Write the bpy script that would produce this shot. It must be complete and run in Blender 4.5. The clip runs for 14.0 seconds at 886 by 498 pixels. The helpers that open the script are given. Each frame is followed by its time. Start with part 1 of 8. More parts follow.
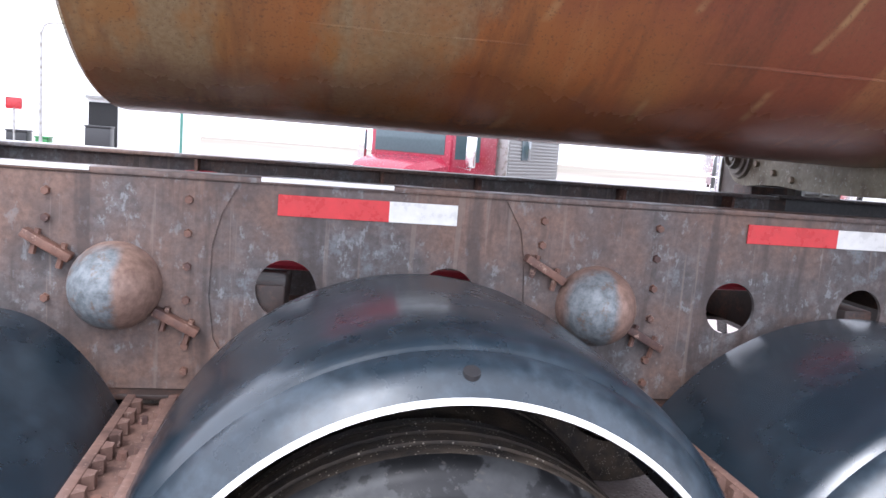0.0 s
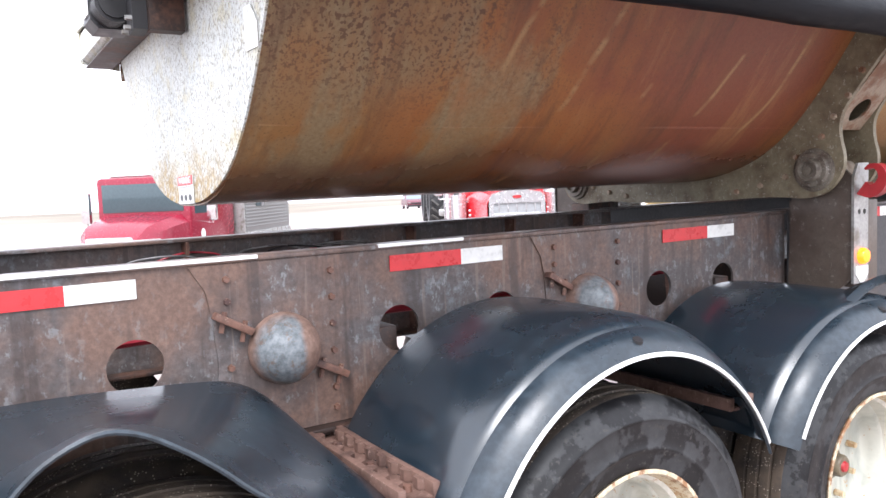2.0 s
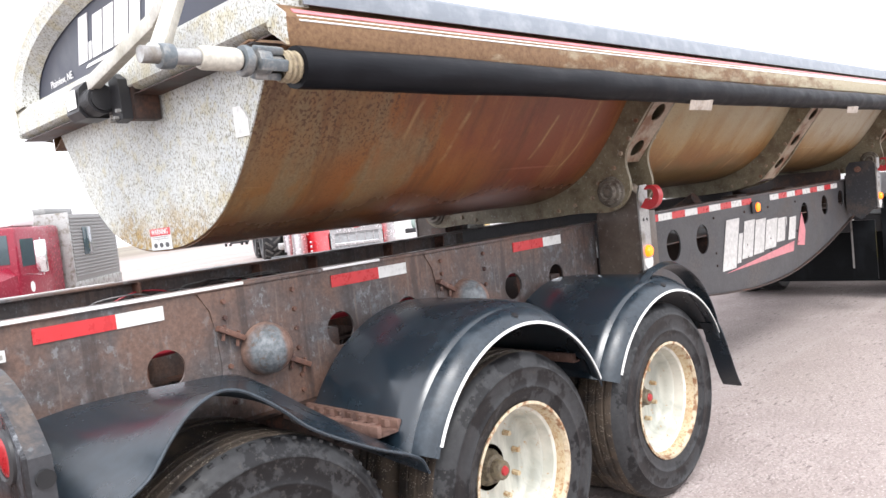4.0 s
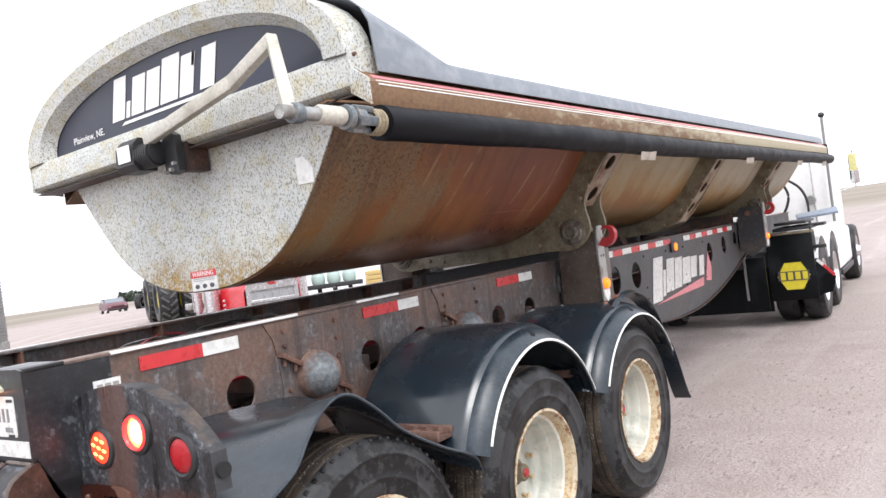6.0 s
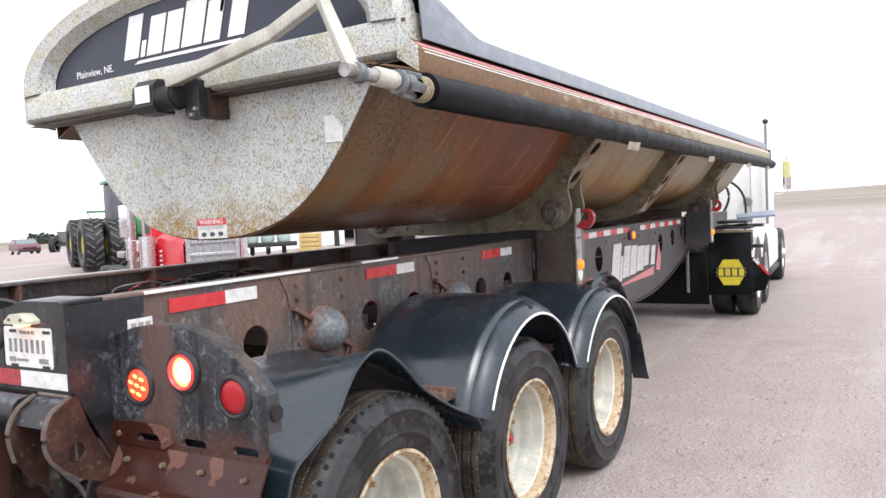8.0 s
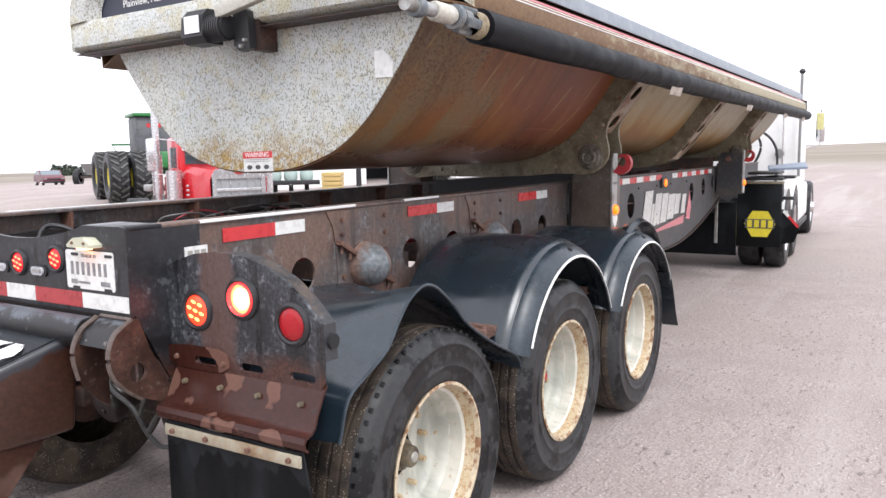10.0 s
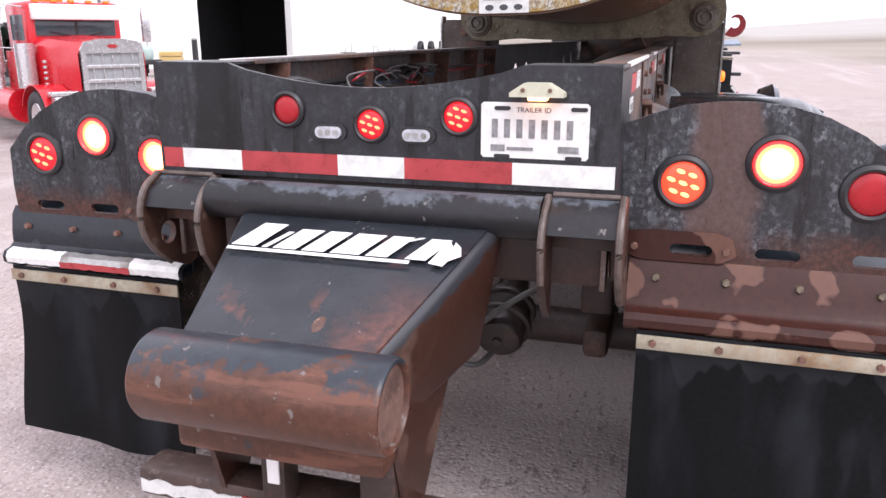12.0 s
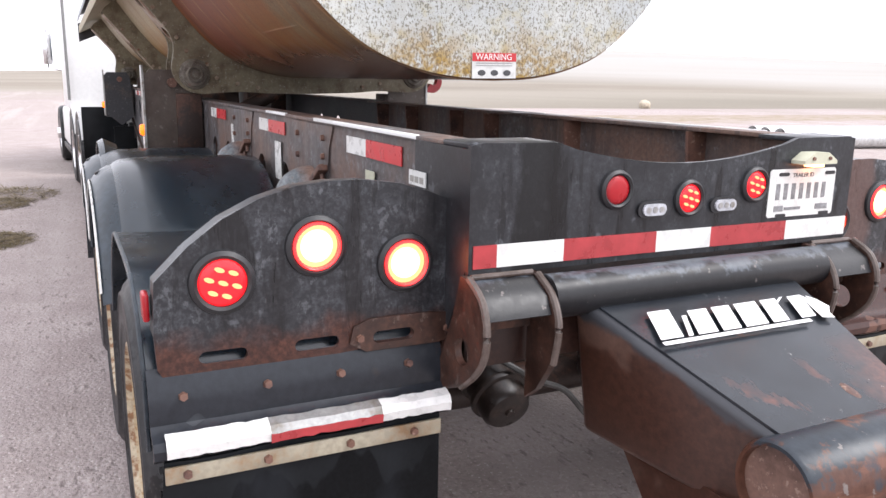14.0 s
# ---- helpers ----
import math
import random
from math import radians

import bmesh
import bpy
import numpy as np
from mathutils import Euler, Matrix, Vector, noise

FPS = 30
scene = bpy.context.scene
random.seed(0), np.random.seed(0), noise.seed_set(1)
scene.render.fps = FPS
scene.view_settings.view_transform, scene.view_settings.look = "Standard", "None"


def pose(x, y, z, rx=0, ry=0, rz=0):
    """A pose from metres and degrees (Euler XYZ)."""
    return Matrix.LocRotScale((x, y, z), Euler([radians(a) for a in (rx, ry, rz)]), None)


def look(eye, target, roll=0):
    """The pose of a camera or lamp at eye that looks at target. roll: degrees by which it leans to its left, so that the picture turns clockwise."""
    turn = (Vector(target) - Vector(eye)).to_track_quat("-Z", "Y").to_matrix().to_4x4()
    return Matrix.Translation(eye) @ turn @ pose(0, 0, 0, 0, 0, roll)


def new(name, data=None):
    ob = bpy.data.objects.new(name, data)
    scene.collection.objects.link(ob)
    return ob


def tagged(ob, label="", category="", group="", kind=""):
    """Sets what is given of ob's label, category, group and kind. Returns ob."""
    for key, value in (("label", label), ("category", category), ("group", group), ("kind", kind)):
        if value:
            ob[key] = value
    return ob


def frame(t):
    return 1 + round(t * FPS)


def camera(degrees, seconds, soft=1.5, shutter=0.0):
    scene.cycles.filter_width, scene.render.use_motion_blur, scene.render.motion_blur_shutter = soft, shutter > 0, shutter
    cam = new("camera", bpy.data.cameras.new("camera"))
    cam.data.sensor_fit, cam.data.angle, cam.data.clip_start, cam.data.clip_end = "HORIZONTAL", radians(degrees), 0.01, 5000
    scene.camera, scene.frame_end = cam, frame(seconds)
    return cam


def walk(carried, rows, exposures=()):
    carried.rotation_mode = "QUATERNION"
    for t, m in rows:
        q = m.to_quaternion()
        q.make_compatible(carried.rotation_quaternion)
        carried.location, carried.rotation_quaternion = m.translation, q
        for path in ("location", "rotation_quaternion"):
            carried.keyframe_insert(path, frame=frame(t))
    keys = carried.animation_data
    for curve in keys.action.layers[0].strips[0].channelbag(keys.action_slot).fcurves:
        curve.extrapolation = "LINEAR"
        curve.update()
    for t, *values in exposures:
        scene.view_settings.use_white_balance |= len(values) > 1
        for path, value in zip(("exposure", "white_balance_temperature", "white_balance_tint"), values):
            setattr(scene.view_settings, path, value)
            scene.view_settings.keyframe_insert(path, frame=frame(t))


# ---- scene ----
cam = camera(59.5, 14.0)
PATH = [
    (0, (1.735, -2.591, 1.574), (2.085, -0.641, 1.303), 4.5),
    (0.5, (1.293, -2.477, 1.584), (1.859, -0.57, 1.375), 4.4),
    (1, (0.903, -2.467, 1.617), (1.768, -0.665, 1.541), 2.4),
    (1.5, (0.66, -2.57, 1.635), (1.681, -0.852, 1.537), 0.8),
    (2, (0.471, -2.841, 1.639), (1.533, -1.155, 1.473), -2.3),
    (2.5, (0.206, -2.993, 1.67), (1.505, -1.476, 1.569), -4.1),
    (5, (-0.886, -3.522, 1.701), (0.577, -2.163, 1.586), -5.1),
    (5.5, (-1.144, -3.406, 1.675), (0.398, -2.133, 1.617), -4.2),
    (6, (-1.218, -3.203, 1.679), (0.412, -2.044, 1.665), -7.6),
    (6.5, (-1.328, -3.059, 1.683), (0.336, -1.95, 1.628), -5.1),
    (7, (-1.485, -3.005, 1.73), (0.207, -1.943, 1.64), -3.0),
    (7.5, (-1.523, -2.952, 1.711), (0.203, -1.945, 1.622), -2.8),
    (10, (-1.613, -2.835, 1.683), (0.079, -1.797, 1.437), -0.9),
    (10.5, (-1.678, -2.573, 1.644), (-0.067, -1.425, 1.35), 0.8),
    (11, (-1.718, -2.029, 1.61), (-0.102, -0.917, 1.221), -2.2),
    (11.5, (-1.849, -1.435, 1.563), (-0.158, -0.491, 1.062), 0.2),
    (12, (-1.86, -0.778, 1.525), (-0.019, -0.205, 0.994), -0.1),
    (12.5, (-1.856, -0.222, 1.54), (0.06, 0.031, 1.027), -1.7),
    (13, (-1.82, 0.343, 1.525), (0.117, 0.214, 1.044), -2.4),
    (13.5, (-1.695, 0.904, 1.551), (0.191, 0.442, 1.074), 0.9),
    (14, (-1.528, 1.443, 1.588), (0.229, 0.583, 1.168), 1.1),
]
EXPOSURES = [
    (0.0, 1.68, 5950, 13), (1.5, 1.66, 6100, 12), (2.5, 1.64, 6350, 11), (5.0, 1.12, 6500, 10), (7.5, 0.90, 6450, 10),
    (10.0, 0.90, 6420, 11), (11.0, 0.87, 6380, 12), (12.0, 0.96, 6400, 18), (13.0, 0.93, 6350, 14), (14.0, 1.08, 6450, 12),
]
walk(cam, [(t, look(eye, target, roll)) for t, eye, target, roll in PATH], EXPOSURES)

# ---- light: bright overcast ----
SUN_ELEVATION, SUN_AZIMUTH = radians(52), radians(215)
world = bpy.data.worlds.new("overcast_sky")
scene.world = world
world.use_nodes = True
wn, wl = world.node_tree.nodes, world.node_tree.links
wn.clear()
sky = wn.new("ShaderNodeTexSky")
sky.sky_type, sky.sun_disc = "NISHITA", False
sky.sun_elevation, sky.sun_rotation = SUN_ELEVATION, SUN_AZIMUTH
sky.air_density, sky.dust_density, sky.ozone_density = 1.0, 6.0, 1.0
grey = wn.new("ShaderNodeHueSaturation")
grey.inputs["Saturation"].default_value, grey.inputs["Value"].default_value = 0.12, 1.0
wbg = wn.new("ShaderNodeBackground")
wbg.inputs["Strength"].default_value = 0.15
wout = wn.new("ShaderNodeOutputWorld")
cloud = wn.new("ShaderNodeMix")
cloud.data_type = "RGBA"
cloud.inputs[0].default_value = 0.85
cloud.inputs[7].default_value = (7.0, 7.05, 7.6, 1.0)
wl.new(sky.outputs["Color"], grey.inputs["Color"])
wl.new(grey.outputs["Color"], cloud.inputs[6])
wl.new(cloud.outputs[2], wbg.inputs["Color"])
wl.new(wbg.outputs["Background"], wout.inputs["Surface"])
sun = new("sun", bpy.data.lights.new("sun", "SUN"))
sun.data.energy, sun.data.angle, sun.data.color = 1.0, radians(25), (1.0, 0.985, 0.97)
sun_from = Vector((math.cos(SUN_ELEVATION) * math.sin(SUN_AZIMUTH), math.cos(SUN_ELEVATION) * math.cos(SUN_AZIMUTH), math.sin(SUN_ELEVATION)))
sun.matrix_world = look(sun_from * 50, (0, 0, 0))


# ---- materials ----
def shader(name, rough=0.6, metal=0.0, spec=0.5):
    m = bpy.data.materials.new(name)
    m.use_nodes = True
    b = m.node_tree.nodes["Principled BSDF"]
    b.inputs["Roughness"].default_value, b.inputs["Metallic"].default_value = rough, metal
    b.inputs["Specular IOR Level"].default_value = spec
    return m, m.node_tree.nodes, m.node_tree.links, b


class Graph:
    """Short hand for node chains in one material."""

    def __init__(self, name, rough=0.6, metal=0.0, spec=0.5):
        self.m, self.n, self.l, self.b = shader(name, rough, metal, spec)
        self.tc = self.n.new("ShaderNodeTexCoord")

    def coords(self, scale=(1, 1, 1), turn=(0, 0, 0), shift=(0, 0, 0)):
        mp = self.n.new("ShaderNodeMapping")
        mp.inputs["Scale"].default_value, mp.inputs["Rotation"].default_value, mp.inputs["Location"].default_value = scale, turn, shift
        self.l.new(self.tc.outputs["Object"], mp.inputs["Vector"])
        return mp.outputs["Vector"]

    def noise(self, scale, detail=4.0, rough=0.55, vec=None, distort=0.0):
        t = self.n.new("ShaderNodeTexNoise")
        t.inputs["Scale"].default_value, t.inputs["Detail"].default_value = scale, detail
        t.inputs["Roughness"].default_value, t.inputs["Distortion"].default_value = rough, distort
        self.l.new(vec or self.tc.outputs["Object"], t.inputs["Vector"])
        return t.outputs["Fac"]

    def cells(self, scale, vec=None, feature="F1"):
        t = self.n.new("ShaderNodeTexVoronoi")
        t.inputs["Scale"].default_value, t.feature = scale, feature
        self.l.new(vec or self.tc.outputs["Object"], t.inputs["Vector"])
        return t.outputs["Distance"]

    def axis(self, which):
        s = self.n.new("ShaderNodeSeparateXYZ")
        self.l.new(self.tc.outputs["Object"], s.inputs["Vector"])
        return s.outputs[which]

    def span(self, value, lo, hi, to_lo=0.0, to_hi=1.0):
        r = self.n.new("ShaderNodeMapRange")
        r.inputs["From Min"].default_value, r.inputs["From Max"].default_value = lo, hi
        r.inputs["To Min"].default_value, r.inputs["To Max"].default_value = to_lo, to_hi
        self.l.new(value, r.inputs["Value"])
        return r.outputs["Result"]

    def math(self, op, a, b=0.5):
        q = self.n.new("ShaderNodeMath")
        q.operation = op
        for i, v in enumerate((a, b)):
            if isinstance(v, (int, float)):
                q.inputs[i].default_value = v
            else:
                self.l.new(v, q.inputs[i])
        return q.outputs["Value"]

    def mix(self, fac, a, b):
        x = self.n.new("ShaderNodeMix")
        x.data_type = "RGBA"
        for sock, v in ((x.inputs[0], fac), (x.inputs[6], a), (x.inputs[7], b)):
            if isinstance(v, (int, float)):
                sock.default_value = v
            elif isinstance(v, tuple):
                sock.default_value = (*v, 1.0)
            else:
                self.l.new(v, sock)
        return x.outputs[2]

    def colour(self, c):
        if isinstance(c, tuple):
            self.b.inputs["Base Color"].default_value = (*c, 1.0)
        else:
            self.l.new(c, self.b.inputs["Base Color"])
        return self

    def rough(self, v):
        self.l.new(v, self.b.inputs["Roughness"])
        return self

    def bump(self, height, strength=0.3, dist=0.004):
        p = self.n.new("ShaderNodeBump")
        p.inputs["Strength"].default_value, p.inputs["Distance"].default_value = strength, dist
        self.l.new(height, p.inputs["Height"])
        self.l.new(p.outputs["Normal"], self.b.inputs["Normal"])
        return self


def worn(name, base, wear, rough=0.55, metal=0.0, scale=6.0, lo=0.5, hi=0.62, grain=60.0, bump=0.25, spec=0.5, third=None):
    """Paint or steel of one colour with blotches of a second and, where given, specks of a third."""
    g = Graph(name, rough, metal, spec)
    n1 = g.noise(scale, 6.0, 0.62)
    n2 = g.noise(grain, 3.0, 0.6)
    blot = g.span(g.math("ADD", n1, g.math("MULTIPLY", g.math("SUBTRACT", n2, 0.5), 0.25)), lo, hi)
    dark = tuple(c * 0.72 for c in base)
    c = g.mix(g.span(n2, 0.35, 0.7), dark, base)
    c = g.mix(blot, c, g.mix(g.span(n2, 0.3, 0.7), tuple(v * 0.65 for v in wear), wear))
    if third:
        c = g.mix(g.span(g.noise(scale * 7, 3.0, 0.7), 0.6, 0.68), c, third)
    g.colour(c).rough(g.span(n1, 0.3, 0.7, max(0.05, rough - 0.12), min(1.0, rough + 0.15)))
    g.bump(n2, bump, 0.002)
    return g.m


def plain(name, col, rough=0.5, metal=0.0, spec=0.5, vary=0.12, scale=18.0):
    g = Graph(name, rough, metal, spec)
    n = g.noise(scale, 5.0, 0.6)
    g.colour(g.mix(g.span(n, 0.3, 0.7), tuple(v * (1 - vary) for v in col), tuple(min(1, v * (1 + vary)) for v in col)))
    g.rough(g.span(n, 0.3, 0.7, max(0.03, rough - 0.08), min(1, rough + 0.1)))
    return g.m


def glow(name, col, strength):
    m, _, _, b = shader(name, 0.25)
    b.inputs["Base Color"].default_value = (*col, 1)
    b.inputs["Emission Color"].default_value, b.inputs["Emission Strength"].default_value = (*col, 1), strength
    return m


def tub_steel():
    """Shell steel: speckled beige paint at the rear, red-brown rust behind it, pale bays past the first saddle, wet dark belly."""
    g = Graph("rusted_tub_steel", 0.5, 0.0, 0.4)
    x, z = g.axis("X"), g.axis("Z")
    fine = g.noise(75.0, 4.0, 0.68)
    broad = g.noise(1.6, 5.0, 0.6)
    cloud_n = g.noise(4.5, 6.0, 0.66)
    sag = g.noise(1.0, 5.0, 0.6, g.coords((3.4, 0.7, 0.7), (0.0, 0.16, 0.0)))
    beige, straw, orange, maroon = (0.190, 0.128, 0.068), (0.250, 0.118, 0.036), (0.245, 0.088, 0.026), (0.170, 0.048, 0.025)
    pale, grey = (0.315, 0.25, 0.135), (0.43, 0.395, 0.31)
    # rear bay
    along = g.math("ADD", x, g.math("MULTIPLY", g.math("SUBTRACT", cloud_n, 0.5), 1.5))
    along = g.math("ADD", along, g.math("MULTIPLY", g.math("SUBTRACT", sag, 0.5), 1.6))
    rear = g.mix(g.span(along, 1.30, 1.95), beige, g.mix(g.span(fine, 0.35, 0.65), straw, orange))
    rear = g.mix(g.span(along, 1.70, 2.30), rear, orange)
    rear = g.mix(g.span(along, 2.10, 2.75), rear, g.mix(g.span(fine, 0.3, 0.7), maroon, (0.195, 0.062, 0.031)))
    rear = g.mix(g.math("MULTIPLY", g.span(x, 3.45, 3.66), g.span(cloud_n, 0.4, 0.56)), rear, orange)
    low = g.math("ADD", z, g.math("MULTIPLY", g.math("SUBTRACT", sag, 0.5), 0.34))
    belt = g.math("MULTIPLY", g.span(low, 0.30, 0.19), g.span(x, 2.95, 2.3))
    rear = g.mix(g.math("MULTIPLY", belt, 0.75), rear, g.mix(g.span(sag, 0.45, 0.58), orange, straw))
    # weathered olive patches towards the rear, dark runs everywhere
    olive = g.noise(1.0, 6.0, 0.68, g.coords((2.6, 1.1, 1.1), (0.0, 0.2, 0.0), (3.0, 0.0, 0.0)))
    rear = g.mix(g.math("MULTIPLY", g.span(olive, 0.47, 0.58), g.span(along, 2.45, 1.9, 0.0, 0.75)), rear, g.mix(g.span(fine, 0.35, 0.65), (0.165, 0.120, 0.065), (0.245, 0.205, 0.125)))
    stain = g.noise(1.0, 6.0, 0.7, g.coords((6.5, 1.0, 1.0), (0.0, 0.18, 0.0)))
    rear = g.mix(g.span(stain, 0.52, 0.66, 0.0, 0.65), rear, g.mix(g.span(fine, 0.3, 0.7), (0.062, 0.026, 0.016), (0.115, 0.048, 0.026)))
    rear = g.mix(g.span(stain, 0.44, 0.34, 0.0, 0.5), rear, (0.285, 0.135, 0.055))
    speck = g.noise(1.0, 3.0, 0.6, g.coords((74.0, 90.0, 52.0)))
    upper = g.math("MULTIPLY", g.span(g.math("ADD", along, g.math("MULTIPLY", z, -0.5)), 2.1, 1.6), g.span(z, 0.16, 0.34))
    rear = g.mix(g.math("MULTIPLY", g.math("MULTIPLY", g.span(speck, 0.53, 0.58), upper), 0.85), rear, (0.088, 0.040, 0.022))
    # later bays
    bay = g.math("ADD", cloud_n, g.math("MULTIPLY", g.math("SUBTRACT", sag, 0.5), 1.1))
    front = g.mix(g.span(x, 3.9, 9.5), pale, grey)
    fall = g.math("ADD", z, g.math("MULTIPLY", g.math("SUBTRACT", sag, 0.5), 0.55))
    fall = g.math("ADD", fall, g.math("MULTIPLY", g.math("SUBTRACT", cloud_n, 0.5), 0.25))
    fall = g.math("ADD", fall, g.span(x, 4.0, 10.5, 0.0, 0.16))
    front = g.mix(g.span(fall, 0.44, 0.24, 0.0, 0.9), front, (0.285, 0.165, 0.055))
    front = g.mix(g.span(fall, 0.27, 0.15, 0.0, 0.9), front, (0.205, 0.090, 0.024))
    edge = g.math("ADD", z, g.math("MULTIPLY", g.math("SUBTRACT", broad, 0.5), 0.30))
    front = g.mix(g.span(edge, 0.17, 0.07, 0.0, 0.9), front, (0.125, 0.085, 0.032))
    front = g.mix(g.span(bay, 0.62, 0.72, 0.0, 0.4), front, (0.21, 0.10, 0.034))
    c = g.mix(g.span(x, 3.74, 3.80), rear, front)
    # thin pale runs down the curve, one every third of a metre
    wave = g.math("ADD", x, g.math("MULTIPLY", z, -0.22))
    wave = g.math("ADD", wave, g.math("MULTIPLY", g.math("SUBTRACT", g.noise(1.3, 2.0, 0.5), 0.5), 0.22))
    cell = g.math("ABSOLUTE", g.math("SUBTRACT", g.math("FRACT", g.math("MULTIPLY", wave, 2.9)), 0.5))
    run = g.math("MULTIPLY", g.span(cell, 0.045, 0.012), g.span(g.noise(1.0, 4.0, 0.65, g.coords((1.4, 3.0, 4.0))), 0.50, 0.62, 0.0, 0.75))
    c = g.mix(run, c, (0.34, 0.215, 0.10))
    soft = g.math("MULTIPLY", g.span(cell, 0.28, 0.05), g.span(broad, 0.42, 0.62, 0.0, 0.3))
    c = g.mix(soft, c, (0.22, 0.115, 0.045))
    c = g.mix(g.span(g.noise(150.0, 2.0, 0.5), 0.60, 0.66, 0.0, 0.55), c, (0.09, 0.045, 0.025))
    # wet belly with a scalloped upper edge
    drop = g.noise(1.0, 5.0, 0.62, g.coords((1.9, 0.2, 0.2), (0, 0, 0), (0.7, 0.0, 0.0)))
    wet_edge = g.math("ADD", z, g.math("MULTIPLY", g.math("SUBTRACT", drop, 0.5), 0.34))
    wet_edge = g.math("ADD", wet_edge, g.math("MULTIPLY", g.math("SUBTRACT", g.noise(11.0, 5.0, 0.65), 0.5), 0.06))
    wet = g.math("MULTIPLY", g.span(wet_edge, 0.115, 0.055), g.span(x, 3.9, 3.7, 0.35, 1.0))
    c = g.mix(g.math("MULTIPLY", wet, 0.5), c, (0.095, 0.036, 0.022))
    g.colour(c).rough(g.span(wet, 0, 1, 0.52, 0.26)).bump(g.math("ADD", fine, g.math("MULTIPLY", speck, 0.6)), 0.22, 0.002)
    return g.m


def speckled_zinc(name="speckled_galvanised_steel", rust_z=0.0, tint=0.0):
    """Pale galvanised plate peppered with short dark flecks; rust-yellow freckles gather below a height."""
    g = Graph(name, 0.5, 0.0, 0.4)
    fleck = g.noise(1.0, 3.0, 0.55, g.coords((105.0, 140.0, 92.0)))
    small = g.noise(170.0, 2.0, 0.6)
    big = g.noise(3.0, 6.0, 0.62)
    c = g.mix(g.span(big, 0.36, 0.64), (0.48, 0.51, 0.515), (0.585, 0.595, 0.56))
    c = g.mix(g.span(g.noise(28.0, 5.0, 0.7), 0.46, 0.62, 0.0, 0.6), c, (0.44, 0.445, 0.40))
    c = g.mix(g.span(g.noise(11.0, 5.0, 0.7), 0.52 - tint, 0.64 - tint, 0.0, 0.6), c, (0.47, 0.42, 0.25))
    rim = g.span(g.math("ADD", g.axis("Z"), g.math("MULTIPLY", g.math("SUBTRACT", big, 0.5), 0.45)), rust_z + 0.17, rust_z - 0.02)
    c = g.mix(g.math("MULTIPLY", rim, g.span(g.noise(26.0, 5.0, 0.7), 0.40, 0.56)), c, (0.37, 0.235, 0.055))
    dots = g.span(g.math("ADD", fleck, g.math("MULTIPLY", rim, 0.05)), 0.545, 0.59)
    c = g.mix(g.math("MULTIPLY", dots, 0.8), c, g.mix(rim, (0.165, 0.155, 0.115), (0.185, 0.115, 0.04)))
    c = g.mix(g.span(small, 0.62, 0.68, 0.0, 0.6), c, (0.22, 0.20, 0.15))
    g.colour(c).bump(fleck, 0.35, 0.002)
    return g.m


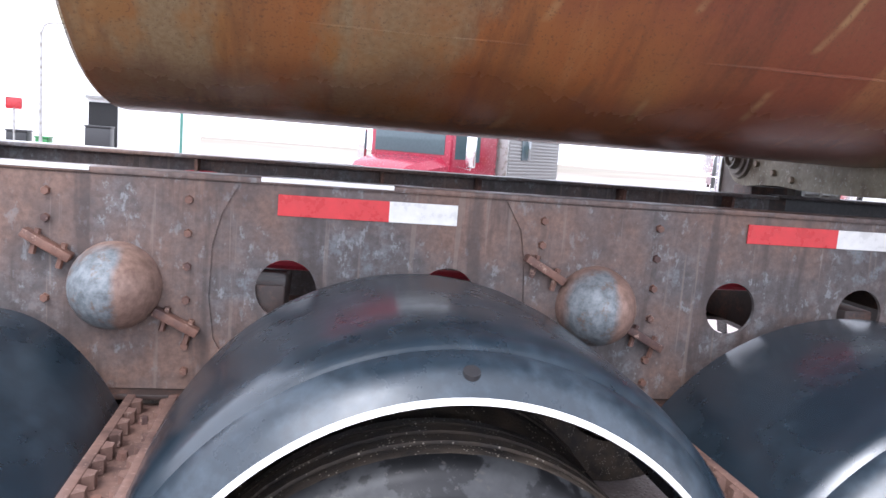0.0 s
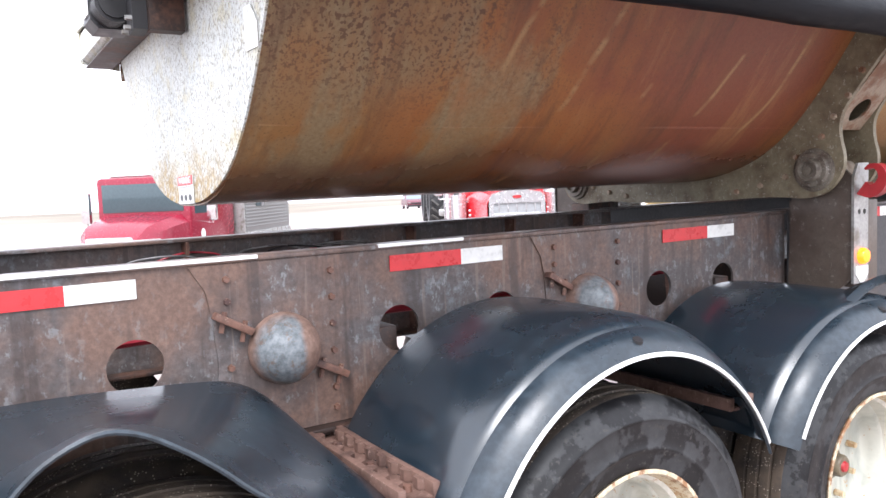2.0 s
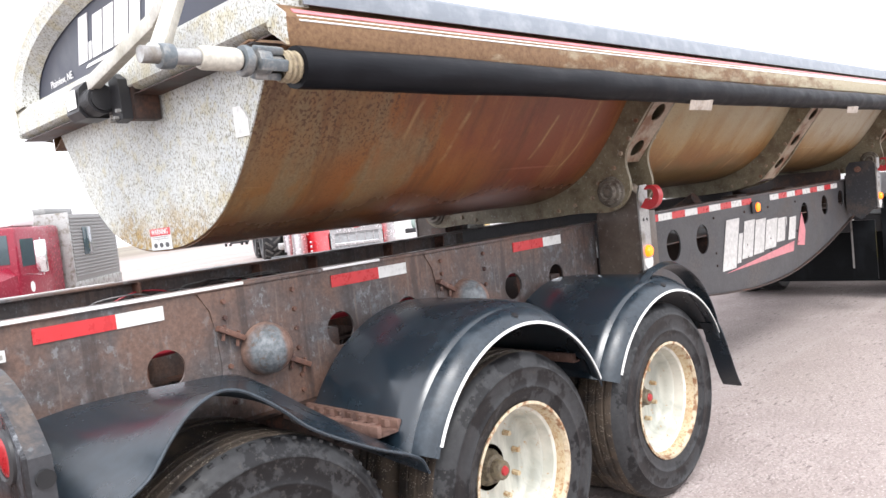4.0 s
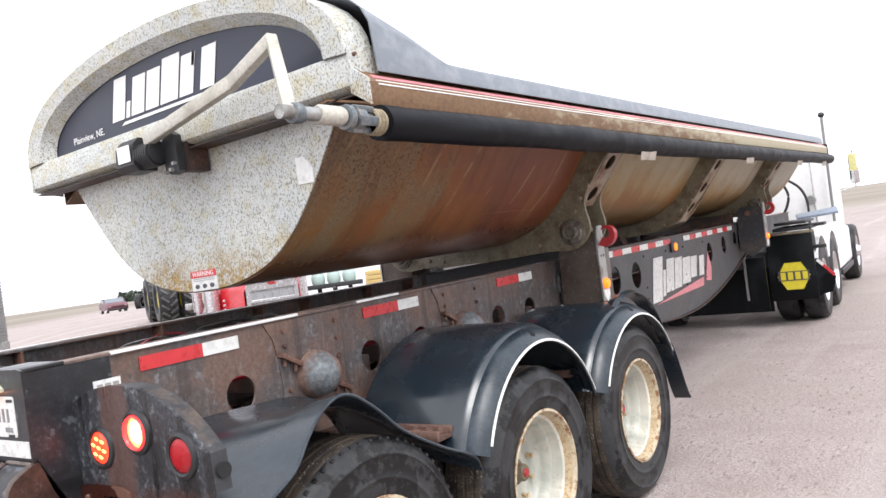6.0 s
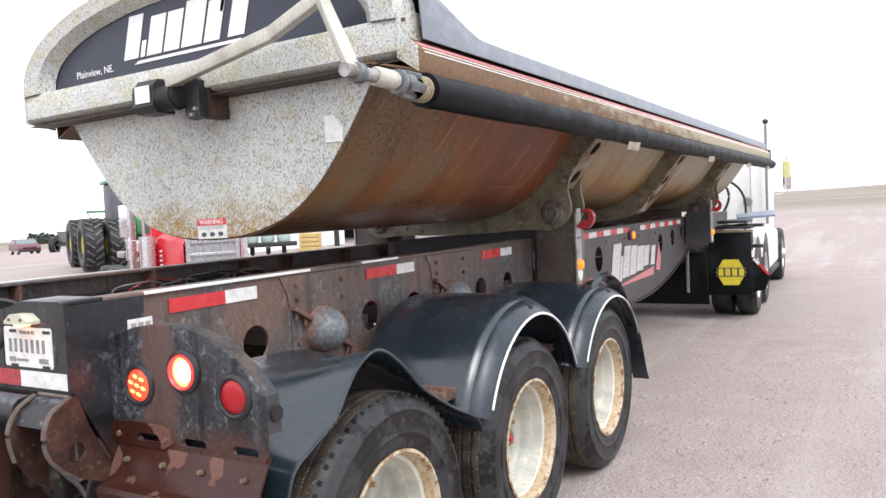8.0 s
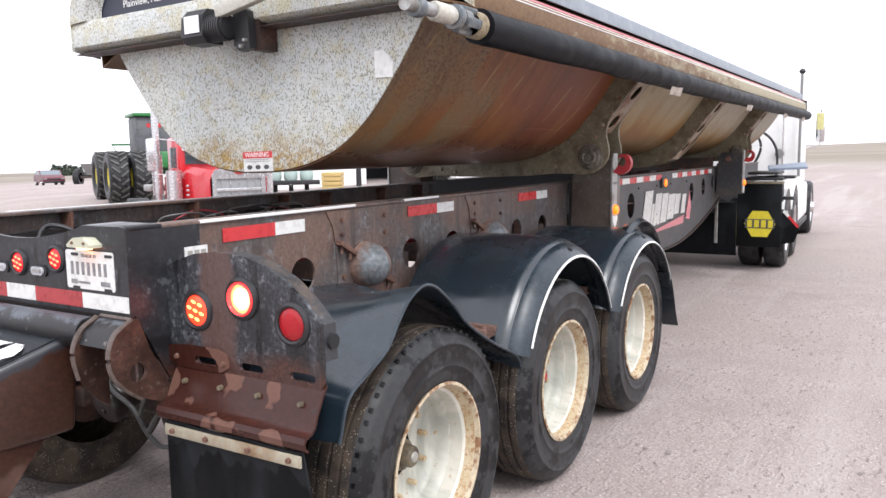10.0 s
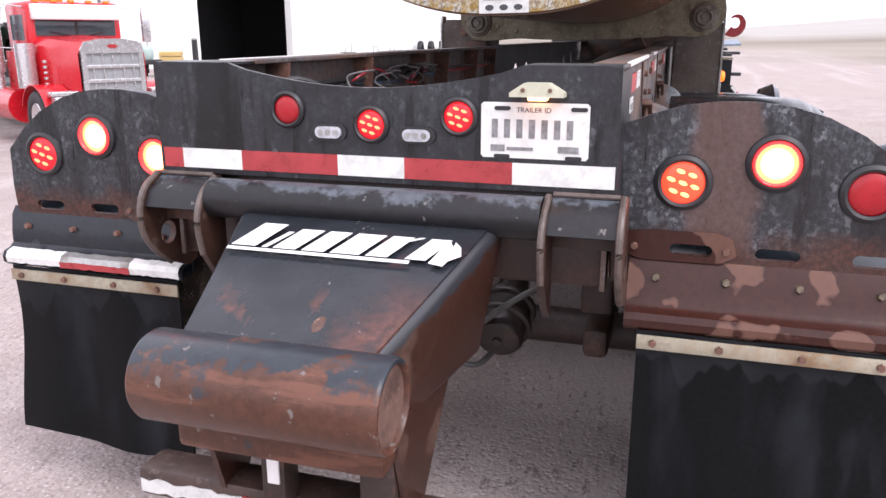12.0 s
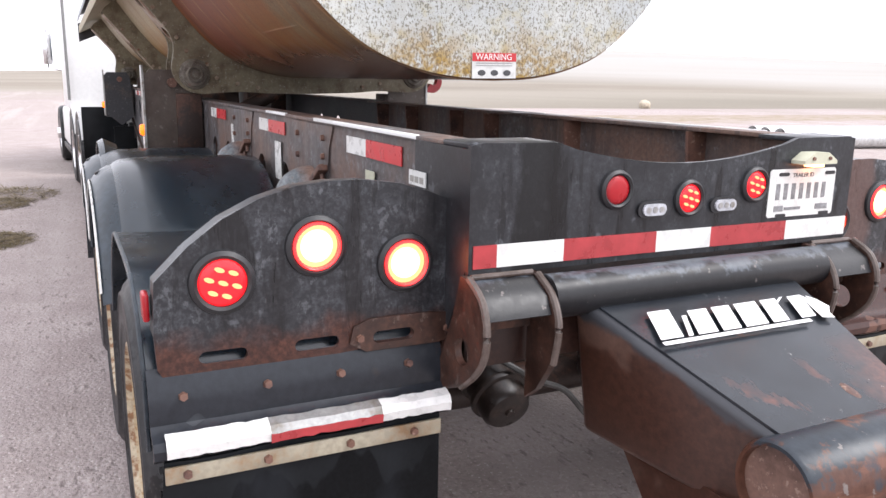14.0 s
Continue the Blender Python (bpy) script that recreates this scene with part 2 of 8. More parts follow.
def black_plate(name, rust_z=None, band=None, wet=0.0):
    """Black paint gone grey in specks, with rain streaks, rust creeping up from the foot and one brown run."""
    g = Graph(name, 0.4, 0.0, 0.36 if wet else 0.45)
    cloud_n = g.noise(3.5, 5.0, 0.6)
    speck = g.noise(75.0, 4.0, 0.7)
    spots = g.noise(17.0, 3.0, 0.5)
    c = g.mix(g.span(cloud_n, 0.35, 0.65), (0.014, 0.014, 0.016), (0.026, 0.028, 0.032) if wet else (0.028, 0.030, 0.035))
    oxid = g.math("MULTIPLY", g.span(speck, 0.44, 0.72), g.span(cloud_n, 0.34, 0.62, 0.1, 1.0))
    c = g.mix(g.math("MULTIPLY", oxid, 0.72 - 6.5 * wet), c, (0.15, 0.16, 0.178))
    c = g.mix(g.math("MULTIPLY", g.span(spots, 0.66, 0.70), 0.35), c, (0.17, 0.18, 0.20))
    c = g.mix(g.math("MULTIPLY", g.span(g.noise(1.0, 4.0, 0.7, g.coords((30.0, 38.0, 26.0))), 0.57, 0.64), g.span(cloud_n, 0.36, 0.6, 0.15, 0.8) if not wet else g.span(cloud_n, 0.40, 0.64, 0.02, 0.8 - 7.5 * wet)), c, (0.21, 0.22, 0.235))
    runs = g.noise(1.0, 5.0, 0.6, g.coords((1.0, 11.0, 1.6)))
    c = g.mix(g.span(runs, 0.54, 0.6, 0.0, 0.75), c, (0.010, 0.010, 0.011))
    drips = g.noise(1.0, 4.0, 0.65, g.coords((1.0, 26.0, 5.0)))
    c = g.mix(g.span(drips, 0.60, 0.64, 0.0, 0.7), c, (0.009, 0.009, 0.010))
    edge = g.math("MULTIPLY", g.math("SUBTRACT", g.noise(9.0, 5.0, 0.6), 0.5), 0.16)
    if wet > 0.05:
        # a broad wet run down one side of the panel
        y = g.math("ADD", g.axis("Y"), g.math("MULTIPLY", g.math("SUBTRACT", g.noise(1.0, 5.0, 0.65, g.coords((1.0, 9.0, 3.0))), 0.5), 0.16))
        run = g.math("MULTIPLY", g.span(y, 0.375, 0.395), g.span(y, 0.535, 0.515))
        c = g.mix(g.math("MULTIPLY", run, 0.85), c, (0.006, 0.006, 0.0065))
    if band is not None:
        y = g.math("ADD", g.axis("Y"), g.math("MULTIPLY", g.math("SUBTRACT", g.noise(5.0, 4.0, 0.6), 0.5), 0.10))
        inside = g.math("MULTIPLY", g.span(y, band[0], band[0] + 0.03), g.span(y, band[1], band[1] - 0.03))
        c = g.mix(g.math("MULTIPLY", inside, 0.85), c, g.mix(g.span(speck, 0.3, 0.7), (0.075, 0.042, 0.036), (0.115, 0.068, 0.058)))
    if rust_z is not None:
        low = g.span(g.math("ADD", g.axis("Z"), edge), rust_z + 0.03, rust_z - 0.03)
        c = g.mix(g.math("MULTIPLY", low, 0.92), c, g.mix(g.span(speck, 0.38, 0.66), (0.032, 0.0135, 0.0105), (0.086, 0.034, 0.023)))
    g.colour(c).rough(g.span(runs, 0.45, 0.62, 0.46 - wet, 0.26)).bump(speck, 0.22, 0.002)
    return g.m


def dried_primer(name, dark, dry, at=0.52, scale=4.0):
    """Wet red-brown steel with sharp-edged patches that have dried pale."""
    g = Graph(name, 0.3, 0.0, 0.32)
    n = g.noise(scale, 3.0, 0.45)
    fine = g.noise(50.0, 4.0, 0.65)
    patch = g.span(n, at, at + 0.015)
    c = g.mix(g.span(fine, 0.3, 0.7), tuple(v * 0.7 for v in dark), dark)
    c = g.mix(patch, c, g.mix(g.span(fine, 0.3, 0.7), tuple(v * 0.8 for v in dry), dry))
    c = g.mix(g.span(g.noise(14.0, 4.0, 0.6), 0.63, 0.7, 0.0, 0.8), c, (0.03, 0.026, 0.026))
    g.colour(c).rough(g.span(patch, 0.0, 1.0, 0.24, 0.6)).bump(fine, 0.25, 0.002)
    return g.m


def boom_cover():
    g = Graph("black_cover_paint", 0.3, 0.0, 0.38)
    n, fine = g.noise(6.0, 6.0, 0.62), g.noise(55.0, 4.0, 0.65)
    c = g.mix(g.span(n, 0.35, 0.65), (0.012, 0.014, 0.018), (0.024, 0.028, 0.034))
    c = g.mix(g.span(g.noise(2.6, 4.0, 0.6), 0.5, 0.66, 0.0, 0.35), c, (0.045, 0.050, 0.058))
    # red primer shows along one lower side and in a smear at the foot
    foot = g.span(g.axis("X"), -0.30, -0.50)
    side = g.span(g.math("ADD", g.axis("Y"), g.math("MULTIPLY", g.math("SUBTRACT", n, 0.5), 0.30)), -0.12, -0.24)
    smear = g.math("MULTIPLY", g.span(g.noise(1.0, 5.0, 0.6, g.coords((5.0, 9.0, 5.0))), 0.60, 0.66), g.span(g.axis("X"), -0.34, -0.44))
    wear = g.math("MAXIMUM", g.math("MULTIPLY", foot, side), g.math("MULTIPLY", smear, 0.8))
    wear = g.math("MULTIPLY", wear, g.span(g.noise(16.0, 5.0, 0.7), 0.36, 0.5, 0.25, 1.0))
    c = g.mix(wear, c, g.mix(g.span(fine, 0.35, 0.65), (0.075, 0.032, 0.026), (0.15, 0.066, 0.052)))
    scuff = g.math("MULTIPLY", g.span(g.noise(70.0, 3.0, 0.7), 0.64, 0.68), g.span(g.noise(7.0, 2.0, 0.5), 0.60, 0.66))
    c = g.mix(scuff, c, (0.5, 0.5, 0.47))
    g.colour(c).rough(g.span(wear, 0.0, 1.0, 0.26, 0.48)).bump(fine, 0.12, 0.002)
    return g.m


def boom_side():
    g = Graph("brown_boom_steel", 0.36, 0.0, 0.5)
    n, fine = g.noise(3.2, 4.0, 0.5), g.noise(55.0, 4.0, 0.65)
    c = g.mix(g.span(fine, 0.3, 0.7), (0.030, 0.0125, 0.0085), (0.062, 0.026, 0.0175))
    dry = g.span(n, 0.57, 0.63)
    c = g.mix(dry, c, g.mix(g.span(fine, 0.3, 0.7), (0.070, 0.036, 0.026), (0.105, 0.056, 0.040)))
    # black paint is left along the upper edge, which falls towards the rear
    up = g.math("SUBTRACT", g.axis("Z"), g.math("MULTIPLY", g.axis("X"), 0.32))
    up = g.math("ADD", up, g.math("MULTIPLY", g.math("SUBTRACT", g.noise(11.0, 5.0, 0.6), 0.5), 0.09))
    c = g.mix(g.span(up, 1.056, 1.071), c, (0.034, 0.036, 0.042))
    g.colour(c).rough(g.span(dry, 0.0, 1.0, 0.32, 0.6)).bump(fine, 0.2, 0.002)
    return g.m


def half_worn(name, cut, paint, bare, rough_to=0.45, patch=0.0):
    """Paint that is left above a ragged height and worn off below, in patches where asked."""
    g = Graph(name, 0.35, 0.0, 0.35)
    fine = g.noise(48.0, 4.0, 0.65)
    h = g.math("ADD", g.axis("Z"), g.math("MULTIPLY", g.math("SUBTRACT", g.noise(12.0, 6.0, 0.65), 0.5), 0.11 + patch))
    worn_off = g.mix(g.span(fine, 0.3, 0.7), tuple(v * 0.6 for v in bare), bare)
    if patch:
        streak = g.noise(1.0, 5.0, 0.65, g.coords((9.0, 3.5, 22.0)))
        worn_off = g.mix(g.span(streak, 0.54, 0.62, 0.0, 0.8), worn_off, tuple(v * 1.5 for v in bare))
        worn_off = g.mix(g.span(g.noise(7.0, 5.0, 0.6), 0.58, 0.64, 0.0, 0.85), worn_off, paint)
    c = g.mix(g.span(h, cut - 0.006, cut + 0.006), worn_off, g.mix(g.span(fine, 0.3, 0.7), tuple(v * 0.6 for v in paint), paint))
    c = g.mix(g.span(g.noise(30.0, 3.0, 0.6), 0.66, 0.70, 0.0, 0.8), c, (0.17, 0.15, 0.14))
    g.colour(c).rough(g.span(fine, 0.3, 0.7, 0.28, rough_to)).bump(fine, 0.3, 0.002)
    return g.m


def flap_rubber():
    g = Graph("wet_black_flap", 0.4, 0.0, 0.09)
    runs = g.noise(1.0, 4.0, 0.55, g.coords((1.0, 6.0, 1.6)))
    broad, fine = g.noise(2.0, 3.0, 0.5), g.noise(90.0, 3.0, 0.6)
    dry = g.math("MULTIPLY", g.span(runs, 0.50, 0.66), g.span(broad, 0.40, 0.66))
    c = g.mix(dry, g.mix(g.span(fine, 0.3, 0.7), (0.0042, 0.0048, 0.0052), (0.0072, 0.008, 0.009)), (0.018, 0.0205, 0.0245))
    # pale drying patches with a sharp lower edge under the strip
    top = g.math("ADD", g.axis("Z"), g.math("MULTIPLY", g.math("SUBTRACT", g.noise(1.0, 3.0, 0.5, g.coords((1.0, 8.0, 0.6))), 0.5), 0.42))
    c = g.mix(g.math("MULTIPLY", g.span(top, 0.695, 0.705), g.span(broad, 0.40, 0.62, 0.0, 0.6)), c, (0.022, 0.025, 0.028))
    g.colour(c).rough(g.span(dry, 0.0, 1.0, 0.28, 0.5)).bump(broad, 0.2, 0.02)
    return g.m


def rail_rust():
    """Top rail paint: rust brown towards the rear, cream farther forward."""
    g = Graph("rusted_top_rail_paint", 0.55, 0.0, 0.4)
    n, fine = g.noise(3.0, 6.0, 0.65, g.coords((1.0, 3.0, 3.0))), g.noise(60.0, 4.0, 0.65)
    rusty = g.mix(g.span(fine, 0.3, 0.7), (0.115, 0.058, 0.026), (0.215, 0.125, 0.060))
    cream = g.mix(g.span(fine, 0.3, 0.7), (0.33, 0.285, 0.185), (0.43, 0.385, 0.275))
    where = g.math("ADD", g.span(g.axis("X"), 1.0, 8.0, -0.45, 0.55), g.math("MULTIPLY", g.math("SUBTRACT", n, 0.5), 2.2))
    g.colour(g.mix(g.span(where, -0.15, 0.25), rusty, cream)).bump(fine, 0.25, 0.002)
    return g.m


def rippled_tarp(name="black_vinyl_tarp", dark=(0.005, 0.0055, 0.0075), dust_sheen=(0.009, 0.010, 0.0125), spec=0.12):
    g = Graph(name, 0.42, 0.0, spec)
    fold = g.noise(1.0, 4.0, 0.6, g.coords((2.2, 11.0, 11.0)))
    dust = g.noise(9.0, 5.0, 0.6)
    c = g.mix(g.span(dust, 0.45, 0.7), dark, dust_sheen)
    g.colour(c).rough(g.span(dust, 0.3, 0.7, 0.42, 0.62)).bump(fold, 0.22, 0.02)
    return g.m


def rim_paint(name, cut, fresh=(0.62, 0.60, 0.53), dull=(0.45, 0.455, 0.40), scale=34.0):
    """Off-white wheel paint with grey-green runs and rust where it has chipped."""
    g = Graph(name, 0.42, 0.0, 0.45)
    runs = g.noise(1.0, 4.0, 0.6, g.coords((16.0, 3.0, 3.5)))
    chips, fine = g.noise(scale, 6.0, 0.7), g.noise(80.0, 3.0, 0.6)
    c = g.mix(g.span(runs, 0.42, 0.62), fresh, dull)
    rust = g.span(g.math("ADD", chips, g.math("MULTIPLY", g.math("SUBTRACT", fine, 0.5), 0.2)), cut, cut + 0.09)
    c = g.mix(rust, c, g.mix(g.span(fine, 0.35, 0.65), (0.27, 0.145, 0.065), (0.42, 0.27, 0.135)))
    g.colour(c).rough(g.span(rust, 0.0, 1.0, 0.38, 0.65)).bump(chips, 0.15, 0.003)
    return g.m


def tyre_tread():
    g = Graph("gritty_tyre_tread", 0.7, 0.0, 0.4)
    mud, grit = g.noise(10.0, 5.0, 0.6), g.noise(190.0, 4.0, 0.7)
    c = g.mix(g.span(mud, 0.38, 0.62), (0.022, 0.018, 0.016), (0.080, 0.060, 0.044))
    c = g.mix(g.math("MULTIPLY", g.span(g.cells(110.0), 0.25, 0.19), g.span(g.noise(22.0, 3.0, 0.6), 0.48, 0.56)), c, (0.40, 0.36, 0.29))
    g.colour(c).rough(g.span(mud, 0.3, 0.7, 0.5, 0.85)).bump(grit, 0.5, 0.004)
    return g.m


def rail_steel():
    """Old dark paint, blue-grey in specks, gone to brown rust in broad clouds, with dark rain runs."""
    g = Graph("weathered_brown_steel", 0.5, 0.0, 0.45)
    cloud_n, fine = g.noise(2.3, 5.0, 0.6), g.noise(55.0, 4.0, 0.68)
    speck = g.noise(24.0, 5.0, 0.7)
    c = g.mix(g.span(fine, 0.3, 0.7), (0.060, 0.051, 0.050), (0.098, 0.086, 0.084))
    c = g.mix(g.math("MULTIPLY", g.span(speck, 0.50, 0.66), g.span(cloud_n, 0.56, 0.41, 0.12, 0.9)), c, (0.152, 0.166, 0.182))
    rust = g.span(g.math("ADD", cloud_n, g.math("MULTIPLY", g.math("SUBTRACT", speck, 0.5), 0.25)), 0.41, 0.59)
    c = g.mix(rust, c, g.mix(g.span(fine, 0.3, 0.7), (0.100, 0.060, 0.046), (0.178, 0.110, 0.084)))
    # pale scoured flecks, dark patches and long rain runs
    c = g.mix(g.math("MULTIPLY", g.span(g.noise(1.0, 4.0, 0.7, g.coords((34.0, 20.0, 22.0))), 0.58, 0.66), g.span(cloud_n, 0.62, 0.44, 0.1, 0.7)), c, (0.215, 0.225, 0.235))
    c = g.mix(g.span(g.noise(3.1, 6.0, 0.65), 0.55, 0.66, 0.0, 0.65), c, (0.052, 0.040, 0.038))
    runs = g.noise(1.0, 5.0, 0.6, g.coords((11.0, 3.0, 1.1)))
    c = g.mix(g.span(runs, 0.55, 0.63, 0.0, 0.6), c, (0.040, 0.030, 0.028))
    thin = g.noise(1.0, 3.0, 0.6, g.coords((42.0, 6.0, 1.6)))
    c = g.mix(g.span(thin, 0.62, 0.68, 0.0, 0.45), c, (0.19, 0.15, 0.13))
    g.colour(c).rough(g.span(runs, 0.45, 0.63, 0.56, 0.36)).bump(fine, 0.28, 0.002)
    return g.m


def dome_paint():
    """Blue-grey paint left on the rear of the cap's crown, pinkish rust round its skirt and front."""
    g = Graph("dull_blue_grey_cap", 0.5, 0.0, 0.45)
    fine, n = g.noise(45.0, 4.0, 0.65), g.noise(14.0, 5.0, 0.6)
    sep = g.n.new("ShaderNodeSeparateXYZ")
    g.l.new(g.tc.outputs["Generated"], sep.inputs["Vector"])
    wob = g.math("MULTIPLY", g.math("SUBTRACT", n, 0.5), 0.16)
    cut = g.span(g.math("ADD", sep.outputs["X"], wob), 0.63, 0.55)
    skirt = g.span(g.math("ADD", g.math("ABSOLUTE", g.axis("Y")), g.math("MULTIPLY", wob, 0.5)), 0.645, 0.69)
    paint = g.mix(g.span(fine, 0.35, 0.65), (0.083, 0.094, 0.102), (0.188, 0.207, 0.220))
    paint = g.mix(g.span(g.noise(24.0, 5.0, 0.7), 0.54, 0.63, 0.0, 0.8), paint, (0.125, 0.082, 0.062))
    rust = g.mix(g.span(fine, 0.35, 0.65), (0.15, 0.092, 0.072), (0.255, 0.165, 0.13))
    g.colour(g.mix(g.math("MULTIPLY", cut, skirt), rust, paint)).bump(fine, 0.25, 0.002)
    return g.m


def gravel_ground():
    g = Graph("gravel_and_dry_field", 0.95, 0.0, 0.2)
    big = g.noise(0.12, 6.0, 0.6)
    mid = g.noise(2.2, 5.0, 0.65)
    fine = g.noise(38.0, 3.0, 0.7)
    st = g.cells(42.0)
    c = g.mix(g.span(mid, 0.35, 0.68), (0.31, 0.258, 0.247), (0.46, 0.398, 0.383))
    c = g.mix(g.span(big, 0.4, 0.65), c, (0.36, 0.312, 0.285))
    c = g.mix(g.span(fine, 0.42, 0.62, 0.0, 0.6), c, (0.25, 0.205, 0.195))
    c = g.mix(g.span(g.noise(0.7, 6.0, 0.7), 0.52, 0.66, 0.0, 0.55), c, (0.27, 0.222, 0.208))
    c = g.mix(g.span(g.noise(60.0, 2.0, 0.5), 0.62, 0.68), c, (0.5, 0.45, 0.43))
    tracks = g.noise(1.0, 4.0, 0.6, g.coords((0.05, 0.9, 1.0), (0, 0, 0.12)))
    c = g.mix(g.span(tracks, 0.52, 0.62, 0.0, 0.4), c, (0.46, 0.41, 0.395))
    ridge = g.noise(1.0, 4.0, 0.65, g.coords((9.0, 26.0, 1.0), (0, 0, 0.25)))
    c = g.mix(g.math("MULTIPLY", g.span(ridge, 0.56, 0.64), g.span(mid, 0.42, 0.58, 0.0, 0.75)), c, (0.15, 0.122, 0.115))
    # dry grass begins where the lot ends
    sep = g.n.new("ShaderNodeVectorMath")
    sep.operation = "LENGTH"
    g.l.new(g.tc.outputs["Object"], sep.inputs[0])
    far = g.math("ADD", sep.outputs["Value"], g.math("MULTIPLY", g.math("SUBTRACT", g.noise(0.03, 5.0, 0.6), 0.5), 90.0))
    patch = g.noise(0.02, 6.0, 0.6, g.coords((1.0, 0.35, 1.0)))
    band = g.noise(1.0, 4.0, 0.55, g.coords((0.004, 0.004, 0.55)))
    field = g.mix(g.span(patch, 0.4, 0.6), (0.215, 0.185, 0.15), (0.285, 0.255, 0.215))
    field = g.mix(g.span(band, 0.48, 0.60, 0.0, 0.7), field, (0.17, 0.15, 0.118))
    # past the trailer's right a road crosses, with rough grass before it; haze is painted pale over the hills beyond
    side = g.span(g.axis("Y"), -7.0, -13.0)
    wave = g.math("MULTIPLY", g.math("SUBTRACT", g.noise(0.25, 4.0, 0.6), 0.5), 9.0)
    strip = g.math("ADD", g.axis("X"), wave)
    grass = g.math("MULTIPLY", g.span(strip, 25.5, 27.5), g.span(g.axis("X"), 34.0, 33.0))
    grass = g.math("MULTIPLY", grass, g.span(g.math("ADD", g.axis("Y"), wave), -15.0, -19.0))
    tuft = g.noise(1.1, 6.0, 0.65)
    c = g.mix(g.math("MULTIPLY", grass, g.span(tuft, 0.36, 0.56)), c, g.mix(g.span(tuft, 0.4, 0.7), (0.30, 0.245, 0.175), (0.22, 0.175, 0.12)))
    hill_haze = g.math("MULTIPLY", side, g.span(sep.outputs["Value"], 120.0, 165.0))
    field = g.mix(g.math("MULTIPLY", hill_haze, g.span(patch, 0.3, 0.7, 0.95, 0.7)), field, (0.37, 0.355, 0.335))
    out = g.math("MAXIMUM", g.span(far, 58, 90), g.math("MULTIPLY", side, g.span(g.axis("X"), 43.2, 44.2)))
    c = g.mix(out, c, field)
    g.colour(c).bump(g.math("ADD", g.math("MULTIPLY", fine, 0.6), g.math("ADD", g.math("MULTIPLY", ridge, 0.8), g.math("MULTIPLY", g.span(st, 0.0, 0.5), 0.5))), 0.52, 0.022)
    return g.m


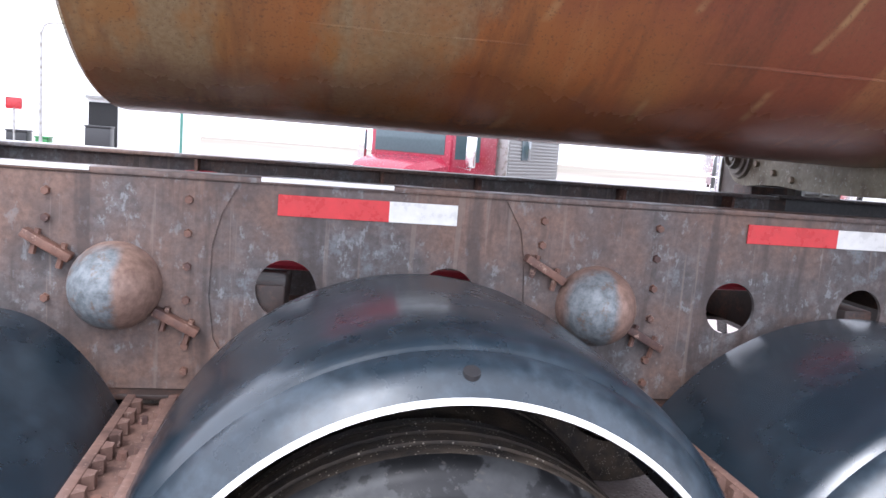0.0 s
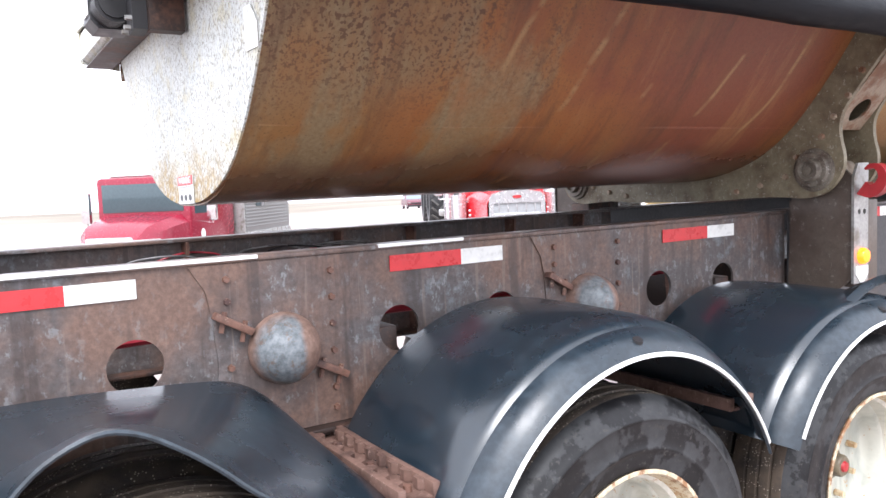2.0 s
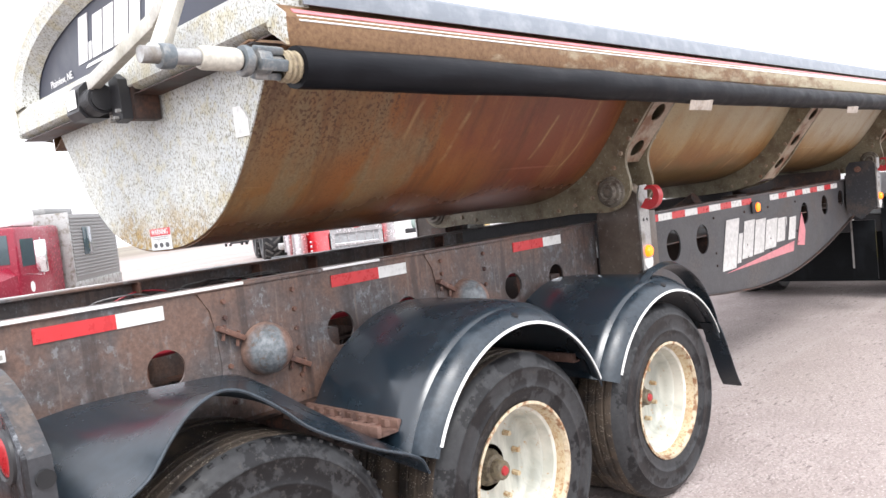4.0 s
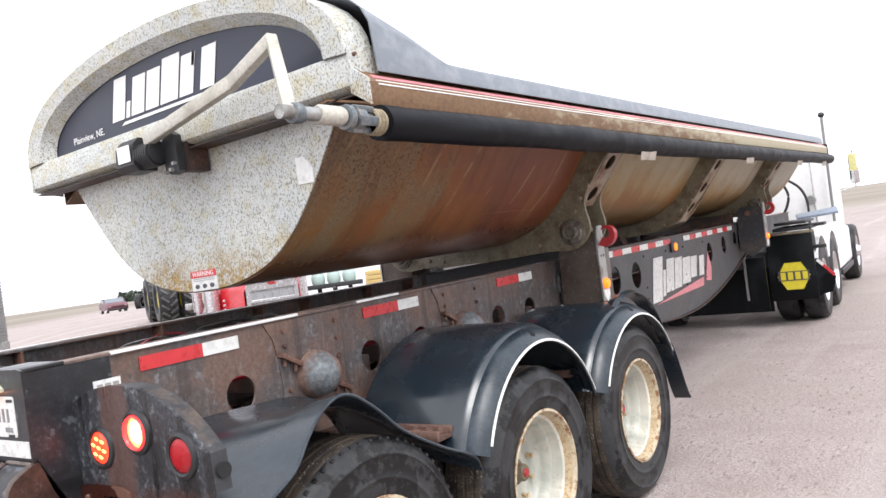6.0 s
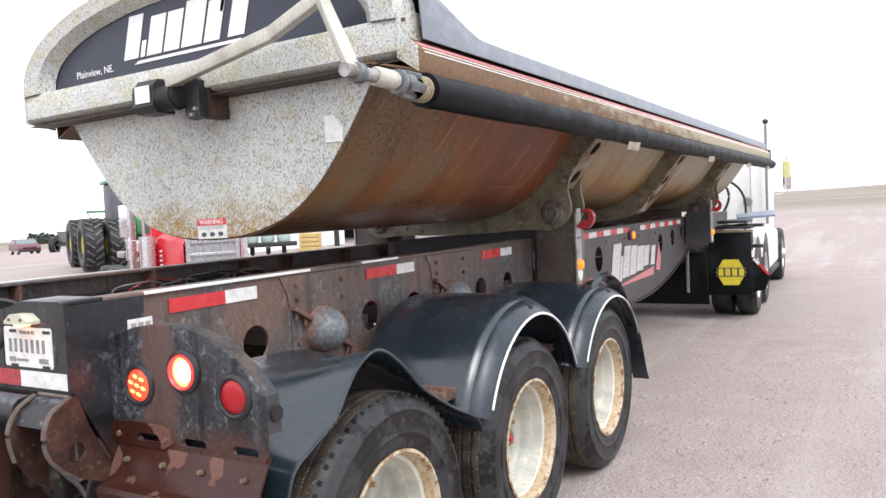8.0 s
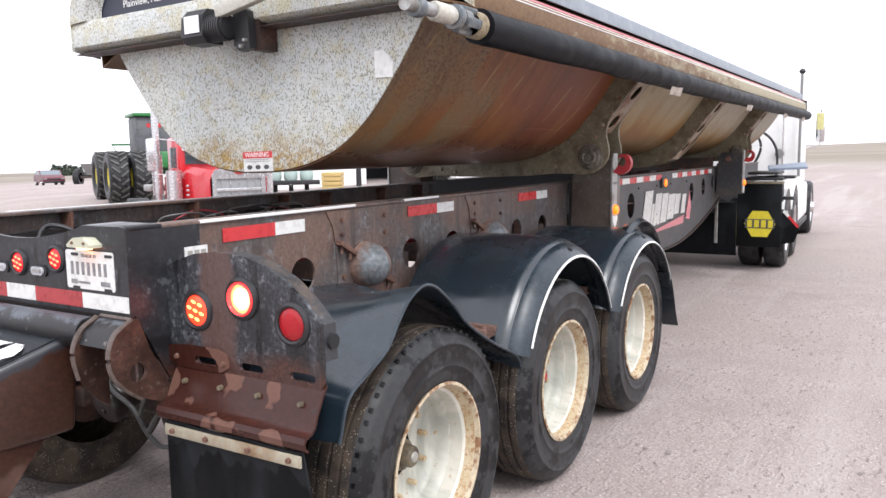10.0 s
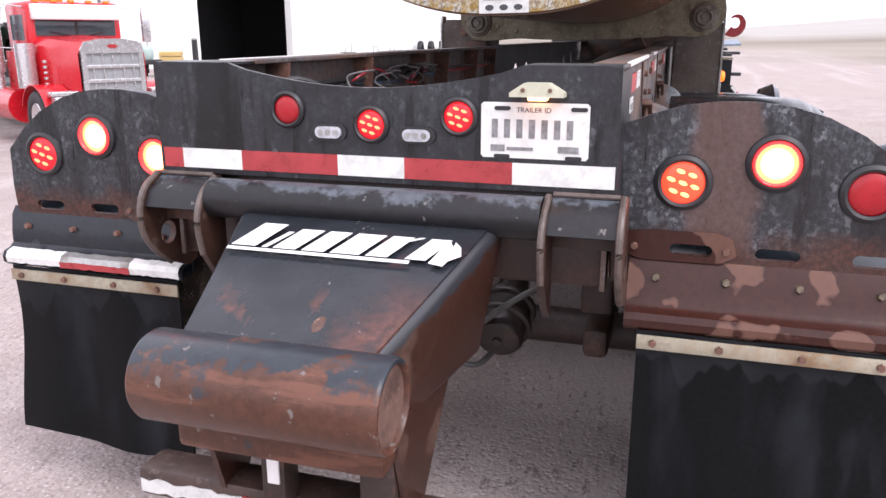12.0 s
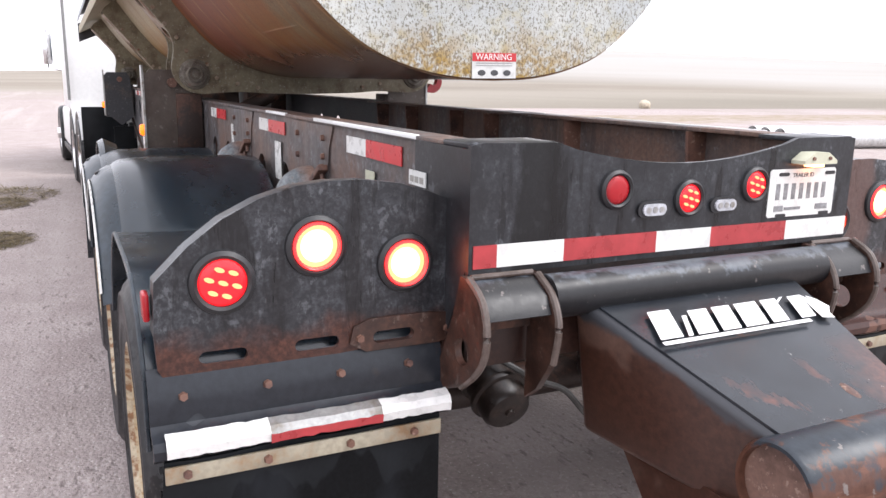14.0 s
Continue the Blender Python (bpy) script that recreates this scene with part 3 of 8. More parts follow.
MAT = {
    "tub": tub_steel(),
    "zinc": speckled_zinc(),
    "zinc_rim": speckled_zinc("speckled_olive_channel", 0.48, 0.03),
    "ground": gravel_ground(),
    "frame_black": worn("black_painted_steel", (0.035, 0.037, 0.042), (0.10, 0.075, 0.06), 0.42, scale=5.0, lo=0.5, hi=0.7, third=(0.085, 0.09, 0.095)),
    "frame_side": rail_steel(),
    "wing_right": black_plate("lamp_plate_brown_run", 1.035, (-0.965, -0.78)),
    "wing_left": black_plate("lamp_plate", 1.035, None, 0.045),
    "panel": black_plate("tail_panel_paint", 0.99, None, 0.08),
    "hanger_right": dried_primer("red_brown_hanger", (0.046, 0.015, 0.0105), (0.135, 0.066, 0.048), 0.565, 5.5),
    "hanger_left": dried_primer("grey_black_hanger", (0.020, 0.023, 0.029), (0.040, 0.044, 0.051), 0.60),
    "lug": worn("rusty_lug", (0.036, 0.018, 0.0135), (0.080, 0.036, 0.024), 0.40, scale=6.0, lo=0.45, hi=0.65, third=(0.105, 0.075, 0.062)),
    "tail_brown": worn("red_brown_beam_steel", (0.028, 0.0125, 0.0095), (0.062, 0.026, 0.018), 0.42, scale=5.0, lo=0.45, hi=0.65),
    "cover_paint": boom_cover(),
    "boom_side": boom_side(),
    "pipe": half_worn("push_pipe_paint", 0.905, (0.032, 0.040, 0.050), (0.098, 0.042, 0.027), 0.40, 0.10),
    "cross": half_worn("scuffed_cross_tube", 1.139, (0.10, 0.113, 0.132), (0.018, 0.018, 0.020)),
    "neck": worn("dark_grey_neck_steel", (0.06, 0.06, 0.065), (0.10, 0.085, 0.078), 0.5, scale=2.2, lo=0.48, hi=0.7),
    "lug_edge": worn("rubbed_lug_edge", (0.12, 0.092, 0.08), (0.07, 0.048, 0.038), 0.4, scale=18.0),
    "boss": worn("greasy_grey_boss", (0.17, 0.15, 0.12), (0.085, 0.065, 0.048), 0.45, scale=16.0, third=(0.3, 0.29, 0.26)),
    "pink_rust": worn("dried_pink_rust", (0.170, 0.098, 0.076), (0.085, 0.046, 0.036), 0.55, scale=9.0, third=(0.24, 0.165, 0.135)),
    "rust": worn("rusty_steel", (0.17, 0.085, 0.06), (0.075, 0.04, 0.035), 0.6, scale=7.0, third=(0.26, 0.17, 0.13)),
    "rust_dark": worn("dark_rusty_steel", (0.036, 0.022, 0.018), (0.095, 0.045, 0.030), 0.55, scale=6.0),
    "step_brown": worn("brown_step_paint", (0.085, 0.052, 0.042), (0.045, 0.026, 0.021), 0.45, scale=5.0, third=(0.12, 0.085, 0.07)),
    "outrigger": worn("grey_brown_bracket", (0.105, 0.082, 0.066), (0.062, 0.040, 0.031), 0.45, scale=4.0, lo=0.46, hi=0.66, third=(0.15, 0.13, 0.115)),
    "ball": dome_paint(),
    "plastic": worn("black_plastic_fender", (0.011, 0.020, 0.029), (0.018, 0.030, 0.042), 0.25, scale=3.0, lo=0.5, hi=0.65, grain=25.0, bump=0.05, spec=0.78),
    # fender plastic with scuffs, its colour lightened for sky light on the lip
    "flare": worn("sky_lit_scuffed_lip", (0.015, 0.025, 0.035), (0.032, 0.046, 0.060), 0.32, scale=6.0, lo=0.46, hi=0.62, grain=45.0, bump=0.1),
    "rubber": worn("tyre_sidewall", (0.008, 0.008, 0.009), (0.033, 0.034, 0.036), 0.45, scale=6.5, lo=0.46, hi=0.50, grain=40.0, bump=0.15, spec=0.3, third=(0.040, 0.038, 0.036)),
    "tread": tyre_tread(),
    "farm_lug": worn("dusty_tyre_lug", (0.075, 0.073, 0.070), (0.13, 0.125, 0.115), 0.6, scale=5.0),
    "flap": flap_rubber(),
    "rim": rim_paint("cream_painted_rim", 0.60),
    "rim_inner": rim_paint("grey_streaked_rim", 0.605, (0.50, 0.50, 0.44), (0.33, 0.34, 0.30)),
    "rim_barrel": rim_paint("rust_ringed_rim", 0.50, (0.52, 0.43, 0.29), (0.42, 0.33, 0.20), 60.0),
    "rim_edge": worn("rusty_cream_rim_lip", (0.56, 0.47, 0.33), (0.26, 0.13, 0.06), 0.55, scale=22.0, lo=0.47, hi=0.58),
    "red_tape": plain("red_reflective_tape", (0.52, 0.03, 0.035), 0.3, vary=0.12, scale=30),
    "white_tape": plain("white_reflective_tape", (0.66, 0.662, 0.64), 0.3, vary=0.12, scale=25),
    "old_red_tape": plain("faded_red_tape", (0.36, 0.04, 0.045), 0.3, vary=0.2),
    "white": plain("white_paint", (0.78, 0.78, 0.77), 0.35, vary=0.04),
    "strobe": plain("clear_strobe_plastic", (0.42, 0.43, 0.46), 0.12, vary=0.3, scale=60.0),
    "cream": plain("cream_plastic", (0.50, 0.50, 0.38), 0.4),
    "chrome": plain("bright_metal", (0.72, 0.72, 0.73), 0.16, 1.0),
    "steel": worn("dull_galvanised_steel", (0.42, 0.42, 0.41), (0.24, 0.22, 0.19), 0.4, 0.6, scale=8.0),
    "steel_hose": plain("grey_hose", (0.032, 0.031, 0.031), 0.45, vary=0.25),
    "air_line": plain("grey_air_line", (0.065, 0.064, 0.062), 0.45, vary=0.3, scale=30.0),
    "hub": worn("greasy_hub", (0.16, 0.13, 0.085), (0.06, 0.045, 0.03), 0.5, scale=20.0),
    "cover_steel": plain("dull_steel", (0.35, 0.34, 0.31), 0.4, 0.3),
    "bright_trim": plain("pale_bright_trim", (0.60, 0.60, 0.61), 0.22, 0.7, vary=0.04),
    "ramp_blue": plain("blue_grey_ramp", (0.20, 0.25, 0.32), 0.35, 0.2, vary=0.25),
    "grille": plain("pale_grille_mesh", (0.30, 0.31, 0.32), 0.45, 0.2),
    "black": plain("black_rubber", (0.018, 0.018, 0.02), 0.45, vary=0.25),
    "tarp": rippled_tarp(),
    # the sky's sheen on the taut tarp is put into its colour
    "tarp_sky_sheen": rippled_tarp("tarp_with_sky_sheen", (0.15, 0.17, 0.195), (0.25, 0.27, 0.295), 0.5),
    "rail_rust": rail_rust(),
    "rimboard": worn("rusted_top_rail", (0.40, 0.36, 0.27), (0.24, 0.15, 0.08), 0.55, scale=3.0, lo=0.46, hi=0.60),
    "pink": plain("faded_red_tarp_stripe", (0.55, 0.2, 0.22), 0.45, vary=0.2),
    "red": plain("red_truck_paint", (0.50, 0.012, 0.02), 0.2, vary=0.06),
    "maroon": plain("maroon_truck_paint", (0.22, 0.012, 0.03), 0.22, vary=0.08),
    "car_plum": plain("dull_maroon_car_paint", (0.11, 0.010, 0.024), 0.3, vary=0.1),
    "green": plain("green_tractor_paint", (0.03, 0.17, 0.05), 0.35),
    "grey": plain("grey_ribbed_metal", (0.22, 0.22, 0.215), 0.45, 0.3),
    "glass": plain("dark_window_glass", (0.05, 0.075, 0.085), 0.06, vary=0.1),
    "lens_red": plain("red_lamp_lens", (0.34, 0.006, 0.012), 0.28, vary=0.15),
    "lit_red": glow("lit_red_lamp", (0.8, 0.012, 0.018), 0.55),
    "lit_edge": glow("lit_lens_edge", (1.0, 0.03, 0.03), 1.5),
    "lit_warm": glow("lit_lens_glow", (1.0, 0.16, 0.06), 2.8),
    "lit_hot": glow("lit_bulb_glow", (1.0, 0.38, 0.15), 3.9),
    "lit_dot": glow("lit_diode", (1.0, 0.12, 0.05), 3.0),
    "lit_led": glow("lit_orange_lens", (1.0, 0.045, 0.018), 1.25),
    "lit_spark": glow("lit_amber_diode", (1.0, 0.27, 0.07), 3.4),
    "lit_amber": glow("lit_amber_lamp", (1.0, 0.17, 0.008), 1.0),
    "yellow": plain("yellow_print", (0.62, 0.52, 0.03), 0.5),
    # what the mirror reflects is given as a flat yellow colour
    "pale_yellow": plain("mirror_yellow_reflection", (0.62, 0.58, 0.26), 0.2),
    "old_white": plain("dirty_white_print", (0.56, 0.55, 0.53), 0.5, vary=0.2, scale=30.0),
    "bar_dark": plain("dark_print", (0.06, 0.06, 0.065), 0.5),
    "bar_grey": plain("worn_grey_print", (0.20, 0.20, 0.205), 0.5, vary=0.4, scale=60.0),
    "wire": plain("grey_wire", (0.16, 0.155, 0.155), 0.45, vary=0.3, scale=40.0),
    "cable_blue": plain("blue_cable", (0.06, 0.14, 0.24), 0.4),
    "cable_red": plain("red_cable", (0.42, 0.03, 0.05), 0.4),
    "hook": plain("red_hook_paint", (0.33, 0.02, 0.025), 0.35, vary=0.2),
    "wood": worn("bare_branch_bark", (0.2, 0.18, 0.16), (0.28, 0.25, 0.22), 0.9),
    "hay": worn("dry_hay", (0.22, 0.165, 0.085), (0.10, 0.075, 0.04), 0.95, scale=8.0, bump=0.8),
    "car_glass": plain("pale_reflecting_glass", (0.16, 0.19, 0.21), 0.12, vary=0.1),
    "chamber": worn("dirty_brake_can", (0.019, 0.013, 0.011), (0.042, 0.027, 0.021), 0.38, scale=12.0),
    "dark": plain("dark_interior", (0.012, 0.012, 0.013), 0.9),
}


# ---- mesh helpers ----
ORIGIN = {}


def thing(name, label, category, group="", at=None, origin=None):
    ob = new(name)
    ob.empty_display_size = 0.2
    if at is not None:
        ob.matrix_world = at
    if origin is not None:
        ORIGIN[ob.name] = Vector(origin)
    return tagged(ob, label, category, group)


def part(name, bm, material, parent=None, label="", smooth=35):
    if parent is not None:
        top = parent
        while top.parent:
            top = top.parent
        if top.name in ORIGIN:
            bm.transform(Matrix.Translation(-ORIGIN[top.name]))
    bmesh.ops.recalc_face_normals(bm, faces=bm.faces)
    me = bpy.data.meshes.new(name)
    bm.to_mesh(me)
    bm.free()
    me.materials.append(MAT[material])
    me.shade_smooth()
    me.set_sharp_from_angle(angle=radians(smooth))
    ob = new(name, me)
    if parent is not None:
        ob.parent = parent
    return tagged(ob, label)


def mesh():
    return bmesh.new()


def box(bm, x0, x1, y0, y1, z0, z1, bev=0.0, m=None):
    mid = Matrix.Translation(((x0 + x1) / 2, (y0 + y1) / 2, (z0 + z1) / 2)) @ Matrix.Diagonal((abs(x1 - x0), abs(y1 - y0), abs(z1 - z0), 1))
    r = bmesh.ops.create_cube(bm, size=1.0, matrix=(m @ mid) if m else mid)
    if bev:
        edges = list({e for v in r["verts"] for e in v.link_edges})
        bmesh.ops.bevel(bm, geom=edges, offset=bev, segments=2, profile=0.5, affect="EDGES")
    return bm


def cyl(bm, p0, p1, r0, r1=None, seg=20, caps=True):
    p0, p1 = Vector(p0), Vector(p1)
    d = p1 - p0
    m = Matrix.Translation((p0 + p1) / 2) @ d.to_track_quat("Z", "Y").to_matrix().to_4x4()
    bmesh.ops.create_cone(bm, cap_ends=caps, segments=seg, radius1=r0, radius2=r0 if r1 is None else r1, depth=d.length, matrix=m)
    return bm


def tube(bm, pts, r, seg=8):
    pts = [Vector(p) for p in pts]
    rings = []
    for i, p in enumerate(pts):
        d = (pts[min(i + 1, len(pts) - 1)] - pts[max(i - 1, 0)]).normalized()
        q = d.to_track_quat("Z", "Y")
        rings.append([bm.verts.new(p + q @ Vector((r * math.cos(a), r * math.sin(a), 0))) for a in (2 * math.pi * k / seg for k in range(seg))])
    for a, b in zip(rings, rings[1:]):
        for k in range(seg):
            bm.faces.new((a[k], a[(k + 1) % seg], b[(k + 1) % seg], b[k]))
    bm.faces.new(rings[0][::-1]), bm.faces.new(rings[-1])
    return bm


def spline(pts, n=8):
    """A smooth run through the given points."""
    pts = [Vector(p) for p in pts]
    ext = [pts[0] * 2 - pts[1]] + pts + [pts[-1] * 2 - pts[-2]]
    out = []
    for i in range(len(pts) - 1):
        a, b, c, d = ext[i:i + 4]
        for k in range(n):
            t = k / n
            out.append(0.5 * ((2 * b) + (c - a) * t + (2 * a - 5 * b + 4 * c - d) * t * t + (3 * b - a - 3 * c + d) * t ** 3))
    return out + [pts[-1]]


def circle(u, v, r, n=24, rv=None):
    return [(u + r * math.cos(2 * math.pi * k / n), v + (rv or r) * math.sin(2 * math.pi * k / n)) for k in range(n)]


def slot(u, v, w, h, n=6):
    r = h / 2
    a = [(u + w / 2 - r + r * math.cos(t), v + r * math.sin(t)) for t in (math.pi * (k / n - 0.5) for k in range(n + 1))]
    return a + [(2 * u - p, 2 * v - q) for p, q in a]


PLANES = {"x": lambda u, v, w: (w, u, v), "y": lambda u, v, w: (u, w, v), "z": lambda u, v, w: (u, v, w)}


def plate(bm, outer, holes=(), plane="y", at=0.0, thick=0.01, m=None):
    """A flat plate with holes right through it, cut from an outline."""
    work = bmesh.new()
    edges = []
    for loop in (outer, *holes):
        vs = [work.verts.new(PLANES[plane](u, v, at)) for u, v in loop]
        edges += [work.edges.new((vs[i], vs[(i + 1) % len(vs)])) for i in range(len(vs))]
    bmesh.ops.triangle_fill(work, use_beauty=True, use_dissolve=False, edges=edges)
    if holes:
        for f in list(work.faces):
            c = f.calc_center_median()
            u, v = {"x": (c.y, c.z), "y": (c.x, c.z), "z": (c.x, c.y)}[plane]
            for h in holes:
                hit = False
                for i in range(len(h)):
                    (ua, va), (ub, vb) = h[i], h[i - 1]
                    if (va > v) != (vb > v) and u < (ub - ua) * (v - va) / (vb - va) + ua:
                        hit = not hit
                if hit:
                    work.faces.remove(f)
                    break
    push = {"x": Vector((thick, 0, 0)), "y": Vector((0, thick, 0)), "z": Vector((0, 0, thick))}[plane]
    got = bmesh.ops.extrude_face_region(work, geom=list(work.faces))
    bmesh.ops.translate(work, vec=push, verts=[g for g in got["geom"] if isinstance(g, bmesh.types.BMVert)])
    bmesh.ops.recalc_face_normals(work, faces=work.faces)
    if m:
        work.transform(m)
    tmp = bpy.data.meshes.new("tmp")
    work.to_mesh(tmp)
    work.free()
    bm.from_mesh(tmp)
    bpy.data.meshes.remove(tmp)
    return bm


def lathe(bm, prof, centre, axis="y", seg=40, sign=1):
    """Turns a profile of (radius, offset) about an axis through the centre."""
    c = Vector(centre)
    rings = []
    for r, h in prof:
        ring = []
        for k in range(seg):
            a = 2 * math.pi * k / seg
            p = (r * math.cos(a), sign * h, r * math.sin(a)) if axis == "y" else (r * math.cos(a), r * math.sin(a), sign * h) if axis == "z" else (sign * h, r * math.cos(a), r * math.sin(a))
            ring.append(bm.verts.new(c + Vector(p)))
        rings.append(ring)
    for a, b in zip(rings, rings[1:]):
        for k in range(seg):
            bm.faces.new((a[k], a[(k + 1) % seg], b[(k + 1) % seg], b[k]))
    if prof[0][0] < 0.02:
        bm.faces.new(rings[0])
    if prof[-1][0] < 0.02:
        bm.faces.new(rings[-1])
    return bm


def sheet(bm, rows, thick=0.0):
    """A surface through rows of points, made thick."""
    work = bmesh.new()
    vs = [[work.verts.new(p) for p in row] for row in rows]
    for a, b in zip(vs, vs[1:]):
        for k in range(len(a) - 1):
            work.faces.new((a[k], a[k + 1], b[k + 1], b[k]))
    bmesh.ops.recalc_face_normals(work, faces=work.faces)
    if thick:
        bmesh.ops.solidify(work, geom=list(work.faces), thickness=thick)
    tmp = bpy.data.meshes.new("tmp")
    work.to_mesh(tmp)
    work.free()
    bm.from_mesh(tmp)
    bpy.data.meshes.remove(tmp)
    return bm


def bolt(bm, p, d, r=0.012, h=0.012):
    p, d = Vector(p), Vector(d).normalized()
    cyl(bm, p - d * 0.002, p + d * h, r, r * 0.8, seg=6)
    return bm


# ---- ground: one sheet from the lot to the hills ----
def smooth01(v):
    v = max(0.0, min(1.0, v))
    return v * v * (3 - 2 * v)


def ground_z(x, y):
    d = math.hypot(x, y)
    az = math.degrees(math.atan2(y, x))
    z = -0.03 * max(0.0, min(14.0, y - 1.6)) * smooth01((y - 1.6) / 6.0) * smooth01((az - 58) / 14)
    z -= 0.30 * smooth01((d - 5) / 5) * smooth01((24 - d) / 7) * smooth01((az - 24) / 12) * smooth01((70 - az) / 12)
    z += 0.33 * smooth01((d - 15) / 11) * smooth01((62 - d) / 25) * smooth01((az - 12) / 16) * smooth01((76 - az) / 16)
    z -= 0.32 * smooth01((d - 46) / 14) * smooth01((az - 35) / 12) * smooth01((90 - az) / 12)
    if d > 390:
        z -= 0.0150 * (d - 390) * smooth01((az - 15) / 35) * smooth01((150 - az) / 35)
    if d > 60:
        a = math.degrees(math.atan2(y, x))
        rise = 21.0 * (1 - 0.55 * smooth01((-a - 22) / 36)) * smooth01((8 - a) / 55) * smooth01((170 + a) / 60) - 6.8 * smooth01((a - 15) / 35) + 2.5
        z += rise * smooth01((d - 60) / 330) * (1 + 0.12 * noise.noise((x * 0.006, y * 0.006, 0.0)))
    return z


def build_ground():
    bm = mesh()
    n = 150
    line = [math.copysign(2.2 * (math.exp(abs(k) * 0.0805) - 1), k) for k in range(-n // 2, n // 2 + 1)]
    grid = []
    for x in line:
        grid.append([bm.verts.new((x, y, ground_z(x, y) + (0.006 * noise.noise((x * 1.3, y * 1.3, 3.0)) if abs(x) + abs(y) < 40 else 0.0))) for y in line])
    for a, b in zip(grid, grid[1:]):
        for k in range(len(a) - 1):
            bm.faces.new((a[k], b[k], b[k + 1], a[k + 1]))
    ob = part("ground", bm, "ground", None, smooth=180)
    tagged(ob, "pinkish gravel lot running out to dry grass hills", "ground", kind="structure")


build_ground()

# ---- side dump trailer: chassis ----
TRAILER = thing("side_dump_trailer", "weathered black and brown steel side dump trailer chassis on three axles", "trailer")
RAIL_Y, RAIL_TOP, RAIL_LOW = 0.615, 1.447, 0.905
LEFT_SHIFT = -0.03
AXLES = (0.775, 2.008, 3.240)
HOLES = ((0.864, 0.076), (1.692, 0.076), (2.109, 0.076), (2.925, 0.074), (3.333, 0.072))
BELLY = [(3.78, 0.905), (4.3, 0.86), (4.9, 0.79), (5.6, 0.715), (6.3, 0.675), (7.0, 0.70), (7.7, 0.80), (8.3, 0.93), (8.9, 1.08), (9.5, 1.17), (11.6, 1.19)]


def rails():
    for s in (-1, 1):
        w = s * RAIL_Y if s < 0 else RAIL_Y - 0.012
        bm = plate(mesh(), [(0.02, RAIL_LOW), (3.78, RAIL_LOW), (3.78, RAIL_TOP - 0.008), (0.02, RAIL_TOP - 0.008)], [circle(x, 1.173, r, 32) for x, r in HOLES], "y", w, 0.012)
        rail = part("frame_rail", bm, "frame_side", TRAILER, "brown weathered steel rail with round cut-outs")
        bm = box(mesh(), 0.02, 3.78, s * (RAIL_Y + 0.012) - 0.05 * (s > 0) * 2, s * (RAIL_Y + 0.012) + 0.05 * (s < 0) * 2, RAIL_TOP - 0.008, RAIL_TOP + 0.006, 0.002)
        part("top_flange", bm, "frame_side", rail)
        bm = box(mesh(), 0.16, 3.78, s * 0.52, s * 0.665, RAIL_LOW - 0.014, RAIL_LOW, 0.002)
        part("bottom_flange", bm, "rust_dark", rail)
        for x in (0.55, 1.30, 2.02, 2.42, 3.05, 3.55):
            bm = plate(mesh(), [(s * 0.603, RAIL_LOW), (s * 0.603, RAIL_TOP - 0.01), (s * 0.515, RAIL_TOP - 0.01), (s * 0.56, RAIL_LOW)], (), "x", x, 0.012)
            part("gusset", bm, "rust", rail)
        # white edge strips along two stretches of the flange
        for x0, x1 in ((0.31, 1.22), (1.62, 1.95)):
            bm = box(mesh(), x0, x1, s * 0.617, s * 0.629, RAIL_TOP - 0.003, RAIL_TOP + 0.0085, 0.001)
            part("flange_trim", bm, "white", rail, "white strip on the flange edge")
        # doubler plates with bolt rows
        for x in (1.078, 2.310):
            o = s * RAIL_Y
            lo = o - 0.006 if s < 0 else o
            pts = [(x - 0.06, RAIL_TOP - 0.012), (x - 0.015, 1.36), (x + 0.0, 1.28), (x + 0.01, 1.15), (x + 0.0, 1.02), (x - 0.03, RAIL_LOW + 0.002), (x + 0.52, RAIL_LOW + 0.002), (x + 0.44, 1.04), (x + 0.425, 1.15), (x + 0.43, 1.28), (x + 0.45, 1.36), (x + 0.49, RAIL_TOP - 0.012)]
            dp = part("doubler_plate", plate(mesh(), pts, (), "y", lo, 0.006), "frame_side", TRAILER, "bolted steel plate with curved edges")
            for z in (1.390, 1.325, 1.13, 0.985):
                part("bolt", bolt(mesh(), (x + 0.045, o + s * 0.006, z), (0, s, 0)), "rust", dp)
            for z in (1.388, 1.305, 1.222, 1.137, 1.02, 0.955):
                part("bolt", bolt(mesh(), (x + 0.372, o + s * 0.006, z), (0, s, 0)), "rust", dp)
            cap_c = (x + 0.207, o + s * 0.006, 1.168)
            prof = [(0.0005, 0.135)] + [(0.109 * math.sin(a), 0.135 * math.cos(a)) for a in (math.pi / 2 * k / 9 for k in range(1, 10))] + [(0.1095, -0.005)]
            part("dome_cap", lathe(mesh(), prof, cap_c, "y", 36, s), "ball", TRAILER, "dull blue-grey dome cap edged with rust", 60)
            for (xa, za, xb, zb) in ((x + 0.0, 1.292, x + 0.108, 1.232), (x + 0.30, 1.112, x + 0.405, 1.058)):
                bm = mesh()
                d = Vector((xb - xa, 0, zb - za))
                m = Matrix.Translation(((xa + xb) / 2, o + s * 0.024, (za + zb) / 2)) @ Matrix.Rotation(-math.atan2(d.z, d.x), 4, "Y")
                box(bm, -d.length / 2, d.length / 2, -0.018, 0.018, -0.011, 0.011, 0.003, m)
                strap = part("clamp_bar", bm, "rust", TRAILER)
                for f in (0.25, 0.8):
                    p = (xa + (xb - xa) * f, o + s * 0.02, za + (zb - za) * f)
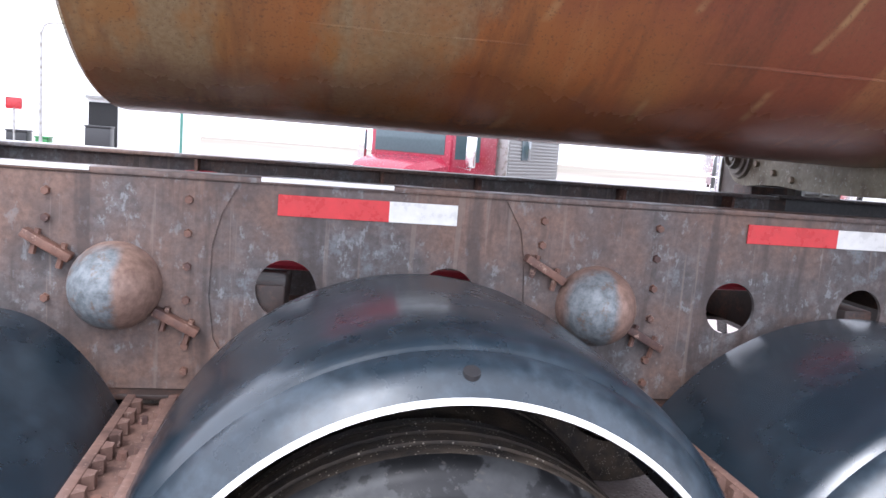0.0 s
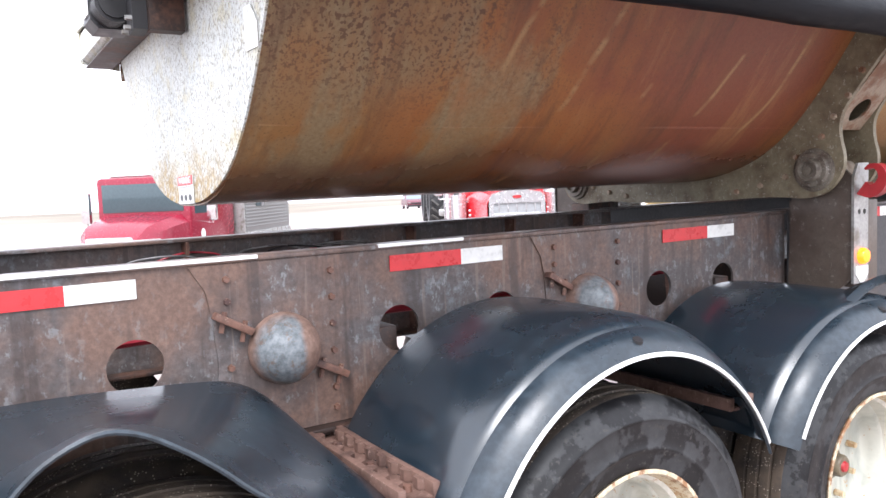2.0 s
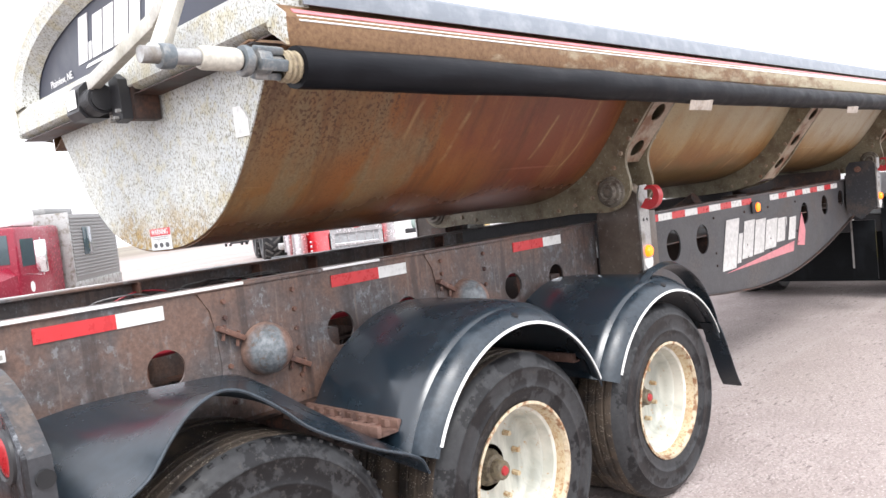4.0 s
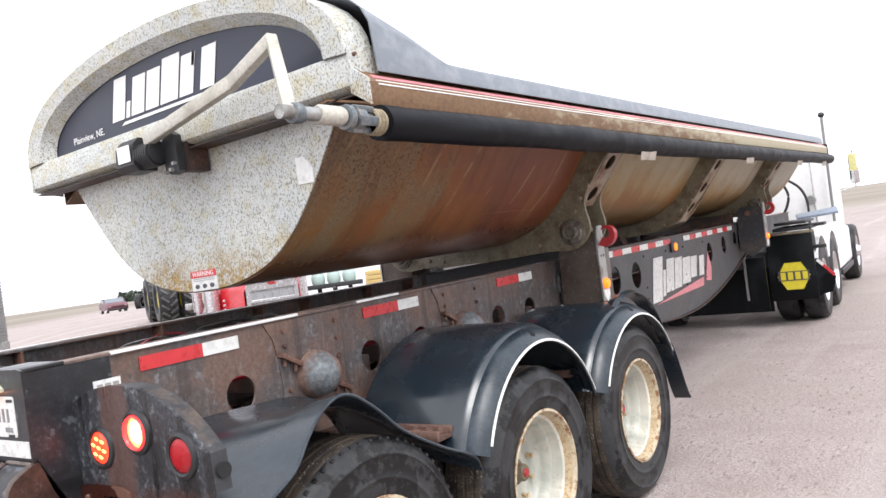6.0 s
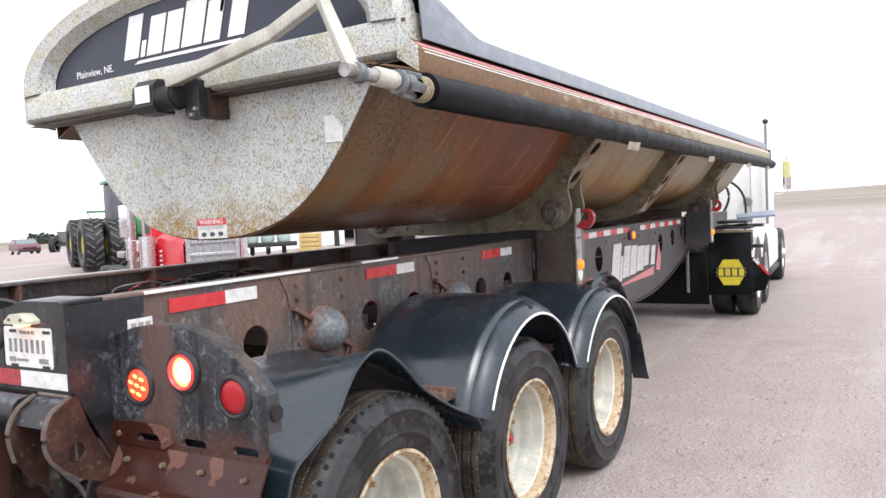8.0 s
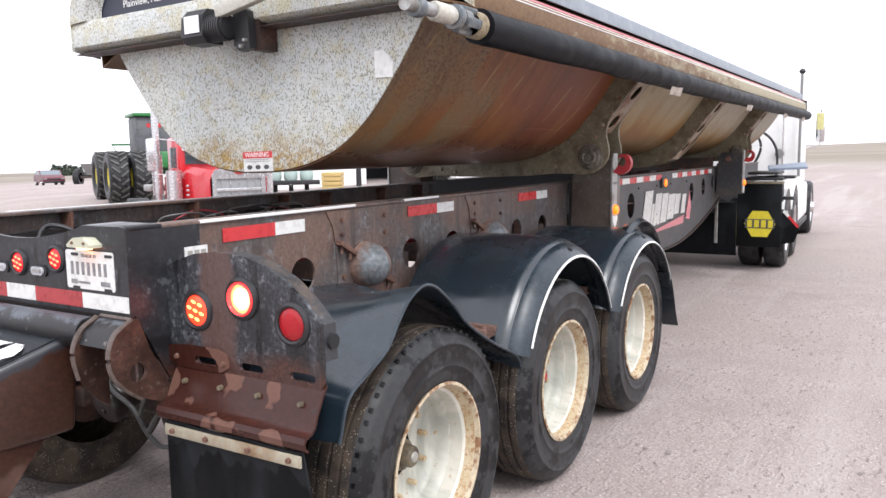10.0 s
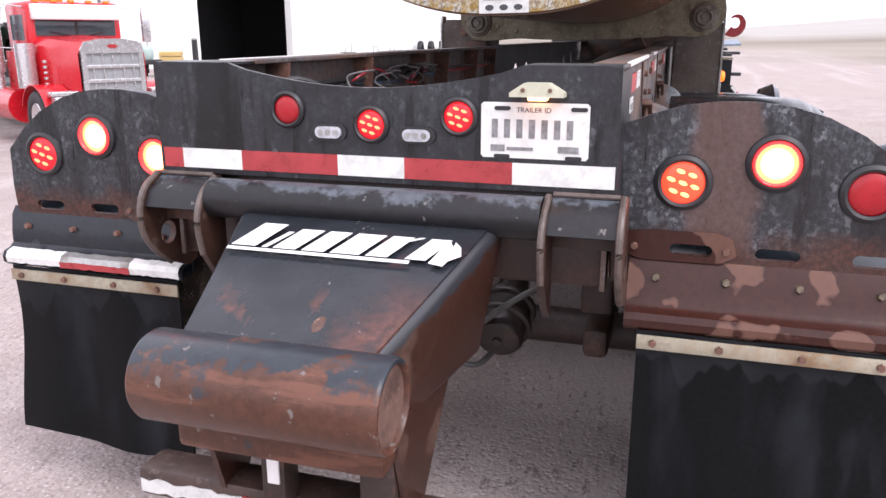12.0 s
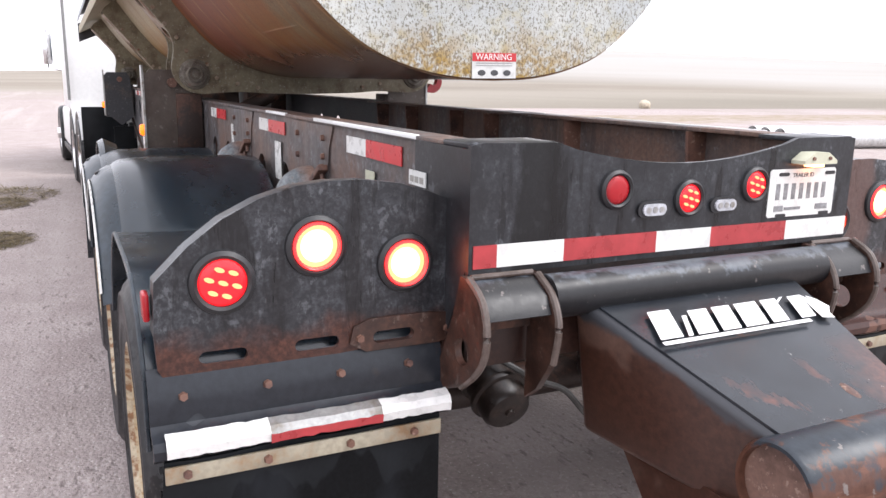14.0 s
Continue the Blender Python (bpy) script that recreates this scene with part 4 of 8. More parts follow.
                    part("clamp_bolt", cyl(mesh(), (p[0] - 0.008, p[1], p[2] - 0.038), (p[0] + 0.006, p[1], p[2] + 0.022), 0.008, seg=6), "rust", strap)


def tape(x0, x1, z0, z1, s, mat, off=0.0155, y=RAIL_Y):
    yy = sorted((s * (y + 0.0025), s * (y + 0.0055)))
    return part("tape_strip", box(mesh(), x0, x1, yy[0], yy[1], z0, z1), mat, TRAILER, "red reflective tape" if "red" in mat else "white reflective tape")


def side_tapes():
    for s in (-1, 1):
        for x in (0.421, 1.663, 2.946):
            tape(x, x + 0.279, 1.362, 1.415, s, "red_tape")
            tape(x + 0.279, x + 0.457, 1.362, 1.415, s, "white_tape")
        tape(0.226, 0.329, 1.328, 1.366, s, "white_tape", y=0.632)
        yy = sorted((s * 0.6378, s * 0.6388))
        for k in range(3):
            part("print_bar", box(mesh(), 0.238 + 0.03 * k, 0.26 + 0.03 * k, yy[0], yy[1], 1.336, 1.352), "cover_steel", TRAILER)
        x = 4.35
        k = 0
        while x < 8.3:
            if not 6.05 < x < 6.4:
                tape(x, x + 0.2, 1.385, 1.435, s, "red_tape" if k % 2 == 0 else "white_tape", y=0.64)
            x += 0.2
            k += 1
    # stickers on the far rail
    for x, z, w, h, mat in ((0.62, 1.28, 0.075, 0.09, "cream"), (1.72, 1.25, 0.10, 0.16, "white_tape"), (2.72, 1.3, 0.06, 0.10, "white_tape")):
        part("sticker", box(mesh(), x, x + w, RAIL_Y + 0.0065, RAIL_Y + 0.0085, z - h / 2, z + h / 2), mat, TRAILER, "small printed paper sticker")


def deep_frame():
    """The forward part of the chassis, a deep plate with a curved belly."""
    for s in (-1, 1):
        y = s * 0.64 if s < 0 else 0.64 - 0.012
        outline = [(3.78, RAIL_TOP)] + [(p.x, p.y) for p in spline([(a, b, 0) for a, b in BELLY], 5)] + [(11.6, RAIL_TOP)]
        holes = [circle(4.75, 1.19, 0.105, 28, 0.115), circle(5.21, 1.185, 0.105, 28, 0.115), circle(7.38, 1.20, 0.095, 28, 0.105), circle(7.95, 1.235, 0.09, 28, 0.10), circle(8.45, 1.265, 0.085, 28, 0.09)]
        web = part("gooseneck_plate", plate(mesh(), outline, holes, "y", y, 0.012), "neck", TRAILER, "deep dark steel side plate with round cut-outs and curved belly")
        bm = mesh()
        run = spline([(a, 0, b) for a, b in BELLY], 5)
        sheet(bm, [[(p.x, s * 0.56, p.z), (p.x, s * 0.665, p.z)] for p in run], 0.012)
        part("belly_flange", bm, "rust_dark", web)
        part("top_flange", box(mesh(), 3.78, 11.6, s * 0.655, s * 0.54, RAIL_TOP, RAIL_TOP + 0.012, 0.002), "frame_side", web)
        # brand mark as plain slanted blocks
        y1 = s * 0.6435
        yy = sorted((y1, s * 0.6465))
        x = 5.50
        for w, z0, z1 in ((0.20, 0.89, 1.29), (0.06, 0.92, 1.16), (0.17, 0.943, 1.25), (0.17, 0.95, 1.24), (0.2, 0.965, 1.22), (0.15, 1.0, 1.21), (0.03, 1.13, 1.205), (0.13, 0.99, 1.195)):
            sl = 0.20 * (z1 - z0) / 0.3
            part("brand_block", plate(mesh(), [(x, z0), (x + w * 1.25, z0), (x + w * 1.25 + sl * 0.5, z1), (x + sl * 0.5, z1)], (), "y", yy[0], 0.003), "old_white", web, "plain white brand shape")
            x += w * 1.25 + 0.026
        part("brand_block", plate(mesh(), [(5.575, 0.868), (7.05, 0.967), (7.015, 0.878)], (), "y", yy[0], 0.003), "pink", web, "faded pink brand underline")
        part("brand_block", plate(mesh(), [(7.12, 0.92), (7.30, 0.90), (7.35, 1.04), (7.28, 1.22), (7.20, 1.08)], (), "y", yy[0], 0.003), "pink", web, "faded pink brand shape")
        for x in (4.45, 5.42, 6.0, 6.5, 7.15):
            for z in (1.33, 1.05, 0.95):
                if z > 0.98 or 5.4 < x < 7.2:
                    part("bolt", bolt(mesh(), (x, s * 0.64, z), (0, s, 0), 0.011, 0.008), "rust_dark", web)
        lamp = part("marker_lamp", box(mesh(), 6.13, 6.33, s * 0.641, s * 0.662, 1.30, 1.40, 0.01), "black", TRAILER)
        part("lens", lathe(mesh(), [(0.0005, 0.02), (0.035, 0.014), (0.04, 0.0)], (6.23, s * 0.66, 1.35), "y", 20, s), "lit_amber", lamp, "lit amber lens")
    for x in (0.7, 1.6, 2.45, 3.3, 4.2, 5.4, 6.8, 8.2):
        part("cross_member", box(mesh(), x, x + 0.09, -0.6, 0.6, 1.0, 1.18, 0.006), "rust_dark", TRAILER)
    part("deck_plate", box(mesh(), 3.9, 11.5, -0.625, 0.625, 1.20, 1.21), "rust_dark", TRAILER)


def outriggers():
    for x0 in (3.74, 8.55):
        for s in (-1, 1):
            ya, yb = sorted((s * 0.655, s * 0.965))
            bm = mesh()
            plate(bm, [(ya if s < 0 else yb, 1.16), (ya if s < 0 else yb, 1.60), (s * 0.93, 1.635), (s * 0.72, 1.635), (s * 0.68, 1.58), (s * 0.66, 1.12), (s * 0.80, 1.02)], (), "x", x0, 0.014)
            box(bm, x0 + 0.014, x0 + 0.20, ya, yb, 1.12, 1.5, 0.006)
            b = part("outrigger", bm, "outrigger" if x0 < 5 else "frame_black", TRAILER, "boxed steel bracket standing out from the rail")
            yy = sorted((s * 0.966, s * 0.978))
            bm = plate(mesh(), [(x0 - 0.01, 1.14), (x0 + 0.10, 1.14), (x0 + 0.10, 1.66), (x0 + 0.02, 1.66), (x0 - 0.01, 1.6)], [circle(x0 + 0.07, 1.45, 0.012, 10), circle(x0 + 0.03, 1.45, 0.012, 10)], "y", yy[0], 0.012)
            part("side_plate", bm, "steel", b, "pale worn end plate")
            part("peg", cyl(mesh(), (x0 - 0.03, s * 0.80, 1.555), (x0 + 0.01, s * 0.80, 1.555), 0.03), "rust", b)
            part("marker_lamp", lathe(mesh(), [(0.0005, 0.028), (0.028, 0.024), (0.036, 0.012), (0.036, 0.0)], (x0 + 0.048, s * 0.978, 1.258), "y", 22, s), "lit_amber", TRAILER, "lit amber side lamp")
            yy = sorted((s * 0.9785, s * 0.9815))
            part("reflector", plate(mesh(), [(x0 + 0.0, 1.215), (x0 + 0.096, 1.215), (x0 + 0.096, 1.18), (x0 + 0.048, 1.13), (x0 + 0.0, 1.18)], (), "y", yy[0], 0.003), "white_tape", TRAILER, "white pointed reflector")
            if s > 0:
                continue
            # curled latch hook
            c = Vector((x0 + 0.06, s * 1.03, 1.60))
            pts = [c + Vector((0, s * r * math.cos(a), r * math.sin(a))) for r, a in ((0.075, -2.2), (0.075, -1.5), (0.07, -0.8), (0.065, 0.0), (0.06, 0.8), (0.05, 1.5), (0.04, 2.1))]
            bm = mesh()
            rows = []
            for i, p in enumerate(spline(pts, 4)):
                k = i / 24
                w = 0.045 * (1 - k) + 0.008
                d = (p - c).normalized()
                rows.append([p - d * w * 0.9, p + d * w * 0.3])
            sheet(bm, rows, 0.05)
            part("hook", bm, "hook", TRAILER, "red painted curled latch hook")


def rear_panel():
    top = [(y, z) for y, z in [(0.633, 1.452), (0.60, 1.458), (0.40, 1.456)]]
    dip = [(0.40 - 0.80 * k / 16, 1.452 - 0.054 * math.sin(math.pi * k / 16) ** 0.9) for k in range(1, 16)]
    outline = top + dip + [(-0.40, 1.456), (-0.60, 1.458), (-0.633, 1.452), (-0.633, 1.155), (0.633, 1.155)]
    bm = plate(mesh(), outline, (), "x", -0.006, 0.014)
    for s in (-1, 1):
        ya, yb = sorted((s * 0.633, s * 0.619))
        plate(bm, [(0.008, 1.444), (0.30, 1.444), (0.30, 0.905), (0.145, 0.905), (0.008, 1.165)], (), "y", ya, 0.014)
        box(bm, 0.004, 0.14, s * 0.40, s * 0.633, 1.444, 1.458, 0.004)
    p = part("rear_panel", bm, "panel", TRAILER, "black steel tail panel with a dipped top edge")
    y = 0.622
    for y1, mat in ((0.56, "old_red_tape"), (0.374, "white_tape"), (0.088, "old_red_tape"), (-0.098, "white_tape"), (-0.380, "old_red_tape"), (-0.628, "white_tape")):
        part("tape_strip", box(mesh(), -0.0085, -0.006, y1, y, 1.170, 1.224), mat, p, "red reflective tape" if "red" in mat else "white reflective tape")
        y = y1
    for yc, zc, lit in ((0.226, 1.338, "lens_red"), (-0.010, 1.306, "lit_red"), (-0.243, 1.332, "lit_red")):
        lamp(yc, zc, -0.006, 0.042, lit, p, led=lit != "lens_red")
    for yc in (0.108, -0.134):
        b = part("strobe_lamp", plate(mesh(), slot(yc, 1.283, 0.10, 0.042), (), "x", -0.014, 0.008), "black", p)
        part("lens", plate(mesh(), slot(yc, 1.283, 0.074, 0.03), (), "x", -0.020, 0.006), "strobe", b, "clear oval strobe lens")
        for k in (-1, 0, 1):
            part("bulb", plate(mesh(), circle(yc + k * 0.021, 1.283, 0.008, 12), (), "x", -0.0215, 0.0015), "steel", b)
    # number plate: its characters are plain bars
    pl = part("number_plate", plate(mesh(), [(-0.300, 1.364), (-0.306, 1.370), (-0.557, 1.370), (-0.563, 1.364), (-0.563, 1.242), (-0.557, 1.236), (-0.306, 1.236), (-0.300, 1.242)], (), "x", -0.0085, 0.0025), "white_tape", p, "white metal trailer plate")
    for k in range(7):
        yk = -0.327 - k * 0.0305
        part("print_bar", box(mesh(), -0.0097, -0.0085, yk - 0.015, yk, 1.285, 1.330), "bar_grey", pl)
    for y0, y1, z0, z1 in ((-0.325, -0.36, 1.252, 1.268), (-0.365, -0.43, 1.255, 1.263), (-0.49, -0.54, 1.252, 1.268)):
        part("print_bar", box(mesh(), -0.0097, -0.0085, y1, y0, z0, z1), "bar_grey", pl)
    for y0, z in ((-0.335, 1.356), (-0.52, 1.356), (-0.335, 1.24), (-0.51, 1.24)):
        part("slot_bolt", plate(mesh(), slot(y0 - 0.018, z, 0.04, 0.01), (), "x", -0.0105, 0.002), "black", pl)
    text("TRAILER ID", (-0.0092, -0.387, 1.347), 0.017, "bar_dark", pl, (90, 0, -90))
    lh = part("plate_lamp", plate(mesh(), [(-0.378, 1.386), (-0.378, 1.396), (-0.396, 1.408), (-0.412, 1.418), (-0.470, 1.418), (-0.486, 1.408), (-0.506, 1.396), (-0.506, 1.386)], (), "x", -0.052, 0.046), "cream", p, "cream plastic plate lamp housing")
    part("screw", bolt(mesh(), (-0.052, -0.410, 1.402), (-1, 0, 0), 0.006, 0.005), "rust", lh)
    part("screw", bolt(mesh(), (-0.052, -0.474, 1.402), (-1, 0, 0), 0.006, 0.005), "rust", lh)
    part("lens", box(mesh(), -0.046, -0.012, -0.465, -0.42, 1.377, 1.388, 0.003), "lit_hot", lh, "lit plate lamp lens")


def text(words, at, size, mat, parent, turn):
    cu = bpy.data.curves.new("text", "FONT")
    cu.body, cu.size, cu.align_x, cu.extrude = words, size, "LEFT", 0.0004
    tmp = bpy.data.objects.new("tmp", cu)
    scene.collection.objects.link(tmp)
    bpy.context.view_layer.update()
    me = bpy.data.meshes.new_from_object(tmp)
    bpy.data.objects.remove(tmp)
    bm = bmesh.new()
    bm.from_mesh(me)
    bm.transform(pose(*at, *turn))
    bpy.data.meshes.remove(me)
    return part("lettering", bm, mat, parent)


def lamp(y, z, x, r, lit, parent, led=False, centre="lit_dot"):
    """A round lamp in a rubber grommet, facing the rear."""
    bm = lathe(mesh(), [(r * 0.86, 0.0), (r * 0.88, 0.010), (r * 1.0, 0.014), (r * 1.16, 0.008), (r * 1.2, 0.0)], (x, y, z), "x", 32, -1)
    g = part("tail_lamp", bm, "black", parent, "round tail lamp in a black rubber ring")
    prof = [(0.0005, 0.012), (r * 0.5, 0.0115), (r * 0.8, 0.009), (r * 0.88, 0.004)]
    if lit == "lit_hot":
        part("lens", lathe(mesh(), [(r * 0.80, 0.004), (r * 0.81, 0.017), (r * 0.86, 0.019), (r * 0.92, 0.012), (r * 0.92, 0.004)], (x, y, z), "x", 32, -1), "lit_edge", g, "glowing red lens edge", 60)
        part("bulb_glow", lathe(mesh(), [(0.0005, 0.006), (r * 0.62, 0.005)], (x, y, z), "x", 32, -1), "lit_hot", g, "bright bulb behind the lens", 60)
        part("bulb_ring", lathe(mesh(), [(r * 0.62, 0.005), (r * 0.80, 0.004)], (x, y, z), "x", 32, -1), "lit_warm", g, "orange glow in the lens", 60)
    else:
        part("lens", lathe(mesh(), prof, (x, y, z), "x", 32, -1), lit, g, "unlit red lens" if lit == "lens_red" else "lit red lens", 60)
    if led:
        for k in range(7):
            a = k * math.pi / 3
            rr = 0 if k == 6 else r * 0.5
            cy, cz = y + rr * math.cos(a + 0.3), z + rr * math.sin(a + 0.3)
            part("bulb", plate(mesh(), [(cy + u * 0.9 - v * 0.35, cz + v * 0.8 + u * 0.35) for u, v in circle(0, 0, r * 0.19, 12, r * 0.10)], (), "x", x - 0.0135, 0.003), centre, g)
    return g


def light_wing(s):
    """Rounded plate beside the tail that carries three lamps, with its bent hanger and mud flap."""
    half = [(0.634, 1.312), (0.70, 1.338), (0.775, 1.360), (0.86, 1.371), (0.94, 1.371), (1.02, 1.362), (1.10, 1.338), (1.18, 1.298), (1.25, 1.245), (1.32, 1.175), (1.326, 1.06), (1.322, 0.985), (1.30, 0.945)]
    sh, xw = (-0.02, 0.112) if s > 0 else (0.0, 0.145)
    outline = [(s * a + sh, b) for a, b in half] + [(s * 0.66 + sh, 0.985), (s * 0.634 + sh, 1.06)]
    holes = [[(s * (u - 0.0), v) for u, v in slot(c, 0.998, 0.105, 0.03)] for c in ((0.815, 1.02, 1.24) if s < 0 else (0.77, 0.955, 1.165))]
    w = part("light_wing", plate(mesh(), outline, holes, "x", xw, 0.012), "wing_right" if s < 0 else "wing_left", TRAILER, "round-topped steel lamp plate with rust stains")
    # return edge folded forward
    rows = [[(xw + 0.0122, s * a + sh, b - 0.004), (xw + 0.07, s * a + sh, b - 0.004)] for a, b in half[:11]]
    part("fold", sheet(mesh(), rows, 0.008), "frame_black", w)
    c0 = 0.815 if s < 0 else 0.77
    o = [(s * (c0 - 0.185), 1.035), (s * (c0 - 0.10), 1.045), (s * (c0 + 0.06), 1.045), (s * (c0 + 0.10), 1.03), (s * (c0 + 0.11), 0.99), (s * (c0 + 0.07), 0.966), (s * (c0 - 0.12), 0.966), (s * (c0 - 0.185), 0.985)]
    b = part("bracket", plate(mesh(), o, [[(s * u, v) for u, v in slot(c0, 0.998, 0.105, 0.03)]], "x", xw - 0.008, 0.008), "hanger_right" if s < 0 else "lug", w, "rusty bracket round the inner slot")
    for q in (c0 - 0.14, c0 + 0.085):
        part("bolt", bolt(mesh(), (xw - 0.008, s * q, 1.0), (-1, 0, 0), 0.011, 0.008), "rust", b)
    lamps = ((0.773, 1.170, "lit_led"), (0.985, 1.227, "lit_hot"), (1.198, 1.165, "lens_red")) if s < 0 else ((0.760, 1.172, "lit_hot"), (0.975, 1.228, "lit_hot"), (1.182, 1.164, "lit_red"))
    for y, z, lit in lamps:
        lamp(s * y + (-0.02 if s > 0 else -0.01), z, xw, 0.060, lit, w, led=lit in ("lit_red", "lit_led"), centre="lit_dot" if s > 0 else "lit_spark")
    # bent hanger below: flat with bolts, then a rolled lip
    ya, yb = sorted((s * (0.665 if s < 0 else 0.645), s * 1.325))
    prof = [(xw + 0.012, 0.985), (xw - 0.006, 0.96), (0.095 + (xw - 0.112) * 0.35, 0.90), (0.094, 0.868), (0.078, 0.855), (0.052, 0.848), (0.043, 0.832), (0.046, 0.812), (0.062, 0.80)]
    bm = sheet(mesh(), [[(x, ya, z), (x, yb, z)] for x, z in prof], 0.008)
    h = part("flap_hanger", bm, "hanger_right" if s < 0 else "hanger_left", TRAILER, "bent red-brown flap hanger" if s < 0 else "bent black flap hanger")
    for y in (0.735, 0.905, 1.075, 1.255):
        part("bolt", bolt(mesh(), (0.098 + (xw - 0.112) * 0.6, s * y, 0.925), (-1, 0, 0.2), 0.011, 0.012), "hub" if s < 0 else "rust", h)
    if s > 0:
        for a, b, mat, i0, i1 in ((0.648, 0.825, "white_tape", 4, 8), (0.825, 1.085, "steel", 4, 7), (0.825, 1.085, "old_red_tape", 6, 8), (1.085, 1.30, "white_tape", 4, 8)):
            rows = []
            for x, z in prof[i0:i1]:
                n = 14
                rag = [0.004 * noise.noise((x * 60, k * 1.7 + a * 9, z * 40)) for k in range(n + 1)]
                rows.append([(x - 0.011 - (0.001 if "red" in mat else 0.0), a + (b - a) * k / n, z + 0.004 + rag[k]) for k in range(n + 1)])
            part("tape_strip", sheet(mesh(), rows, 0.002), mat, h, "torn grey tape backing" if mat == "steel" else "torn reflective tape")
    fl = 0.70 if s < 0 else 0.668
    part("clamp_strip", box(mesh(), 0.048, 0.056, s * fl, s * 1.305, 0.752, 0.790, 0.002), "rimboard", h, "yellowed flat steel clamp strip")
    for y in (0.74, 0.90, 1.09, 1.26):
        part("bolt", bolt(mesh(), (0.048, s * y, 0.771), (-1, 0, 0), 0.011, 0.01), "rust", h)
    rows = []
    for k in range(15):
        z = 0.80 - 0.60 * k / 14
        rows.append([(0.064 + 0.018 * math.sin(k * 0.33) * (j / 10) + 0.006 * math.sin(j * 1.3), s * (fl + (1.305 - fl) * j / 10 + (0.035 * (k / 14) if j == 10 else 0.0)), z - 0.02 * math.sin(j * 0.5) * (k / 14)) for j in range(11)])
    part("mud_flap", sheet(mesh(), rows, 0.008), "flap", TRAILER, "black rubber mud flap")


def boom():
    """The push boom behind the tail: cross tube, lugs, tapered box and roller."""
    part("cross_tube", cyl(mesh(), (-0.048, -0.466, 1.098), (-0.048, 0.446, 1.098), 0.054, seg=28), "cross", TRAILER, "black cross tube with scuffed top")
    for y in (0.64, 0.455, -0.475, -0.655):
        out = abs(y) > 0.6
        o = [(0.0, 1.156), (-0.024, 1.153), (-0.085, 1.120), (-0.112, 1.070), (-0.114, 1.02), (-0.098, 0.975), (-0.058, 0.93), (0.0, 0.885), (0.07, 0.855), (0.115, 0.866), (0.117, 0.89), (0.035, 1.055)] if out else [(0.0, 1.152), (-0.024, 1.149), (-0.085, 1.116), (-0.116, 1.066), (-0.120, 1.02), (-0.105, 0.95), (-0.05, 0.87), (0.0, 0.83)]
        part("lug_plate", plate(mesh(), o, [circle(-0.012, 0.977, 0.034, 20)] if out else (), "y", y - 0.009, 0.018), "lug", TRAILER, "rusty lug plate with a round eye" if out else "rusty gusset plate")
        run = [(x, y, z) for x, z in (o[1:8] if out else o[1:6])]
        part("worn_rim", tube(mesh(), spline(run, 4), 0.0092, 8), "lug_edge", TRAILER, "pale worn rim of the lug")
    for a, b in ((0.465, 0.630), (-0.485, -0.645)):
        rows = [[(x, a, z), (x, b, z)] for x, z in ((-0.002, 1.148), (-0.022, 1.145), (-0.083, 1.112), (-0.104, 1.072))]
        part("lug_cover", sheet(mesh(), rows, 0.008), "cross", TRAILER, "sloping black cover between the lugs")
        part("worn_rim", tube(mesh(), [(-0.014, a, 1.153), (-0.014, b, 1.153)], 0.007, 8), "lug_edge", TRAILER, "pale worn edge of the lug cover")
        part("lug_web", box(mesh(), -0.016, -0.003, min(a, b), max(a, b), 1.02, 1.138, 0.003), "rust_dark", TRAILER)
    part("tail_beam", box(mesh(), 0.03, 0.11, -0.615, 0.615, 0.91, 1.15, 0.01), "tail_brown", TRAILER)
    # tapered box
    top = [(-0.030, 0.360, 1.088), (-0.030, -0.378, 1.088), (-0.555, -0.240, 0.912), (-0.555, 0.222, 0.912)]
    low = [(-0.02, 0.30, 0.72), (-0.02, -0.31, 0.72), (-0.53, -0.215, 0.69), (-0.53, 0.205, 0.69)]
    bm = mesh()
    a = [bm.verts.new(v) for v in top]
    b = [bm.verts.new(v) for v in low]
    bm.faces.new(a), bm.faces.new(b[::-1])
    for k in range(4):
        bm.faces.new((a[k], b[k], b[(k + 1) % 4], a[(k + 1) % 4]))
    bmesh.ops.bevel(bm, geom=list(bm.edges), offset=0.022, segments=3, profile=0.5, affect="EDGES")
    box_ob = part("boom_box", bm, "boom_side", TRAILER, "rusty tapered steel boom")
    # painted cover plate on top
    up = Vector((-0.305, 0, 0.952)).normalized()
    rows = []
    for k in range(5):
        f = k / 4
        p = Vector(top[0]).lerp(Vector(top[3]), f), Vector(top[1]).lerp(Vector(top[2]), f)
        rows.append([p[0].lerp(p[1], 0.03 + 0.94 * j / 4) + up * 0.005 for j in range(5)])
    part("cover_plate", sheet(mesh(), rows, 0.008), "cover_paint", TRAILER, "black painted top plate rubbed to primer at its foot")
    d = Vector((-0.952, 0, -0.305)).normalized()
    def mark(y0, y1, u0, u1, slant):
        bm = mesh()
        base = Vector((-0.055, 0, 1.080)) + up * 0.0135
        pts = [base + d * u1 + Vector((0, y0, 0)), base + d * u1 + Vector((0, y1, 0)), base + d * u0 + Vector((0, y1 + slant, 0)), base + d * u0 + Vector((0, y0 + slant, 0))]
        sheet(bm, [pts[:2], [pts[3], pts[2]]], 0.001)
        part("brand_block", bm, "white", box_ob, "plain white brand shape")
    y = 0.268
